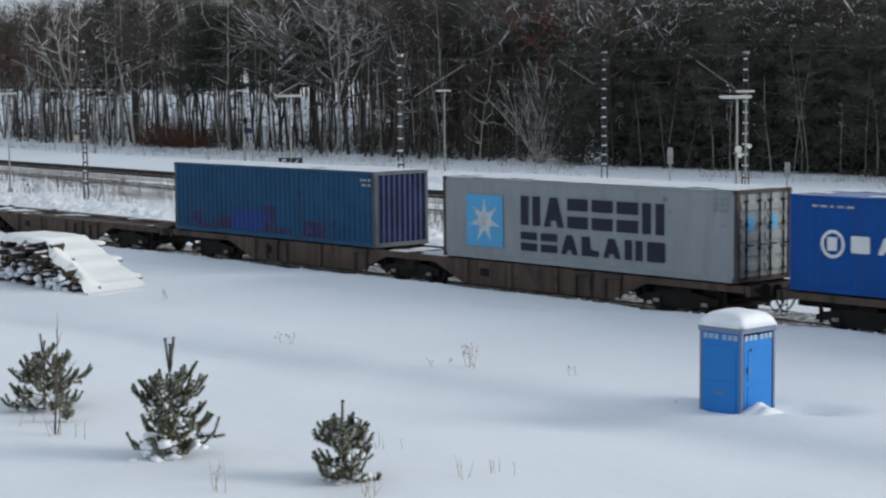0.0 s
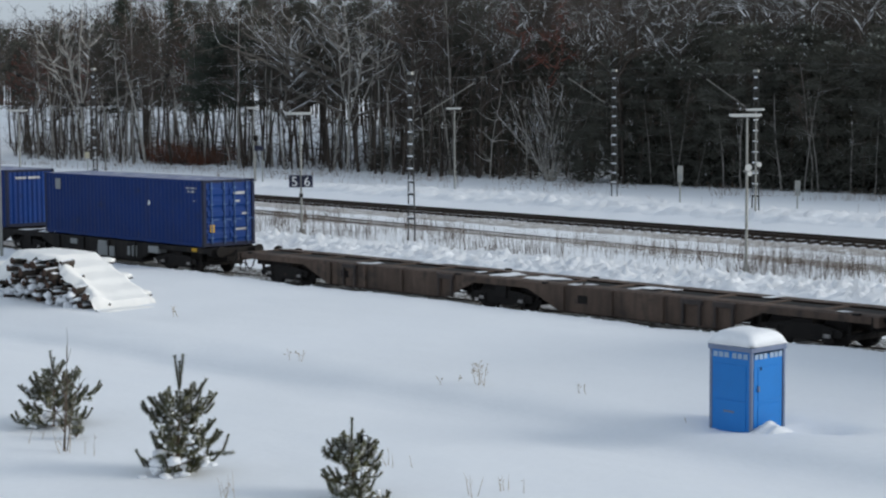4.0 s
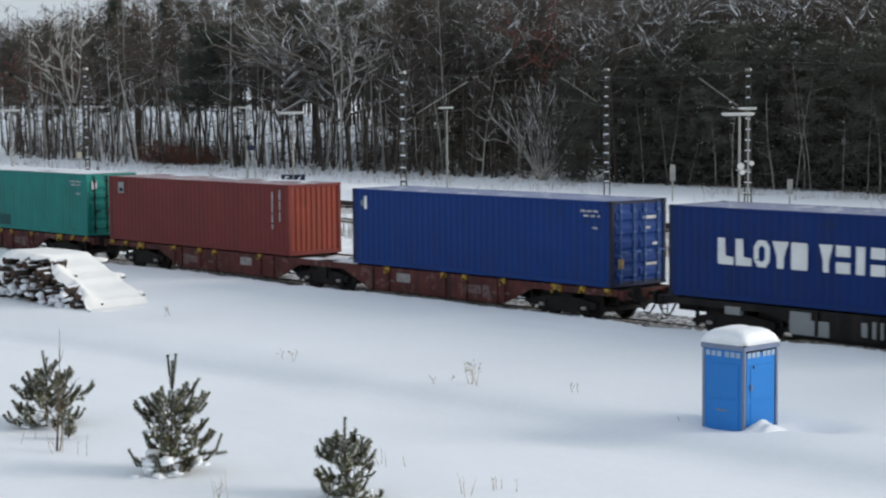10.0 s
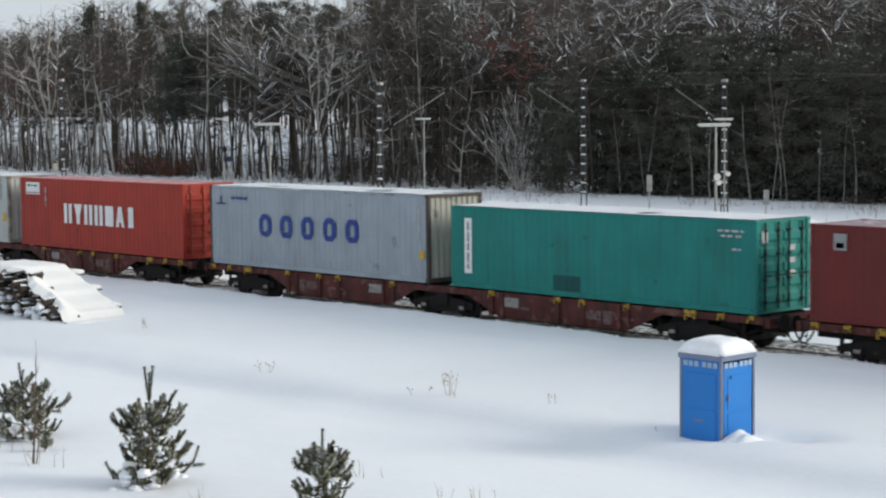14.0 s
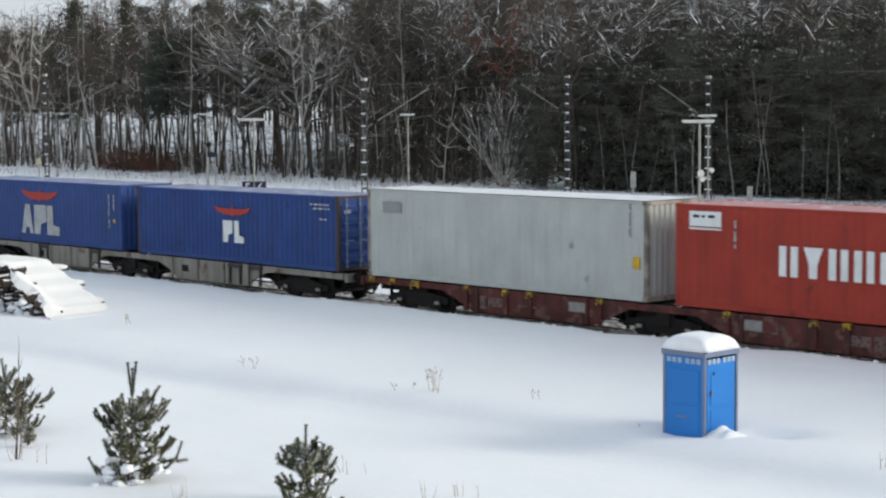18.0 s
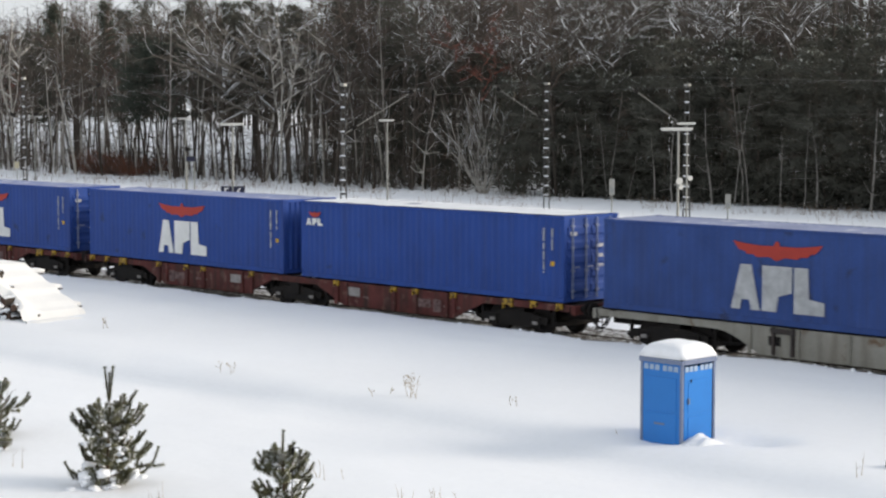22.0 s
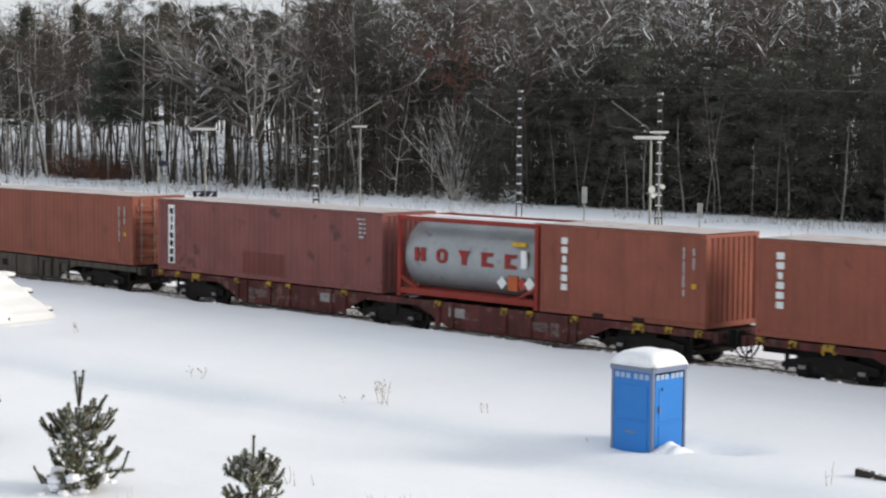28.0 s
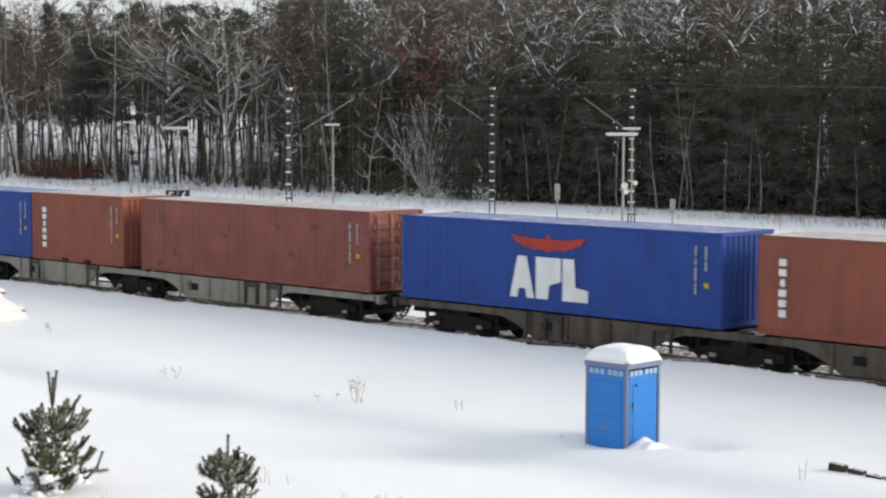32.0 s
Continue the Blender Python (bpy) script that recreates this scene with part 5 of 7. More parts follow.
def lamp_post(x, y, height, signs=False, speakers=False, head=1.15):
    z0 = ground_z(x, y) - 0.1
    height = height - 0.1 - z0
    l = thing("street_lamp", "grey lamp post with a flat white head" + (" and white loudspeakers" if speakers else " and two number boards" if signs else ""), "lamp post", pose(x, y, z0, 0, 0, 47), "platform lamps")
    bm = bmesh.new()
    rod(bm, (0, 0, 0), (0, 0, height), 0.065, 0.045, n=10)
    part("post", bm, POST_GREY, l)
    part("lamp_head", boxes((-0.62 * head, 0.5 * head, -0.14, 0.14, height, height + 0.1), soft=0.03), LAMP_WHITE, l, "flat white lamp housing")
    part("diffuser", boxes((-0.55 * head, 0.44 * head, -0.11, 0.11, height - 0.03, height - 0.002)), LAMP_WHITE, l)
    part("foot", boxes((-0.12, 0.12, -0.12, 0.12, 0.0, 0.35), soft=0.01), POST_GREY, l)
    if signs:
        for sx, ch in ((-0.33, "5"), (0.33, "6")):
            b = part("number_board", boxes((sx - 0.29, sx + 0.29, -0.1, -0.07, 2.52, 3.16), soft=0.01), SIGN_BLUE, l, "dark board with a white number")
            cu = bpy.data.curves.new("numeral", "FONT")
            cu.body, cu.size, cu.extrude, cu.align_x = ch, 0.7, 0.004, "CENTER"
            tmp = new("numeral", cu)
            me = bpy.data.meshes.new_from_object(tmp.evaluated_get(bpy.context.evaluated_depsgraph_get()))
            bpy.data.objects.remove(tmp)
            me.materials.clear()
            me.materials.append(WHITE)
            me.transform(pose(sx, -0.108, 2.59, 90, 0, 0))
            part("numeral", me, WHITE, b, "white numeral")
        part("clamp", boxes((-0.09, 0.09, -0.09, 0.09, 2.0, 2.2)), DARK, l)
    if speakers:
        for sx, sz, sr in ((-0.04, 4.32, 0.15), (0.03, 4.08, 0.1), (0.4, 4.44, 0.1)):
            bm = bmesh.new()
            rod(bm, (sx, -0.05, sz), (sx + 0.06, -0.3, sz - 0.04), 0.04, sr, n=12)
            part("loudspeaker", bm, LAMP_WHITE, l, "white horn loudspeaker")
        part("speaker_arm", boxes((-0.15, 0.45, -0.06, -0.01, 4.1, 4.16)), POST_GREY, l)
    return l


lamp_post(-46.0, 57.3, 6.13, speakers=True)
lamp_post(-75.25, 57.2, 6.13, signs=True)
lamp_post(-105.9, 57.7, 6.23)
lamp_post(-64.4, 81.0, 6.09, head=0.95)
lamp_post(-94.75, 85.6, 6.09, head=0.95)
lamp_post(-121.0, 87.2, 6.09, head=0.95)
lamp_post(-156.2, 94.5, 6.14, head=0.95)


CREAM = material("cream_box_paint", (0.55, 0.5, 0.36), 0.6, 0, 0.1, 3.0, 20.0, 0)


def track_sign(x, y, height, bw, bh, label, face=SIGN_PALE):
    s = thing("track_sign", label, "sign", pose(x, y, ground_z(x, y) - 0.05, 0, 0, 47), "small signs along the tracks")
    bm = bmesh.new()
    rod(bm, (0, 0, 0), (0, 0, height), 0.045, n=8)
    part("post", bm, POST_GREY, s)
    part("board", boxes((-bw / 2, bw / 2, -0.08, -0.05, height - bh, height), soft=0.008), face, s, "weathered pale board")
    if face is SIGN_PALE:
        part("dark_bar", boxes((-bw * 0.28, bw * 0.28, -0.09, -0.081, height - 0.85 * bh, height - 0.55 * bh)), GREY_MARK, s)
    return s


track_sign(-73.6, 85.2, 2.5, 0.34, 1.0, "small pale board on a post")
track_sign(-70.45, 92.8, 1.85, 0.36, 0.95, "small pale board on a post")
track_sign(-152.0, 90.0, 1.75, 0.42, 0.6, "cream-coloured trackside box on a post", CREAM)
_s = thing("track_signal", "dark round-headed track signal on twin posts", "signal", pose(-119.5, 86.6, ground_z(-119.5, 86.6), 0, 0, 47))
for _x in (-0.28, 0.28):
    _bm = bmesh.new()
    rod(_bm, (_x, 0, 0), (_x, 0, 2.9), 0.05, n=8)
    part("post", _bm, POST_GREY, _s)
part("signal_head", boxes((-0.36, 0.36, -0.15, 0.1, 2.55, 2.95), soft=0.06), SIGN_BLUE, _s, "dark signal head")
part("upper_head", boxes((-0.46, -0.08, -0.12, 0.1, 3.35, 3.75), soft=0.08), DARK, _s)


def wire(name, pts, r, label):
    wv, wf = [], []
    tube(wv, wf, [Vector(p) for p in pts], [r] * len(pts), 4)
    return tagged(new(name, mesh_of(name, wv, wf, STEEL)), label, "wire", "overhead wires")


def sag_line(x0, x1, y_of, z, spans, sag):
    pts = []
    for i in range(spans * 6 + 1):
        x = x0 + (x1 - x0) * i / (spans * 6)
        u = (i % 6) / 6
        pts.append((x, y_of(x), z - sag * 4 * u * (1 - u)))
    return pts


wire("overhead_wire", sag_line(-330, 60, lambda x: far_y(x) + 3.8, 8.3, 7, 0.5), 0.006, "thin overhead wire above the far track")
wire("overhead_wire", sag_line(-330, 60, lambda x: far_y(x) + 3.8, 6.6, 7, 0.05), 0.004, "thin contact wire above the far track")
wire("overhead_wire", sag_line(-330, 60, lambda x: 62.4 + 0.03 * (-43 - x), 8.3, 7, 0.5), 0.006, "thin overhead wire above the middle track")


# ---- trees ----
def limb(rnd, p, d, length, r, bend, up, steps=4):
    pts, rads = [p], [r]
    for k in range(steps):
        d = (d + Vector((rnd.gauss(0, bend), rnd.gauss(0, bend), rnd.gauss(0, bend) + up))).normalized()
        p = p + d * (length / steps)
        pts.append(p)
        rads.append(r * (1 - 0.8 * (k + 1) / steps))
    return pts, rads


def bare_tree_meshes(seed, H, spread, first=0.3, twig=TWIG, bark=BARK, forks=1, stout=1.0, bend=0.16):
    """Trunk and a crown of limbs, branches and twigs."""
    rnd = random.Random(seed)
    tv, tf, cv, cf = [], [], [], []
    trunk, tr = limb(rnd, Vector((0, 0, -0.3)), Vector((rnd.gauss(0, 0.06), rnd.gauss(0, 0.06), 1)), H, 0.0062 * H + 0.02, 0.05, 0.06, 9)
    tube(tv, tf, trunk, tr, 7)
    stems = [trunk]
    for k in range(forks - 1):
        i = rnd.randint(2, 4)
        a = rnd.uniform(0, 6.28)
        s, sr = limb(rnd, trunk[i], Vector((0.35 * math.cos(a), 0.35 * math.sin(a), 1)), H * (0.9 - i / 10), tr[i] * 0.75, 0.08, 0.06, 7)
        tube(tv, tf, s, sr, 6)
        stems.append(s)
    for s in stems:
        n = int(15 / len(stems)) + 3
        for k in range(n):
            u = first + (0.97 - first) * (k + rnd.random()) / n
            x = u * (len(s) - 1)
            i = min(int(x), len(s) - 2)
            p = s[i].lerp(s[i + 1], x - i)
            a = rnd.uniform(0, 6.28)
            L = spread * (1.08 - 0.75 * u) * rnd.uniform(0.7, 1.2)
            d = Vector((math.cos(a), math.sin(a), rnd.uniform(0.15, 0.9)))
            b, br = limb(rnd, p, d.normalized(), L, stout * (0.085 * (1.15 - u) * H / 15 + 0.026), bend, 0.05, 5)
            tube(cv, cf, b, br, 4)
            for q in range(rnd.randint(5, 7)):
                w = rnd.uniform(0.2, 1.0) * 4.99
                j = int(w)
                c = b[j].lerp(b[j + 1], w - j)
                e = ((b[j + 1] - b[j]).normalized() + Vector((rnd.gauss(0, 0.6), rnd.gauss(0, 0.6), rnd.gauss(0.15, 0.5)))).normalized()
                g, gr = limb(rnd, c, e, L * rnd.uniform(0.28, 0.55), 0.018 + 0.008 * stout, 0.2, 0.0, 3)
                tube(cv, cf, g, gr, 3)
                for h in range(3):
                    o = g[rnd.randint(1, 2)]
                    e2 = (e + Vector((rnd.gauss(0, 0.7), rnd.gauss(0, 0.7), rnd.gauss(0, 0.5)))).normalized()
                    t2, t2r = limb(rnd, o, e2, L * rnd.uniform(0.14, 0.3), 0.015, 0.2, 0.0, 2)
                    tube(cv, cf, t2, t2r, 3)
    return mesh_of("trunk", tv, tf, bark, True), mesh_of("crown", cv, cf, twig)


def clump(v, f, c, r, n, rnd, flat=0.55, thin=0.11):
    """A clump of ragged needle sprays."""
    for _ in range(int(n * 2.0)):
        o = Vector((rnd.gauss(0, 0.55), rnd.gauss(0, 0.55), rnd.gauss(0, 0.55) * flat)) * r
        a = Vector((rnd.gauss(0, 1), rnd.gauss(0, 1), rnd.gauss(0, 1) * 0.7)).normalized()
        b = a.cross(Vector((rnd.gauss(0, 1), rnd.gauss(0, 1), rnd.gauss(0, 1)))).normalized()
        k = len(v)
        s = r * rnd.uniform(0.35, 0.75)
        p = c + o
        v += [tuple(p - thin * s * b), tuple(p + s * a), tuple(p + thin * s * b), tuple(p - 0.8 * s * a)]
        f.append((k, k + 1, k + 2, k + 3))


def pine_meshes(seed, H, crown_from, spread, density=1.0, bark=BARK, cone=False, needle=NEEDLE, fine=1.0, tufts=False):
    rnd = random.Random(seed)
    tv, tf, cv, cf, bv, bf = [], [], [], [], [], []
    trunk, tr = limb(rnd, Vector((0, 0, -0.3)), Vector((rnd.gauss(0, 0.03), rnd.gauss(0, 0.03), 1)), H, 0.006 * H + 0.02, 0.025, 0.1, 8)
    tube(tv, tf, trunk, tr, 7)
    n = int(34 * density)
    for k in range(n):
        u = crown_from + (0.99 - crown_from) * (k + rnd.random()) / n
        x = u * 7.99
        i = min(int(x), 7)
        p = trunk[i].lerp(trunk[i + 1], x - i)
        rel = (u - crown_from) / (1 - crown_from)
        L = spread * (0.45 + 0.75 * math.sin(math.pi * (0.25 + 0.72 * rel))) * rnd.uniform(0.6, 1.15)
        if cone:
            L = spread * (1.08 - rel) * rnd.uniform(0.75, 1.1)
        a = rnd.uniform(0, 6.28)
        b, br = limb(rnd, p, Vector((math.cos(a), math.sin(a), rnd.uniform(-0.1, 0.45))).normalized(), L, 0.035, 0.12, 0.03, 3)
        tube(tv, tf, b, br, 3)
        for q in range(8):
            w = rnd.uniform(0.25, 1.0) * 2.99
            j = int(w)
            c = b[j].lerp(b[j + 1], w - j)
            clump(cv, cf, c + Vector((rnd.gauss(0, 0.15), rnd.gauss(0, 0.15), 0.1 + rnd.gauss(0, 0.15))), rnd.uniform(0.35, 0.62) * fine, 7, rnd)
            if tufts and rel > 0.82 and rnd.random() < 0.25:
                clump(bv, bf, c + Vector((rnd.gauss(0, 0.2), rnd.gauss(0, 0.2), 0.3)), 0.28, 1, rnd, 0.5, 0.4)
    # dead lower stubs
    for k in range(9):
        u = rnd.uniform(0.12, crown_from)
        i = min(int(u * 7.99), 7)
        p = trunk[i].lerp(trunk[i + 1], u * 7.99 - i)
        a = rnd.uniform(0, 6.28)
        b, br = limb(rnd, p, Vector((math.cos(a), math.sin(a), rnd.uniform(-0.3, 0.2))).normalized(), rnd.uniform(0.5, 1.6), 0.02, 0.1, 0.0, 2)
        tube(tv, tf, b, br, 3)
    out = mesh_of("trunk", tv, tf, bark, True), mesh_of("crown", cv, cf, needle)
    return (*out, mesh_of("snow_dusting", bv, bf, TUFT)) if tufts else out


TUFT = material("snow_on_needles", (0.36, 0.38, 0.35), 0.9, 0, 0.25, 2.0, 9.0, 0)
BARE = [bare_tree_meshes(11 + k, h, s, fi, tw, bk, fo) for k, (h, s, fi, tw, bk, fo) in enumerate((
    (16, 5.2, 0.28, TWIG, BIRCH, 2), (17, 5.6, 0.25, TWIG, BARK, 3), (15, 4.6, 0.35, TWIG, BIRCH, 1), (18, 5.0, 0.3, TWIG, BARK, 2), (16, 4.2, 0.4, TWIG_BARE, BIRCH, 1), (17, 4.8, 0.3, TWIG_BARE, BARK, 2)))]
SNOWY = [bare_tree_meshes(61 + k, h, sp, fi, TWIG_SNOWY, BARK, fo, 1.4, 0.15) for k, (h, sp, fi, fo) in enumerate(((19, 6.5, 0.5, 3), (20, 7.0, 0.48, 2), (18, 6.0, 0.42, 3)))]
SPREADING = bare_tree_meshes(71, 15, 12.5, 0.3, LIMB_WHITE, BARK, 3, 2.2, 0.17)


def fan_shrub(seed, H):
    """Many stems that fan out from one stool."""
    rnd = random.Random(seed)
    tv, tf, cv, cf = [], [], [], []
    for k in range(19):
        a = 6.283 * k / 19 + rnd.gauss(0, 0.2)
        lean = rnd.uniform(0.1, 0.55)
        pts, rd = limb(rnd, Vector((0.2 * math.cos(a), 0.2 * math.sin(a), -0.2)), Vector((lean * math.cos(a) - 0.12, lean * math.sin(a), 1)).normalized(), H * rnd.uniform(0.6, 1.08), 0.06, 0.1, 0.02, 7)
        tube(tv, tf, pts, rd, 5)
        for q in range(8):
            j = rnd.randint(2, 6)
            d = (pts[j + 1] - pts[j]).normalized() + Vector((rnd.gauss(0, 0.5), rnd.gauss(0, 0.5), rnd.gauss(0.1, 0.3)))
            g, gr = limb(rnd, pts[j], d.normalized(), H * rnd.uniform(0.12, 0.3), 0.035, 0.12, 0.02, 4)
            tube(cv, cf, g, gr, 4)
            for h in range(3):
                e, er = limb(rnd, g[rnd.randint(1, 3)], (d + Vector((rnd.gauss(0, 0.6), rnd.gauss(0, 0.6), 0.1))).normalized(), H * rnd.uniform(0.05, 0.13), 0.02, 0.15, 0.0, 2)
                tube(cv, cf, e, er, 3)
    return mesh_of("trunk", tv, tf, PALE_LIMB, True), mesh_of("crown", cv, cf, LIMB_WHITE)


SHRUB = fan_shrub(73, 9.2)
RED_CROWN = bare_tree_meshes(75, 15, 3.4, 0.45, RED_TWIG, BARK, 3)
PINES = [pine_meshes(31 + k, h, c, s, d, tufts=k > 2) for k, (h, c, s, d) in enumerate(((18, 0.5, 2.4, 1.0), (20, 0.55, 2.6, 1.0), (17, 0.35, 2.6, 1.2), (12, 0.12, 2.6, 1.3), (11, 0.06, 2.7, 1.35)))]
DARK_PINE = pine_meshes(97, 14.5, 0.4, 4.6, 2.8, BARK, False, GREEN_NEEDLE, 1.2)
SPRUCE = pine_meshes(91, 21, 0.3, 2.6, 2.4, BARK, True, GREEN_NEEDLE, 1.2)
BRIGHT_BIRCH = bare_tree_meshes(83, 18.5, 3.6, 0.4, PALE_LIMB, PALE_LIMB, 5, 1.5, 0.09)


def tree(x, y, kind, meshes, scale, turn, label, category):
    t = thing(kind, label, category, Matrix.LocRotScale((x, y, ground_z(x, y)), Euler((0, 0, turn)), (scale, scale, scale)), "trees of the forest edge")
    part("trunk", meshes[0], None, t)
    part("crown", meshes[1], None, t)
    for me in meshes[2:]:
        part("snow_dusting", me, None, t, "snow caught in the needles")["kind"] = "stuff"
    return t


frnd = random.Random(77)


def plant_bare(x, y, k=None, s=None):
    k = frnd.randrange(6) if k is None else k
    tree(x, y, "bare_tree", BARE[k], s or frnd.uniform(1.02, 1.3), frnd.uniform(0, 6.28), "leafless tree with snow on its branches" if k < 4 else "leafless grey-brown tree with thin twigs", "tree")


def plant_pine(x, y, k=None, s=None):
    k = frnd.randrange(5) if k is None else k
    tree(x, y, "pine_tree", PINES[k], s or frnd.uniform(0.95, 1.15), frnd.uniform(0, 6.28), "tall dark pine with a bare trunk" if k < 3 else "dark evergreen branched low down", "tree")


def plant_snowy(x, y, k=None, s=None):
    tree(x, y, "snowy_tree", SNOWY[frnd.randrange(3) if k is None else k], s or frnd.uniform(0.92, 1.12), frnd.uniform(0, 6.28), "tall bare tree with white snow-laden limbs", "tree")


# single trees that stand out
for x, y, s in ((-196.6, 122, 0.96), (-186.5, 122.5, 0.95)):
    tree(x, y, "spruce_tree", SPRUCE, s, frnd.uniform(0, 6.28), "tall narrow dark spruce above the forest", "tree")
tree(-161.3, 112.5, "pine_tree", DARK_PINE, 1.0, 0.6, "broad dark pine crown among the bare trees", "tree")
tree(-147.5, 111.0, "spreading_tree", SPREADING, 1.0, 2.2, "wide bare tree with long snow-covered limbs", "tree")
tree(-142.0, 113.0, "spreading_tree", SPREADING, 1.02, 4.4, "wide bare tree with long snow-covered limbs", "tree")
tree(-109.5, 110.0, "bare_shrub", SHRUB, 1.0, 0.4, "fan of bare grey stems before the dark pines", "shrub")
tree(-111.8, 111.5, "bare_tree", RED_CROWN, 1.1, 1.0, "leafless tree with reddish-brown twigs", "tree")
for x, y, k in ((-213.0, 115.5, 0.9), (-208.5, 117.0, 0.95), (-204.5, 114.0, 0.95), (-200.5, 118.0, 0.9), (-181.0, 121.5, 0.95)):
    tree(x, y, "bare_tree", RED_CROWN, k, 1.3 * x, "leafless tree with reddish-brown twigs", "tree")
tree(-188.0, 111.0, "birch_tree", BRIGHT_BIRCH, 1.0, 0.9, "pale birch forked into bright upright limbs", "tree")
tree(-137.6, 110.2, "birch_tree", BRIGHT_BIRCH, 0.9, 3.9, "pale birch forked into bright upright limbs", "tree")
plant_bare(-117.5, 114.0, 3, 1.05)
plant_bare(-82.5, 110.5, 4, 0.62)
plant_bare(-95.5, 110.4, 4, 0.55)
# slender pale saplings before the dark pines
def slender(seed):
    rnd = random.Random(seed)
    tv, tf, cv, cf = [], [], [], []
    pts, rd = limb(rnd, Vector((0, 0, -0.2)), Vector((rnd.gauss(0, 0.06), rnd.gauss(0, 0.06), 1)).normalized(), 9.0, 0.05, 0.05, 0.04, 7)
    tube(tv, tf, pts, rd, 5)
    for q in range(9):
        g, gr = limb(rnd, pts[rnd.randint(2, 6)], Vector((rnd.gauss(0, 1), rnd.gauss(0, 1), 0.9)).normalized(), rnd.uniform(0.8, 2.2), 0.022, 0.15, 0.04, 3)
        tube(cv, cf, g, gr, 3)
    return mesh_of("trunk", tv, tf, BIRCH, True), mesh_of("crown", cv, cf, TWIG)


SLENDER = [slender(k) for k in (3, 4, 5)]
for x, k, s in ((-101.5, 0, 0.6), (-98.0, 1, 0.8), (-95.7, 2, 0.75), (-93.0, 0, 0.45), (-82.6, 0, 1.0), (-76.8, 2, 0.9), (-67.5, 2, 0.95)):
    tree(x, 109.6 + 0.3 * k, "slender_tree", SLENDER[k], s, 1.7 * x, "slender pale sapling before the dark pines", "tree")
# the front row, left to right along the tracks
for x, y, k in ((-199, 111, 2), (-194, 110, 4), (-182, 113, 2), (-175, 109.5, 4), (-168, 110, 5), (-154, 109, 2), (-149, 113, 1), (-133, 112, 0), (-129, 110, 1), (-124, 112, 0), (-119, 110.5, 3), (-102, 111, 5)):
    plant_bare(x, y, k)
for x, y, k in ((-171, 117, 2), (-156, 116, 2), (-126, 114.5, 3), (-120, 114, 4), (-116, 116, 3)):
    plant_pine(x, y, k)
for x, y, k, sc in ((-121.5, 112.5, 0, 0.86), (-117.0, 111.5, 2, 0.9), (-107.5, 113.0, 1, 0.84), (-103.0, 111.5, 0, 0.8), (-98.0, 113.2, 2, 0.86)):
    plant_snowy(x, y, k, sc)
for x, y, k in ((-159.0, 116.5, 2), (-153.5, 117.5, 2), (-148.0, 116.0, 2), (-142.0, 117.0, 2), (-131.5, 116.5, 3), (-123.5, 116.5, 3), (-113.0, 115.5, 3)):
    plant_pine(x, y, k, 1.0)
for k in range(13):
    plant_pine(-240 + 4.0 * k, 119 + 3 * (k % 3), (0, 2, 1)[k % 3], 0.84)
# unseen pines past the view's edge, added to shade the far snow strip
for k in range(14):
    plant_pine(-36 + 5.4 * k, 112.5 + 2 * (k % 2), 2, 1.0)
# dark young pines in a close row
x = -106.0
while x < -38:
    for y in (111.2, 114.6):
        plant_pine(x + frnd.uniform(-0.8, 0.8), y + frnd.uniform(-0.7, 0.7), frnd.choice((3, 4)), frnd.uniform(0.86, 1.1))
    x += frnd.uniform(2.7, 3.6)
x = -103.0
while x < -38:
    plant_pine(x, 118.0 + frnd.uniform(-0.8, 0.8), 3, frnd.uniform(1.0, 1.15))
    x += frnd.uniform(3.8, 4.8)
# tall snow-laden trees that rise behind them
x = -131.0
while x < -40:
    for y in (120.0, 127.0) if x < -84 else (126.0,):
        plant_snowy(x + frnd.uniform(-1.5, 1.5), y + frnd.uniform(-1.5, 1.5))
    x += frnd.uniform(4.6, 6.6)
for row in range(7):
    y0 = 115 + 5.2 * row
    x = -120 - 0.95 * y0
    while x < -118:
        yy = y0 + frnd.uniform(-2, 2)
        left = x < -1.16 * yy
        low = 0.83 if x < -1.48 * y0 else 1.0
        if left and 122 < yy < 146:
            x += 5
            continue
        plant_bare(x, yy, None, low * frnd.uniform(0.98, 1.25)) if frnd.random() < 0.62 else plant_pine(x, yy, frnd.choice((0, 1, 0, 2)), low * frnd.uniform(0.88, 1.1))
        x += frnd.uniform(3.4, 6.0)

# thin trees on the open side of the forest
def thin_tree_meshes(seed, mat):
    rnd = random.Random(seed)
    tv, tf, cv, cf = [], [], [], []
    pts, rd = limb(rnd, Vector((0, 0, -0.2)), Vector((rnd.gauss(0, 0.06), rnd.gauss(0, 0.06), 1)), 10.0, rnd.choice((0.05, 0.065, 0.09, 0.14)), 0.05, 0.08, 6)
    tube(tv, tf, pts, rd, 5)
    for q in range(15):
        g, gr = limb(rnd, pts[rnd.randint(1, 5)], Vector((rnd.gauss(0, 1), rnd.gauss(0, 1), 0.35)).normalized(), rnd.uniform(0.8, 3.0), 0.03, 0.18, 0.04, 3)
        tube(cv, cf, g, gr, 3)
    return mesh_of("trunk", tv, tf, mat, True), mesh_of("crown", cv, cf, mat)


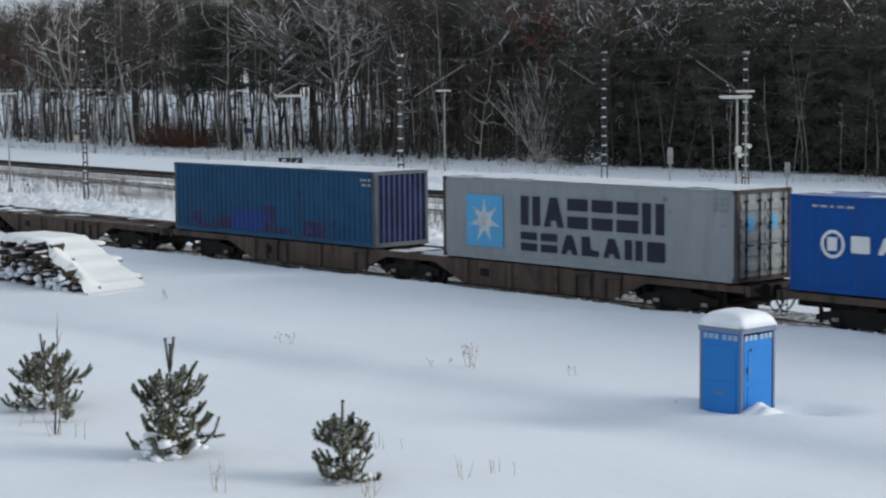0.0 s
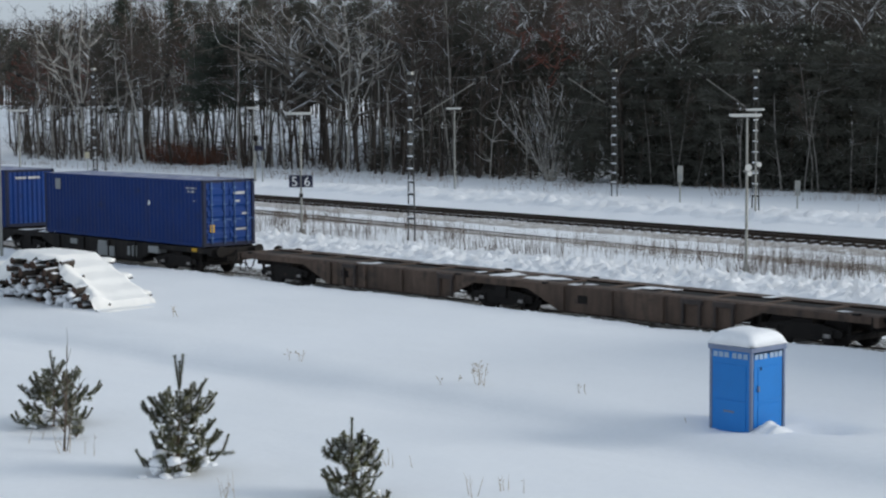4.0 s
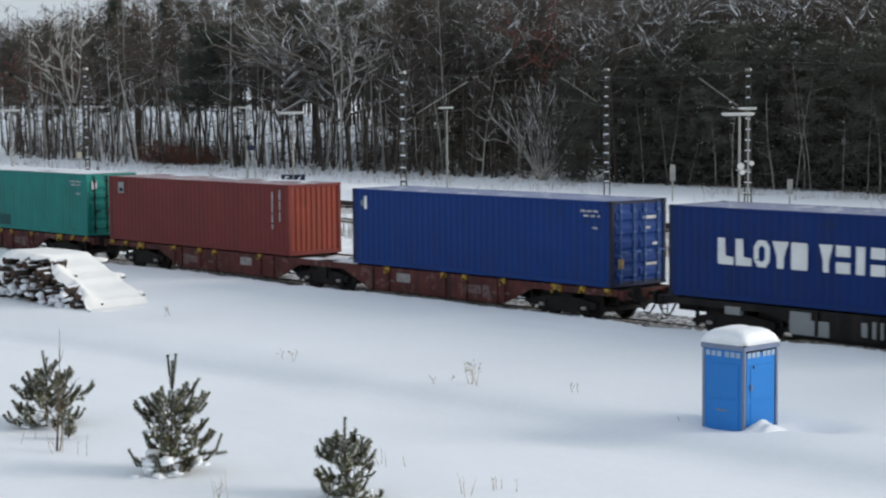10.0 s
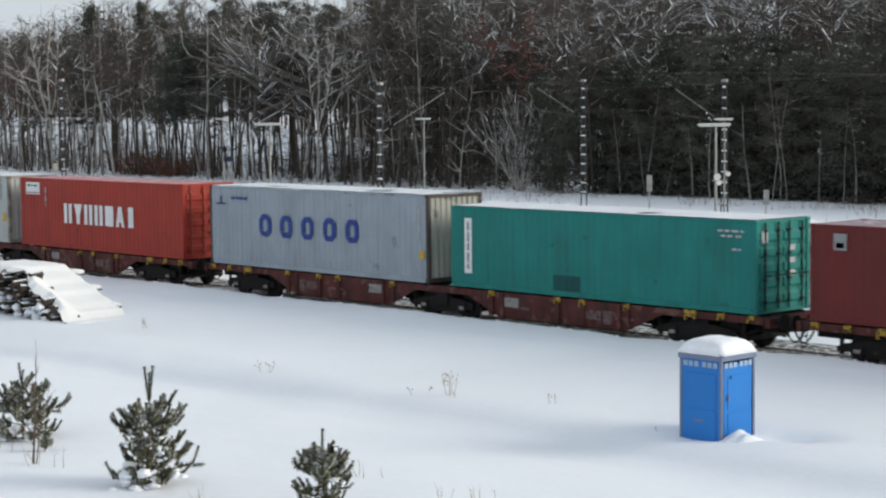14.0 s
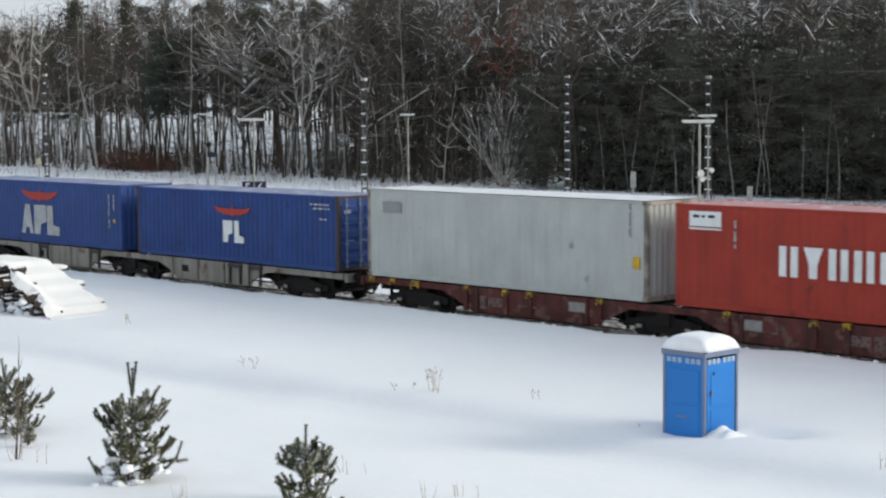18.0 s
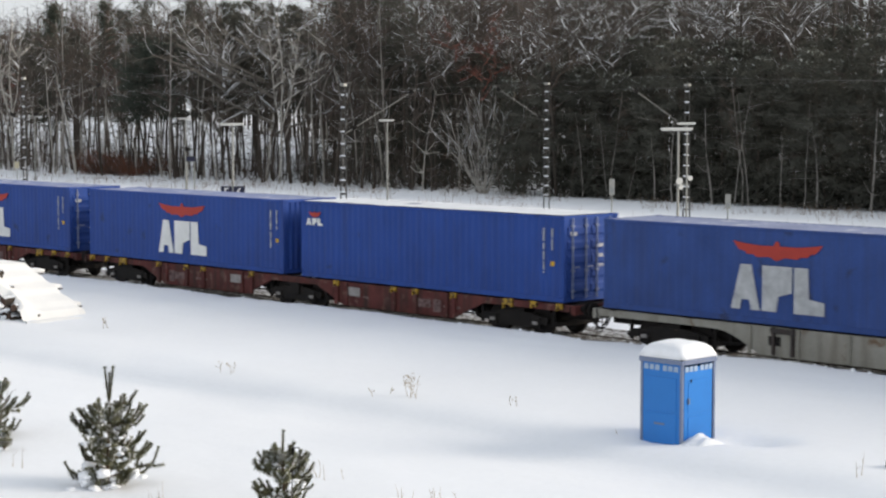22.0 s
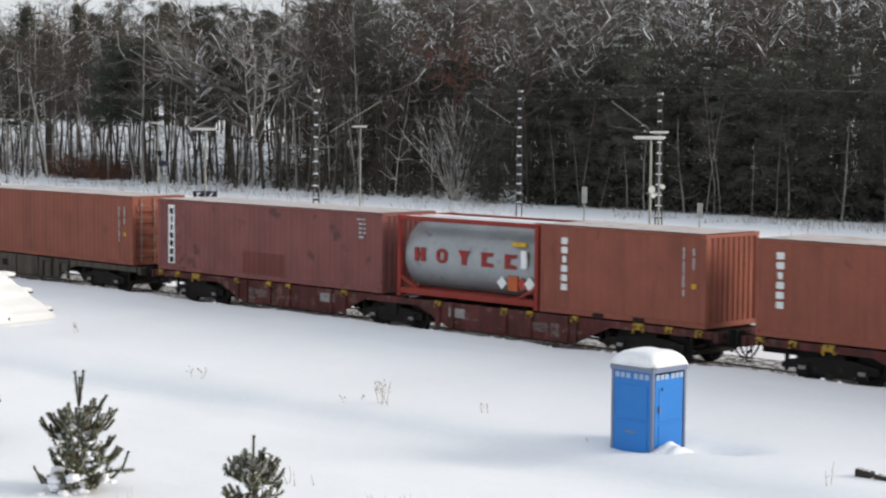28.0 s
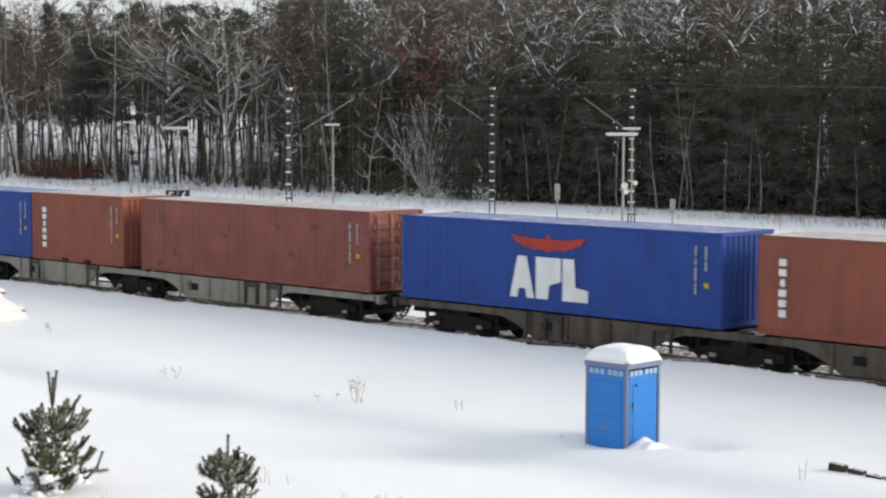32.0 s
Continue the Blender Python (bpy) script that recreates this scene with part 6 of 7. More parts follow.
for mt, cnt, lab in ((BARK, 220, "thin dark leafless tree in the open forest"), (PALE_LIMB, 70, "thin pale-barked tree in the open forest")):
    kinds = [thin_tree_meshes(300 + k, mt) for k in range(9)]
    for k in range(cnt):
        y = frnd.uniform(109.5, 124)
        x = frnd.uniform(-1.85 * y, -1.02 * y)
        tree(x, y, "thin_tree", kinds[k % 9], frnd.uniform(0.5, 1.45), frnd.uniform(0, 6.28), lab, "tree")

pale = [thin_tree_meshes(320 + k, BIRCH) for k in range(4)]
for k, x in enumerate((-90.8, -89.2, -85.4, -81.8, -79.0, -76.0, -71.2, -62.0)):
    tree(x, 110.3 + 0.15 * (k % 3), "thin_tree", pale[k % 4], 0.55 + 0.1 * (k % 4), 2.1 * k, "thin pale-barked tree before the dark pines", "tree")

# snowy brushwood between the stems
sv, sf = [], []
for k in range(210):
    y = frnd.uniform(110, 122)
    x = frnd.uniform(-1.85 * y, -1.0 * y)
    p = Vector((x, y, ground_z(x, y) - 0.1))
    for q in range(frnd.randint(2, 4)):
        pts, rd = limb(frnd, p, Vector((frnd.gauss(0, 0.5), frnd.gauss(0, 0.5), 1)).normalized(), frnd.uniform(1.5, 5.0), 0.035, 0.16, 0.02, 5)
        tube(sv, sf, pts, rd, 4)
        for h in range(5):
            g, gr = limb(frnd, pts[frnd.randint(1, 4)], Vector((frnd.gauss(0, 1), frnd.gauss(0, 1), 0.4)).normalized(), frnd.uniform(0.5, 1.7), 0.022, 0.2, 0.02, 3)
            tube(sv, sf, g, gr, 3)
tagged(new("brushwood", mesh_of("brushwood", sv, sf, TWIG)), "snowy brushwood between the forest stems", "shrubs", "", "stuff")

# the woods behind, joined
fv, ff, nv, nf = [], [], [], []
for k in range(620):
    y = frnd.uniform(130, 200) if frnd.random() < 0.5 else frnd.uniform(148, 215)
    x = frnd.uniform(-1.95 * y, -0.45 * y)
    left = x < -1.2 * y
    if left and (frnd.random() < 0.5 or y < 150):
        continue
    H = frnd.uniform(11, 15) if left else frnd.uniform(19, 25)
    z = ground_z(x, y)
    p = Vector((x, y, z))
    tube(fv, ff, [p, p + Vector((frnd.gauss(0, 0.3), frnd.gauss(0, 0.3), H))], [0.17, 0.04], 4)
    for q in range(12 if left else 22):
        u = frnd.uniform(0.4, 1.0) if left else frnd.uniform(0.12, 1.0)
        clump(nv, nf, p + Vector((frnd.gauss(0, 1.1), frnd.gauss(0, 1.1), u * H)), frnd.uniform(0.9, 1.6), 5, frnd, 0.8)
# fine bare crowns far back among the trunks
wv, wf = [], []
for k in range(800):
    y = frnd.uniform(135, 240)
    x = frnd.uniform(-2.0 * y, -0.9 * y) if frnd.random() < 0.62 else frnd.uniform(-1.0 * y, -0.45 * y)
    if x < -1.12 * y and y < 150:
        continue
    H = frnd.uniform(14, 19) * (1.0 if x < -y else 1.22) * (1 + 0.0012 * (y - 135)) * (0.95 if x < -1.62 * y else 1.0)
    p = Vector((x, y, ground_z(x, y)))
    tube(wv, wf, [p, p + Vector((frnd.gauss(0, 0.5), frnd.gauss(0, 0.5), H))], [0.14, 0.03], 4)
    for q in range(80):
        u = frnd.uniform(0.25, 1.0)
        o = p + Vector((frnd.gauss(0, 0.6), frnd.gauss(0, 0.6), u * H))
        d = Vector((frnd.gauss(0, 1), frnd.gauss(0, 1), frnd.gauss(0.5, 0.5))).normalized()
        L = frnd.uniform(1.2, 3.6)
        sd = d.cross(Vector((frnd.gauss(0, 1), frnd.gauss(0, 1), frnd.gauss(0, 1)))).normalized() * frnd.uniform(0.03, 0.06)
        i = len(wv)
        wv += [tuple(o - sd), tuple(o + sd), tuple(o + d * L)]
        wf.append((i, i + 1, i + 2))
woods = thing("far_woods", "dense dark woods behind the forest edge", "woods")
woods["kind"] = "stuff"
part("trunks", mesh_of("trunks", fv, ff, BARK), None, woods)
part("crowns", mesh_of("crowns", nv, nf, NEEDLE), None, woods)
part("bare_crowns", mesh_of("bare_crowns", wv, wf, FAR_TWIG), None, woods)

# young growth under the trees
bv, bf = [], []
for k in range(620):
    x = frnd.uniform(-174.5, -163)
    y = frnd.uniform(110, 117)
    h = (3.6 if x > -178 else 1.6) * max(0.0, 0.6 + 0.8 * fbm(x, y, 0.09, 2))
    clump(bv, bf, Vector((x, y, ground_z(x, y) + frnd.uniform(0.1, 1.0) * h)), 0.55, 5, frnd, 0.8)
tagged(new("brown_thicket", mesh_of("brown_thicket", bv, bf, BROWN_LEAF)), "low thicket with withered red-brown leaves", "shrubs", "", "stuff")
bv, bf = [], []
for k in range(1800):
    x = frnd.uniform(-150, -40)
    y = frnd.uniform(112, 146)
    h = frnd.uniform(0.5, 3.2)
    p = Vector((x, y, ground_z(x, y)))
    pts, rd = limb(frnd, p, Vector((frnd.gauss(0, 0.25), frnd.gauss(0, 0.25), 1)).normalized(), h, 0.022, 0.15, 0.05, 3)
    tube(bv, bf, pts, rd, 3)
    for q in range(3):
        g, gr = limb(frnd, pts[frnd.randint(1, 2)], Vector((frnd.gauss(0, 1), frnd.gauss(0, 1), 0.8)).normalized(), 0.4 * h, 0.012, 0.2, 0.05, 2)
        tube(bv, bf, g, gr, 3)
tagged(new("underwood", mesh_of("underwood", bv, bf, TWIG_BARE)), "tangle of thin bare saplings", "shrubs", "", "stuff")


bv, bf = [], []
for k in range(3400):
    y = frnd.uniform(110.5, 140)
    x = frnd.uniform(-1.22 * y, -0.4 * y)
    h = max(0.3, 2.6 + 2.8 * fbm(x, y, 0.07, 21))
    u = frnd.random() ** 1.3
    clump(bv, bf, Vector((x, y, ground_z(x, y) + 0.2 + u * h)), frnd.uniform(0.5, 1.0) * (1.1 - 0.5 * u), 5, frnd, 0.8)
for k in range(1700):
    y = frnd.uniform(110.4, 117.0)
    x = frnd.uniform(-104, -38)
    h = max(0.6, 2.3 + 1.6 * fbm(x, y, 0.12, 33)) * smooth_step(109.3, 111.5, y)
    u = frnd.random() ** 1.2
    clump(bv, bf, Vector((x, y, ground_z(x, y) + 0.1 + u * h)), frnd.uniform(0.6, 1.0) * (1.1 - 0.4 * u), 6, frnd, 0.8, 0.15)
tagged(new("young_spruce_thicket", mesh_of("young_spruce_thicket", bv, bf, NEEDLE)), "dark thicket of young evergreens under the trees", "shrubs", "", "stuff")


# ---- dry grass ----
REED = material("brown_dry_grass", (0.2, 0.13, 0.085), 0.95, 0, 0.4, 0.6, 6.0, 0)
def grass(name, count, place, hmin, hmax, r, mat, label):
    v, f = [], []
    for k in range(count):
        x, y = place()
        p = Vector((x, y, ground_z(x, y) - 0.05))
        h = frnd.uniform(hmin, hmax)
        pts, rd = limb(frnd, p, Vector((frnd.gauss(0, 0.13), frnd.gauss(0, 0.13), 1)).normalized(), h, r, 0.06, 0.0, 3)
        tube(v, f, pts, rd, 3)
        if frnd.random() < 0.5:
            g, gr = limb(frnd, pts[1], Vector((frnd.gauss(0, 0.35), frnd.gauss(0, 0.35), 1)).normalized(), 0.5 * h, r * 0.7, 0.15, -0.02, 2)
            tube(v, f, g, gr, 3)
    return tagged(new(name, mesh_of(name, v, f, mat)), label, "grass", "", "stuff")


def tuft_band():
    while True:
        x = frnd.uniform(-125, -35)
        y = frnd.uniform(54.5, mid_y(x) - 0.8)
        if fbm(x, y, 0.17, 12) > 0.16 or frnd.random() < 0.12:
            return x, y


grass("dry_grass", 5200, tuft_band, 0.25, 1.3, 0.009, TWIG_BARE, "thin dry grass and brambles between the tracks")
def edge_band():
    while True:
        x, y = frnd.uniform(-185, -45), frnd.choice((frnd.uniform(92, 107), frnd.uniform(103, 110)))
        if fbm(x, y, 0.13, 41) > 0.08:
            return x, y


grass("dry_grass", 1900, edge_band, 0.2, 0.8, 0.012, REED, "pale dry grass before the forest")


def weed(x, y, stems, height, label, heads=True):
    """A single dry plant that stands out of the snow."""
    w = thing("dry_weed", label, "weed", pose(x, y, ground_z(x, y) - 0.03), "dry weeds in the snow")
    for k in range(stems):
        v, f, ends = [], [], []
        pts, rd = limb(frnd, Vector((frnd.gauss(0, 0.12), frnd.gauss(0, 0.12), 0)), Vector((frnd.gauss(0, 0.28), frnd.gauss(0, 0.28), 1)).normalized(), height * frnd.uniform(0.6, 1.0), 0.008, 0.1, -0.01, 4)
        tube(v, f, pts, rd, 4)
        for q in range(3 if heads else 1):
            g, gr = limb(frnd, pts[frnd.randint(2, 3)], Vector((frnd.gauss(0, 0.7), frnd.gauss(0, 0.7), 1)).normalized(), 0.25 * height, 0.006, 0.1, 0, 2)
            tube(v, f, g, gr, 3)
            if heads:
                ends.append((g[-1], (g[-1] - g[-2]).normalized()))
        st = part("stem", mesh_of("stem", v, f, STRAW), None, w)
        for p, d in ends:
            hv, hf = [], []
            r = frnd.uniform(0.008, 0.013)
            tube(hv, hf, [p + 0.016 * q * d for q in range(5)], [0.3 * r, r, 1.1 * r, 0.8 * r, 0.2 * r], 6)
            part("seed_head", mesh_of("seed_head", hv, hf, STRAW), None, st)


weed(-31.3, 29.1, 6, 0.62, "cluster of tall dry weed stalks with seed heads")
weed(-32.1, 28.7, 2, 0.25, "small dry weed in the snow")
weed(-37.7, 28.3, 3, 0.45, "thin dry weed in the snow")
weed(-28.8, 29.8, 2, 0.25, "small dry weed in the snow")
for x, y, n, h in ((-26.4, 22.1, 3, 0.5), (-26.1, 22.5, 1, 0.35), (-23.6, 21.6, 3, 0.55), (-23.3, 22.3, 5, 0.38), (-25.7, 17.8, 5, 0.85), (-23.6, 19.4, 6, 0.5), (-24.8, 29.0, 1, 0.3), (-32.1, 18.3, 4, 0.75), (-31.6, 18.5, 2, 0.5), (-18.8, 28.9, 2, 0.5), (-33.6, 18.6, 2, 0.4)):
    weed(x, y, n, h, "thin dry grass stalks in the snow", False)
weed(-47.8, 31.2, 3, 0.4, "small dry weed beside the log pile")


# ---- the cabin ----
def cabin():
    x0, y0, s, h, b = -24.32, 29.1, 1.12, 2.05, -0.22
    c = thing("portable_toilet", "blue plastic portable toilet with a snow-capped roof", "portable toilet", pose(x0, y0, ground_z(x0 + 0.5, y0) + b))
    for a, q, sd in (((0.03, s - 0.03, 0.02, 0.05), 0, "side_wall"), ((0.03, s - 0.03, s - 0.05, s - 0.02), 0, "side_wall"), ((0.02, 0.05, 0.03, s - 0.03), 1, "side_wall")):
        bm = boxes((*a, 0.08, h - 0.12))
        if q == 0 and a[2] < 0.1:
            # raised panels of the field side
            box(bm, 0.16, s - 0.16, 0.008, 0.022, 0.95, h - 0.42)
            box(bm, 0.16, s - 0.16, 0.008, 0.022, 0.25, 0.88)
        part(sd, bm, CABIN_BLUE, c)
    d = part("door", boxes((s - 0.05, s - 0.018, 0.1, s - 0.1, 0.12, h - 0.2), (s - 0.02, s - 0.006, 0.22, s - 0.2, 0.9, h - 0.45), (s - 0.02, s - 0.006, 0.22, s - 0.2, 0.25, 0.82), soft=0.004), CABIN_BLUE, c, "blue plastic door")
    part("handle", boxes((s - 0.01, s + 0.03, 0.2, 0.235, 1.1, 1.22)), CABIN_TRIM, d, "dark door latch")
    part("sign", boxes((s - 0.012, s + 0.0, 0.28, 0.33, 1.54, 1.6)), DARK, d, "small dark sign")
    for x, y in ((0, 0), (s - 0.07, 0), (0, s - 0.07), (s - 0.07, s - 0.07)):
        part("corner_post", boxes((x, x + 0.07, y, y + 0.07, 0, h - 0.06), soft=0.012), CABIN_TRIM, c, "grey-blue corner post")
    part("roof_rim", boxes((-0.02, s + 0.02, -0.02, 0.05, h - 0.13, h - 0.03), (-0.02, s + 0.02, s - 0.05, s + 0.02, h - 0.13, h - 0.03), (-0.02, 0.05, 0.05, s - 0.05, h - 0.13, h - 0.03), (s - 0.05, s + 0.02, 0.05, s - 0.05, h - 0.13, h - 0.03), soft=0.008), CABIN_TRIM, c)
    for k in range(6):
        u = 0.11 + 0.145 * k + (0.06 if k > 2 else 0)
        part("vent", boxes((u, u + 0.11, 0.004, 0.018, h - 0.28, h - 0.17)), CABIN_VENT, c, "pale vent slot")
        part("vent", boxes((s - 0.016, s - 0.002, u, u + 0.11, h - 0.28, h - 0.17)), CABIN_VENT, c, "pale vent slot")
    part("badge", boxes((0.38, 0.66, 0.0, 0.01, 0.63, 0.67)), CABIN_TRIM, c, "small dark lettering bar")

    def dome(rise, over, z, name, mat, lab):
        v, f = [], []
        n = 14
        for j in range(n + 1):
            for i in range(n + 1):
                a, b2 = 2 * i / n - 1, 2 * j / n - 1
                k = (1 - abs(a) ** 4) * (1 - abs(b2) ** 4)
                v.append((s / 2 + a * (s / 2 + over), s / 2 + b2 * (s / 2 + over), z + rise * k ** 0.4 + (0.02 * fbm(i, j, 0.3, 3) if rise > 0.2 else 0) * k))
        f = [(j * (n + 1) + i, j * (n + 1) + i + 1, j * (n + 1) + n + 2 + i, j * (n + 1) + n + 1 + i) for j in range(n) for i in range(n)]
        f.append(tuple(range(n, -1, -1)) + tuple((j) * (n + 1) for j in range(1, n + 1)) + tuple(n * (n + 1) + i for i in range(1, n + 1)) + tuple(j * (n + 1) + n for j in range(n - 1, 0, -1)))
        part(name, mesh_of(name, v, f, mat, True), None, c, lab)
    dome(0.12, 0.02, h - 0.03, "roof", CABIN_TRIM, "")
    dome(0.31, 0.03, h - 0.02, "snow_cap", SNOW_LUMPY, "thick rounded cap of snow")
    return c


cabin()


def mound(name, x, y, rx, ry, h, label, seed, rough=0.3):
    v, f = [], []
    n = 26
    for j in range(n + 1):
        for i in range(n + 1):
            a, b = 2 * i / n - 1, 2 * j / n - 1
            k = max(0.0, 1 - a * a - b * b)
            px, py = x + a * rx, y + b * ry
            v.append((px, py, ground_z(px, py) - 0.03 + h * k ** 0.6 * (0.75 + rough * fbm(px, py, 2.2, seed))))
    f = [(j * (n + 1) + i, j * (n + 1) + i + 1, j * (n + 1) + n + 2 + i, j * (n + 1) + n + 1 + i) for j in range(n) for i in range(n)]
    return tagged(new(name, mesh_of(name, v, f, SNOW_LUMPY, True)), label, "snow", "", "structure")


mound("snow_heap", -22.95, 29.5, 0.46, 0.6, 0.16, "small heap of snow against the cabin door", 3, 0.9)

# ---- the log pile ----
lrnd = random.Random(9)
LOGS = []
for k in range(3):
    bm = bmesh.new()
    pts = [(0, 0.0, 0), (0.02, 0.8, 0.01), (0.0, 1.6, 0.0), (0.01, 2.35, 0.01)]
    for a, b in zip(pts, pts[1:]):
        rod(bm, a, b, 0.13 + 0.01 * k, 0.128 + 0.01 * k, n=10)
    LOGS.append(bm_mesh("log", bm, LOG_BARK))


def pile_top(x, tread=0.96):
    """Height of the stacked logs: terraces that climb away from the open side."""
    u = (-51.2 - x) / tread
    n = math.floor(u)
    step = n + 0.72 * (u - n) + 0.28 * smooth_step(0.3, 0.75, u - n)
    return max(0.05, min(1.42 - 0.7 * smooth_step(57.6, 58.4, -x), 0.1 + 0.34 * step if u > 0 else 0.05))


def pile_face(x):
    """Height of the face of log ends."""
    return min(1.5 - 0.75 * smooth_step(56.1, 56.5, -x), 0.33 + 0.5 * (-51.2 - x)) if x < -51.2 else 0.05


# creamier than the other snow: the warm sunlight is put into its colour
PILE_SNOW = material("soft_pile_snow", (0.92, 0.91, 0.885), 0.75, 0, 0.03, 1.0, 9.0, 0.03)
_bm = bmesh.new()
rod(_bm, (0, 0, 0), (0, -0.012, 0), 0.135, 0.125, n=10)
LOG_CUT = bm_mesh("cut_end", _bm, LOG_END)
row, z = 0, 0.18
while z < 1.45:
    x = -51.3 + (0.14 if row % 2 else 0)
    while x > -61:
        if z < pile_face(x) - 0.05 and lrnd.random() < 0.93:
            lg = tagged(new("log", lrnd.choice(LOGS)), "dark bark-covered log stacked in a snowy pile", "log", "logs in the pile")
            k = lrnd.uniform(0.5, 1.1)
            lg.matrix_world = pose(x + lrnd.gauss(0, 0.06), 30.28 + lrnd.gauss(0, 0.2), z + 0.02 + lrnd.gauss(0, 0.05), lrnd.gauss(0, 4), 0, lrnd.gauss(0, 9)) @ Matrix.Diagonal((k, 1 if z < pile_top(x + 0.25, 1.05) - 0.22 else 0.2, k, 1))
            part("cut_end", LOG_CUT, None, lg, "brown cut end")
        x -= lrnd.uniform(0.2, 0.28)
    z += 0.235
    row += 1
v, f = [], []
nxp, nyp = 110, 26
for j in range(nyp + 1):
    for i in range(nxp + 1):
        x, y = -50.3 - 10.9 * i / nxp, 30.42 + 2.53 * j / nyp
        wob = 0.14 * fbm(x, y, 0.7, 15) + 0.04 * fbm(x, y, 1.9, 19)
        near = 1 - smooth_step(0, 9, j)
        top = near * pile_face(x + wob) + (1 - near) * pile_top(x + wob)
        zz = top + (0.2 if top > 0.1 else 0.05) + 0.025 * fbm(x, y, 0.9, 5)
        if j == 0:
            zz = top - 0.02 + 0.26 * fbm(x, y, 1.5, 4)
        if j == 1:
            zz -= 0.06
        if j == nyp:
            zz = 0.1
        if j == nyp - 1:
            zz = top - 0.05
        if i == 0:
            zz = 0.0
        v.append((x, y + (0.3 * fbm(x, 0.5 * y, 1.2, 8) * max(0.0, 1 - j / 8) - 0.05 if j else 0.3 * fbm(x, 0.5 * y, 1.2, 8) - 0.12), zz))
f = [(j * (nxp + 1) + i + 1, j * (nxp + 1) + i, j * (nxp + 1) + nxp + 1 + i, j * (nxp + 1) + nxp + 2 + i) for j in range(nyp) for i in range(nxp)]
tagged(new("snow_cover", mesh_of("snow_cover", v, f, PILE_SNOW, True)), "thick snow lying on the log pile", "snow", "", "structure")
# tongues of snow on slabs that stick out of the slope
for x, y, z, r in ((-54.9, 33.1, 1.3, 0.5), (-53.8, 33.14, 0.84, 0.4), (-52.55, 33.1, 0.34, 0.42)):
    v, f = [], []
    for j in range(7):
        for q in range(14):
            e, a = math.pi * (j / 6 - 0.5), math.pi * q / 7
            n = 1 + 0.25 * fbm(q + x, j, 0.5, 61)
            v.append((x + n * r * math.cos(e) * math.cos(a), y + n * 0.3 * math.cos(e) * math.sin(a), z + (0.11 if e > 0 else 0.05) * math.sin(e)))
    f = [(j * 14 + q, j * 14 + (q + 1) % 14, j * 14 + 14 + (q + 1) % 14, j * 14 + 14 + q) for j in range(6) for q in range(14)]
    tg = thing("snowy_slab", "short bark-covered slab under a pad of snow", "wood slab")
    part("snow_pad", mesh_of("snow_pad", v, f, PILE_SNOW, True), None, tg)
    part("slab", boxes((x + 0.05, x + 0.85 * r, y - 0.12, y + 0.2, z - 0.1, z - 0.045), soft=0.01), LOG_BARK, tg)
sv, sf = [], []
for k in range(75):
    x = lrnd.uniform(-60.5, -51.6)
    zz = lrnd.uniform(0.08, max(0.12, min(0.8, pile_face(x) - 0.1)))
    w, hh = lrnd.uniform(0.05, 0.17), lrnd.uniform(0.05, 0.13)
    b, y = len(sv), 30.14 + lrnd.gauss(0, 0.09)
    for j in range(5):
        for q in range(8):
            a, e = 2 * math.pi * q / 8, math.pi * (j / 4 - 0.5)
            n = 1 + 0.8 * noise.noise(Vector((q * 0.9 + k, j * 1.1, k * 0.37)))
            sv.append((x + n * w * math.cos(e) * math.cos(a), y + n * 0.15 * math.cos(e) * math.sin(a), zz + n * hh * math.sin(e)))
    sf += [(b + 8 * j + q, b + 8 * j + (q + 1) % 8, b + 8 * j + 8 + (q + 1) % 8, b + 8 * j + 8 + q) for j in range(4) for q in range(8)]
tagged(new("snow_clumps", mesh_of("snow_clumps", sv, sf, SNOW_LUMPY, True)), "clumps of snow caught between the log ends", "snow", "", "stuff")


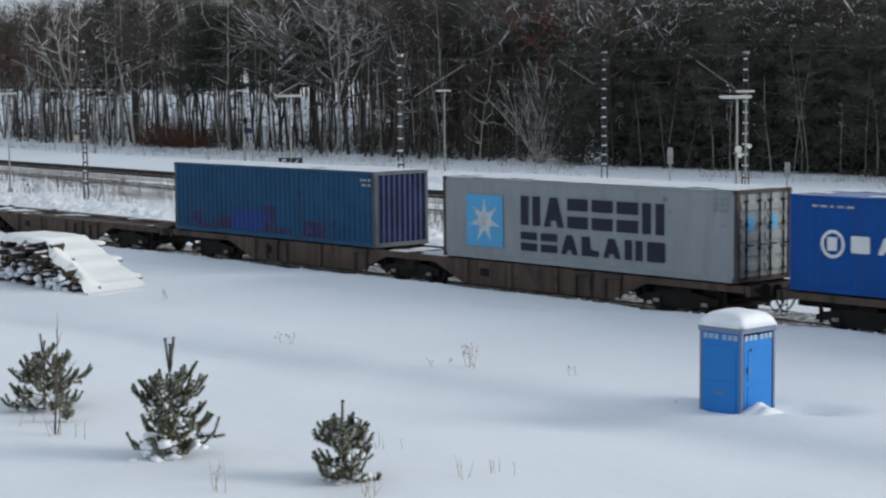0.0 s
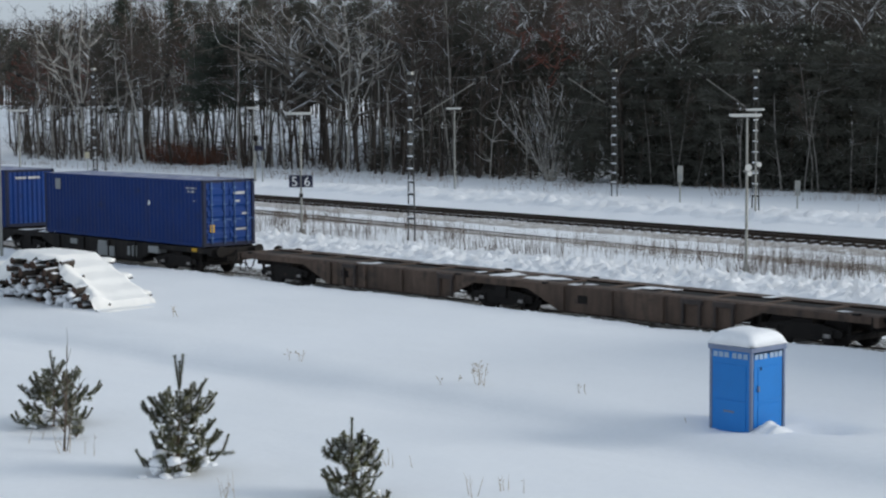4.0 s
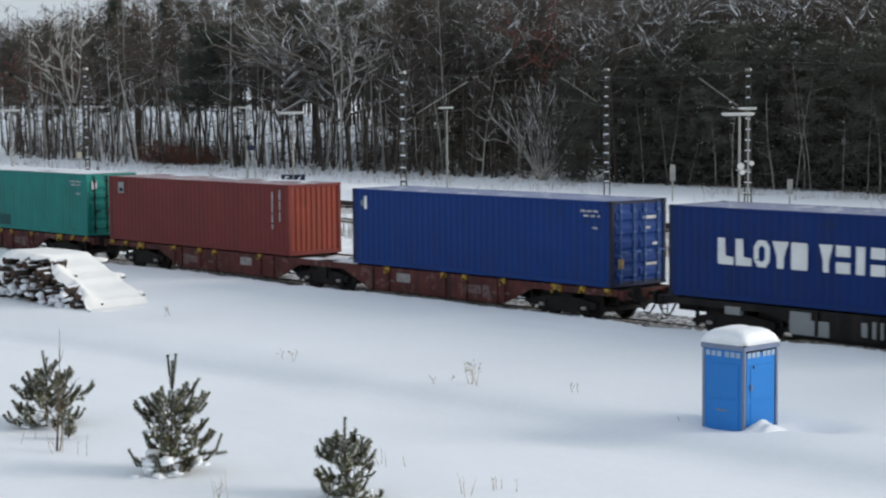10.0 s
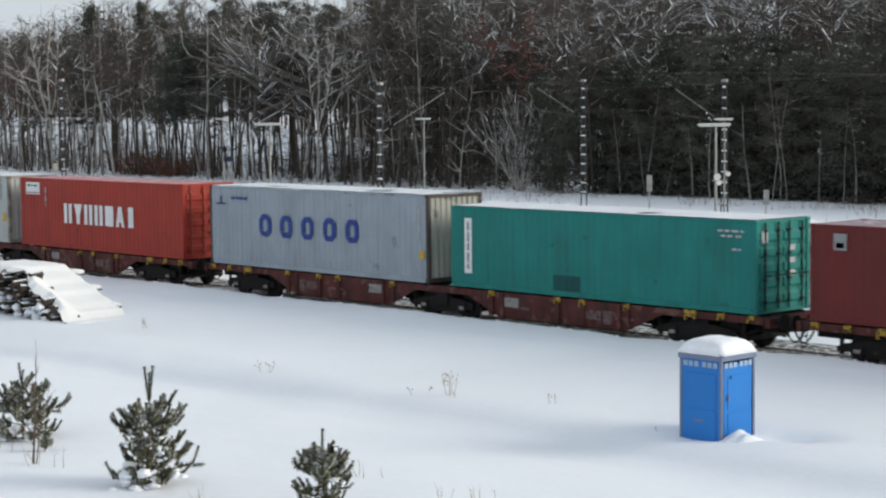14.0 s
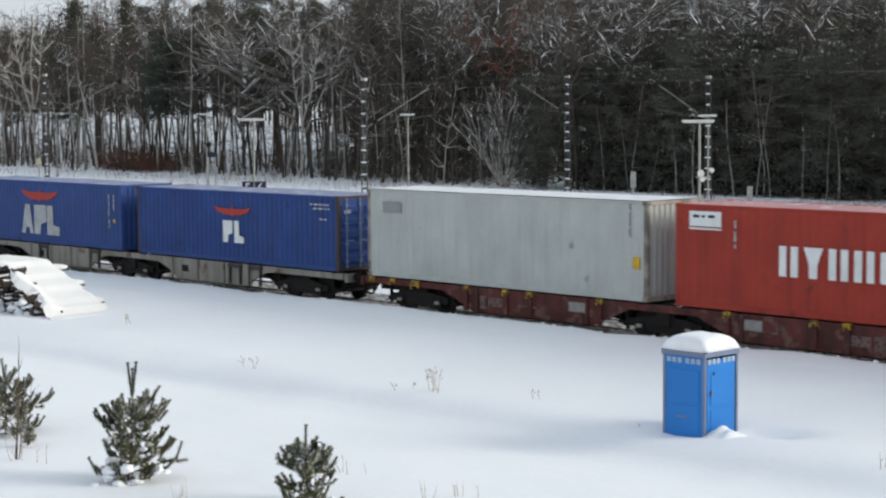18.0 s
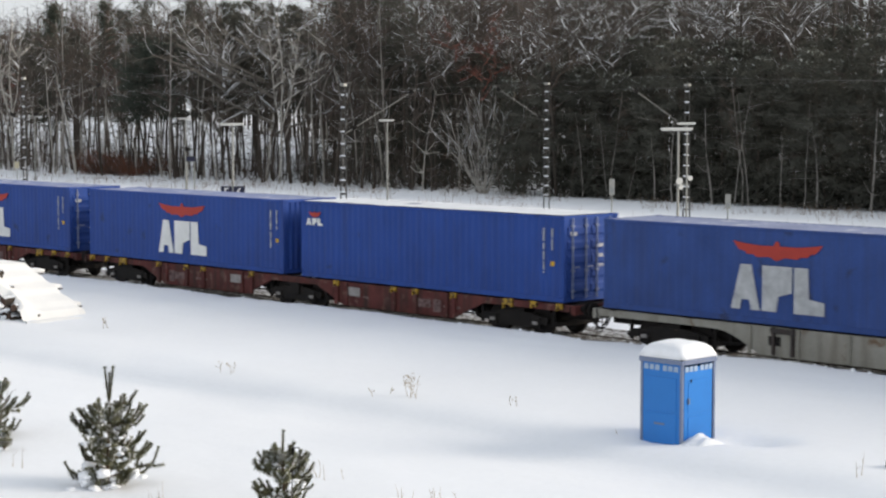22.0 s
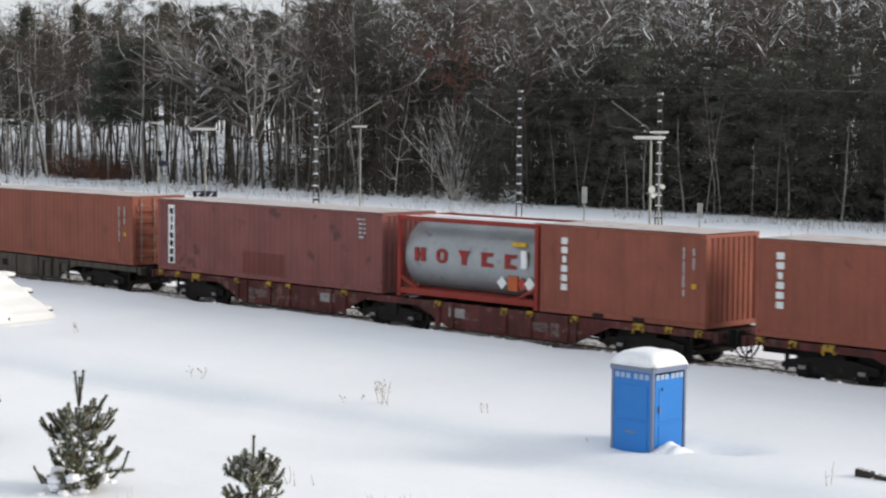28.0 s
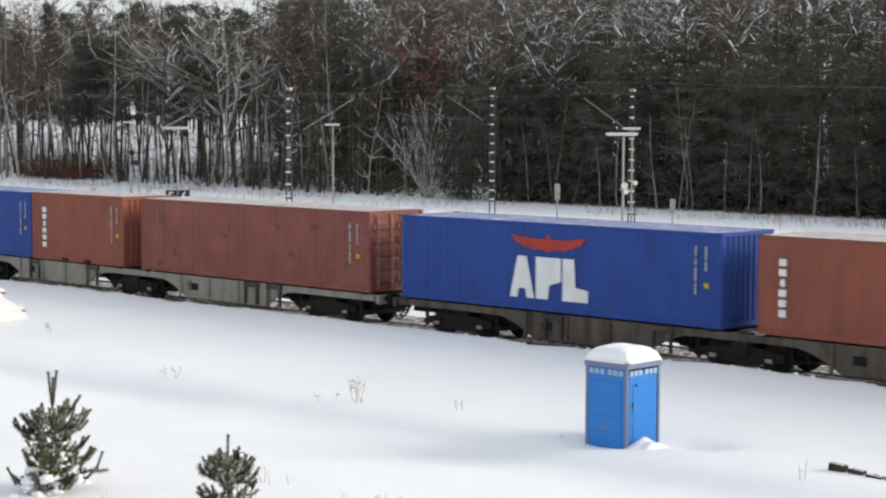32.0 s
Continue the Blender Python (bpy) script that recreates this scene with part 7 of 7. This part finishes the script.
# ---- young pines ----
def young_pine(x, y, height, seed, whorls, leaders, label, snow=()):
    """A young pine. whorls: (height, reach to one side, reach to the other, rise), in parts of its height; snow: (side, height, size) of clumps."""
    rnd = random.Random(seed)
    t = thing("young_pine", label, "pine", pose(x, y, ground_z(x, y) - 0.05), "young pines in the snow")
    tv, tf, nv2, nf2, dust = [], [], [], [], []
    side_of = Vector((0.68, 0.733, 0))

    def shoot(pts, dens, nl):
        """Short needles all round a shoot, like a bottle brush."""
        for a, b in zip(pts, pts[1:]):
            ax = b - a
            L = ax.length
            if L < 1e-4:
                continue
            ax.normalize()
            o = ax.orthogonal().normalized()
            for _ in range(max(3, int(L * dens))):
                p = a.lerp(b, rnd.random())
                out = Matrix.Rotation(rnd.uniform(0, 6.28), 3, ax) @ o
                d = (out + ax * rnd.uniform(0.2, 1.1)).normalized()
                q = d.cross(ax).normalized() * 0.008
                e = p + d * nl * rnd.uniform(0.7, 1.15)
                k = len(nv2)
                nv2.extend((tuple(p - q), tuple(p + q), tuple(e)))
                nf2.append((k, k + 1, k + 2))

    def candle(p, d, length):
        """A stiff upright shoot with close needles and a blunt tip."""
        c, cr = limb(rnd, p, d.normalized(), length, 0.015, 0.02, 0.05, 3)
        tube(tv, tf, c, cr, 4)
        shoot(c, 900, 0.066)
        shoot([c[-1].lerp(c[-2], 0.15), c[-1]], 1700, 0.068)
    trunk, tr = limb(rnd, Vector((0, 0, 0)), Vector((rnd.gauss(0, 0.03), rnd.gauss(0, 0.03), 1)), height * 0.75, 0.04, 0.02, 0.1, 7)
    tube(tv, tf, trunk, tr, 6)
    shoot(trunk[3:], 420, 0.06)
    for k, (lean, length) in enumerate(leaders):
        a = 0.83 if lean > 0 else 0.83 + math.pi
        candle(trunk[-1], Vector((abs(lean) * math.cos(a), abs(lean) * math.sin(a), 1)), length * height)
    for u0, left, right, rise in whorls:
        nb = 6
        a0 = rnd.uniform(0, 6.28)
        for k in range(nb):
            a = a0 + 6.283 * k / nb + rnd.gauss(0, 0.2)
            w = 0.5 + 0.5 * (side_of.x * math.cos(a) + side_of.y * math.sin(a))
            reach = height * (left * (1 - w) + right * w) * rnd.uniform(0.72, 1.08)
            u = min(0.73, max(0.03, u0 + rnd.uniform(-0.045, 0.045))) / 0.75
            i = min(int(u * 7), 6)
            p = trunk[i].lerp(trunk[i + 1], u * 7 - i)
            b, br = limb(rnd, p, Vector((math.cos(a), math.sin(a), rise + rnd.uniform(-0.15, 0.15))).normalized(), reach, 0.016, 0.06, 0.035, 5)
            tube(tv, tf, b, br, 4)
            shoot(b[2:], 430, 0.085)
            out = Vector((math.cos(a), math.sin(a), 0))
            dust += [b[2], b[3], b[4]]
            for q in range(rnd.choice((1, 2, 2))):
                turned = Matrix.Rotation(rnd.gauss(0, 0.6), 3, "Z") @ out
                candle(b[-1], turned * rnd.uniform(0.35, 1.1) + Vector((0, 0, 0.9)), rnd.uniform(0.08, 0.15) * height)
            for j in (2, 2, 3, 3, 4):
                sd = rnd.choice((-1, 1))
                fw = (b[j + 1] - b[j]).normalized()
                d = (fw * 0.7 + sd * rnd.uniform(0.2, 1.0) * fw.cross(Vector((0, 0, 1))) + Vector((0, 0, rnd.uniform(-0.3, 0.7)))).normalized()
                g, gr = limb(rnd, b[j], d, reach * rnd.uniform(0.2, 0.42), 0.009, 0.05, 0.1, 2)
                tube(tv, tf, g, gr, 3)
                shoot(g, 560, 0.09)
                dust.append(g[1])
                if rnd.random() < 0.6:
                    candle(g[-1], d * 0.8 + Vector((0, 0, 0.8)), rnd.uniform(0.05, 0.1) * height)
    part("trunk", mesh_of("trunk", tv, tf, YOUNG_BARK), None, t)
    part("needles", mesh_of("needles", nv2, nf2, YOUNG_NEEDLE), None, t, "olive green needles")
    sv2, sf2 = [], []
    for p in dust:
        if rnd.random() < 0.3:
            k, r = len(sv2), rnd.uniform(0.018, 0.042)
            for j in range(3):
                for q in range(6):
                    e, a = math.pi * (j / 2 - 0.5) * 0.8, math.pi * q / 3
                    sv2.append((p.x + 1.5 * r * math.cos(e) * math.cos(a), p.y + 1.5 * r * math.cos(e) * math.sin(a), p.z + 0.035 + r * math.sin(e)))
            sf2 += [(k + 6 * j + q, k + 6 * j + (q + 1) % 6, k + 6 * j + 6 + (q + 1) % 6, k + 6 * j + 6 + q) for j in range(2) for q in range(6)]
            sf2.append(tuple(range(k + 12, k + 18)))
    part("snow_dusting", mesh_of("snow_dusting", sv2, sf2, SNOW_LUMPY, True), None, t, "flecks of snow on the branches")["kind"] = "stuff"
    for sd, h, r in snow:
        for k in range(6):
            p = side_of * (sd + rnd.gauss(0, 0.055)) * height + Vector((0.82, -0.57, 0)) * abs(rnd.gauss(0.15, 0.05)) * height + Vector((0, 0, (h + rnd.gauss(0, 0.025)) * height))
            bm = bmesh.new()
            bmesh.ops.create_icosphere(bm, subdivisions=2, radius=1)
            rr = r * rnd.uniform(0.3, 0.58)
            for q in bm.verts:
                n = 1 + 0.45 * noise.noise(q.co * 1.9 + Vector((p.x * 9, p.y * 9, seed)))
                q.co = p + Vector((q.co.x * 1.25, q.co.y * 1.25, q.co.z * 0.75)) * rr * n
            part("snow_clump", bm, SNOW_LUMPY, t, "clump of snow on a branch", True)
    return t


young_pine(-28.8, 18.85, 2.22, 45, ((0.05, 0.3, 0.18, 0.05), (0.14, 0.18, 0.42, 0.04), (0.25, 0.12, 0.46, 0.08), (0.39, 0.24, 0.34, 0.15), (0.49, 0.3, 0.36, 0.3), (0.57, 0.16, 0.3, 0.45)), ((-0.17, 0.29), (0.15, 0.3), (0.02, 0.24)),
           "young green pine with snow on its lower branches", ((-0.1, 0.16, 0.2), (-0.02, 0.06, 0.15), (-0.17, 0.07, 0.15), (0.1, 0.33, 0.1), (0.24, 0.16, 0.12), (-0.12, 0.42, 0.07), (0.12, 0.47, 0.08), (0.06, 0.06, 0.12)))
young_pine(-24.86, 20.0, 1.46, 53, ((0.06, 0.36, 0.4, 0.1), (0.22, 0.34, 0.4, 0.2), (0.38, 0.36, 0.38, 0.35), (0.52, 0.32, 0.32, 0.5), (0.62, 0.16, 0.16, 0.8)), ((0.03, 0.27),),
           "small young green pine in the snow", ((-0.2, 0.1, 0.1), (0.22, 0.12, 0.1), (0.0, 0.05, 0.12), (0.1, 0.4, 0.06)))
young_pine(-35.0, 19.75, 1.66, 64, ((0.06, 0.56, 0.44, 0.1), (0.22, 0.5, 0.44, 0.2), (0.36, 0.5, 0.56, 0.35), (0.48, 0.26, 0.48, 0.4), (0.6, 0.14, 0.2, 0.8)), ((-0.1, 0.27), (0.12, 0.18)),
           "spreading young green pine in the snow", ((-0.16, 0.16, 0.16), (-0.05, 0.1, 0.14), (0.16, 0.2, 0.09), (-0.3, 0.08, 0.13), (0.1, 0.42, 0.07)))
young_pine(-33.3, 19.3, 0.62, 74, ((0.2, 0.25, 0.25, 0.6), (0.45, 0.25, 0.25, 0.9)), ((0.05, 0.26),), "little pine seedling in the snow", ((0.0, 0.1, 0.05),))
# bare sapling beside the spreading pine
_t = thing("bare_sapling", "thin leafless sapling in the snow", "sapling", pose(-32.3, 18.43, ground_z(-32.3, 18.43) - 0.05))
for k in range(3):
    _v, _f = [], []
    _p, _r = limb(lrnd, Vector((lrnd.gauss(0, 0.03), lrnd.gauss(0, 0.03), 0)), Vector((lrnd.gauss(0, 0.07), lrnd.gauss(0, 0.07), 1)).normalized(), (2.2, 1.7, 1.3)[k], (0.019, 0.013, 0.01)[k], 0.06, 0.05, 6)
    tube(_v, _f, _p, _r, 4)
    for q in range(5):
        _g, _gr = limb(lrnd, _p[lrnd.randint(2, 5)], Vector((lrnd.gauss(0, 0.5), lrnd.gauss(0, 0.5), 1)).normalized(), lrnd.uniform(0.45, 0.85), 0.011, 0.1, 0.02, 3)
        tube(_v, _f, _g, _gr, 3)
    part("stem", mesh_of("stem", _v, _f, TWIG_BARE), None, _t)
# small frame on a stake beside the small pine, and a snowed-up beam
_c = thing("marker_frame", "small dark wire frame on a stake", "marker", pose(-24.72, 20.12, ground_z(-24.72, 20.12), 0, 0, 47))
_bm = boxes((-0.07, -0.055, -0.01, 0.01, 0.75, 1.13), (0.055, 0.07, -0.01, 0.01, 0.75, 1.13), (-0.07, 0.07, -0.01, 0.01, 1.12, 1.135), (-0.07, 0.07, -0.01, 0.01, 0.75, 0.765))
part("frame", _bm, DARK, _c)
part("plate", boxes((-0.055, -0.015, -0.006, 0.006, 0.78, 1.12)), DARK, _c)
_bm = bmesh.new()
rod(_bm, (-0.062, 0, -0.05), (-0.062, 0, 0.78), 0.01, n=5)
part("stake", _bm, DARK, _c)
_c = thing("wooden_beam", "dark wooden beam half buried in snow", "beam", pose(-18.75, 29.75, ground_z(-18.75, 29.75) + 0.02, 0, 4, -3))
for k in range(6):
    part("beam_piece", boxes((0.02 + 0.42 * k, 0.36 + 0.42 * k, -0.08 + 0.02 * (k % 2), 0.1, -0.06, 0.13 - 0.02 * (k % 3)), soft=0.012), SLEEPER, _c)

# ---- sleepers of the far track, last ----
sl = thing("far_track_sleepers", "row of dark wooden sleepers under the far rail", "sleepers")
sl["kind"] = "structure"
SL_MESH = bm_mesh("sleeper", boxes((-0.13, 0.13, -1.3, 1.3, -0.16, 0.0), soft=0.01), SLEEPER)
for k in range(190):
    x = -44.0 + 14 - 0.72 * k
    ob = part("sleeper", SL_MESH, None, sl)
    ob.matrix_local = pose(x, far_y(x), FAR_Z - 0.03, 0, 0, -3.55)


def motions():
    seconds = range(0, 33)
    for ob, s, y, z in RIDERS:
        walk(ob, [(t, pose(s + travelled(t), y, z)) for t in seconds])
    # the wheels roll: one turn for each 2.89 m
    steps = np.arange(0, 32.001, 1 / 15)
    turn = [math.degrees(travelled(t) / 0.46) for t in steps]
    for ob, x in WHEELSETS:
        walk(ob, [(t, pose(x, 0, 0.46, 0, a, 0)) for t, a in zip(steps, turn)])


motions()
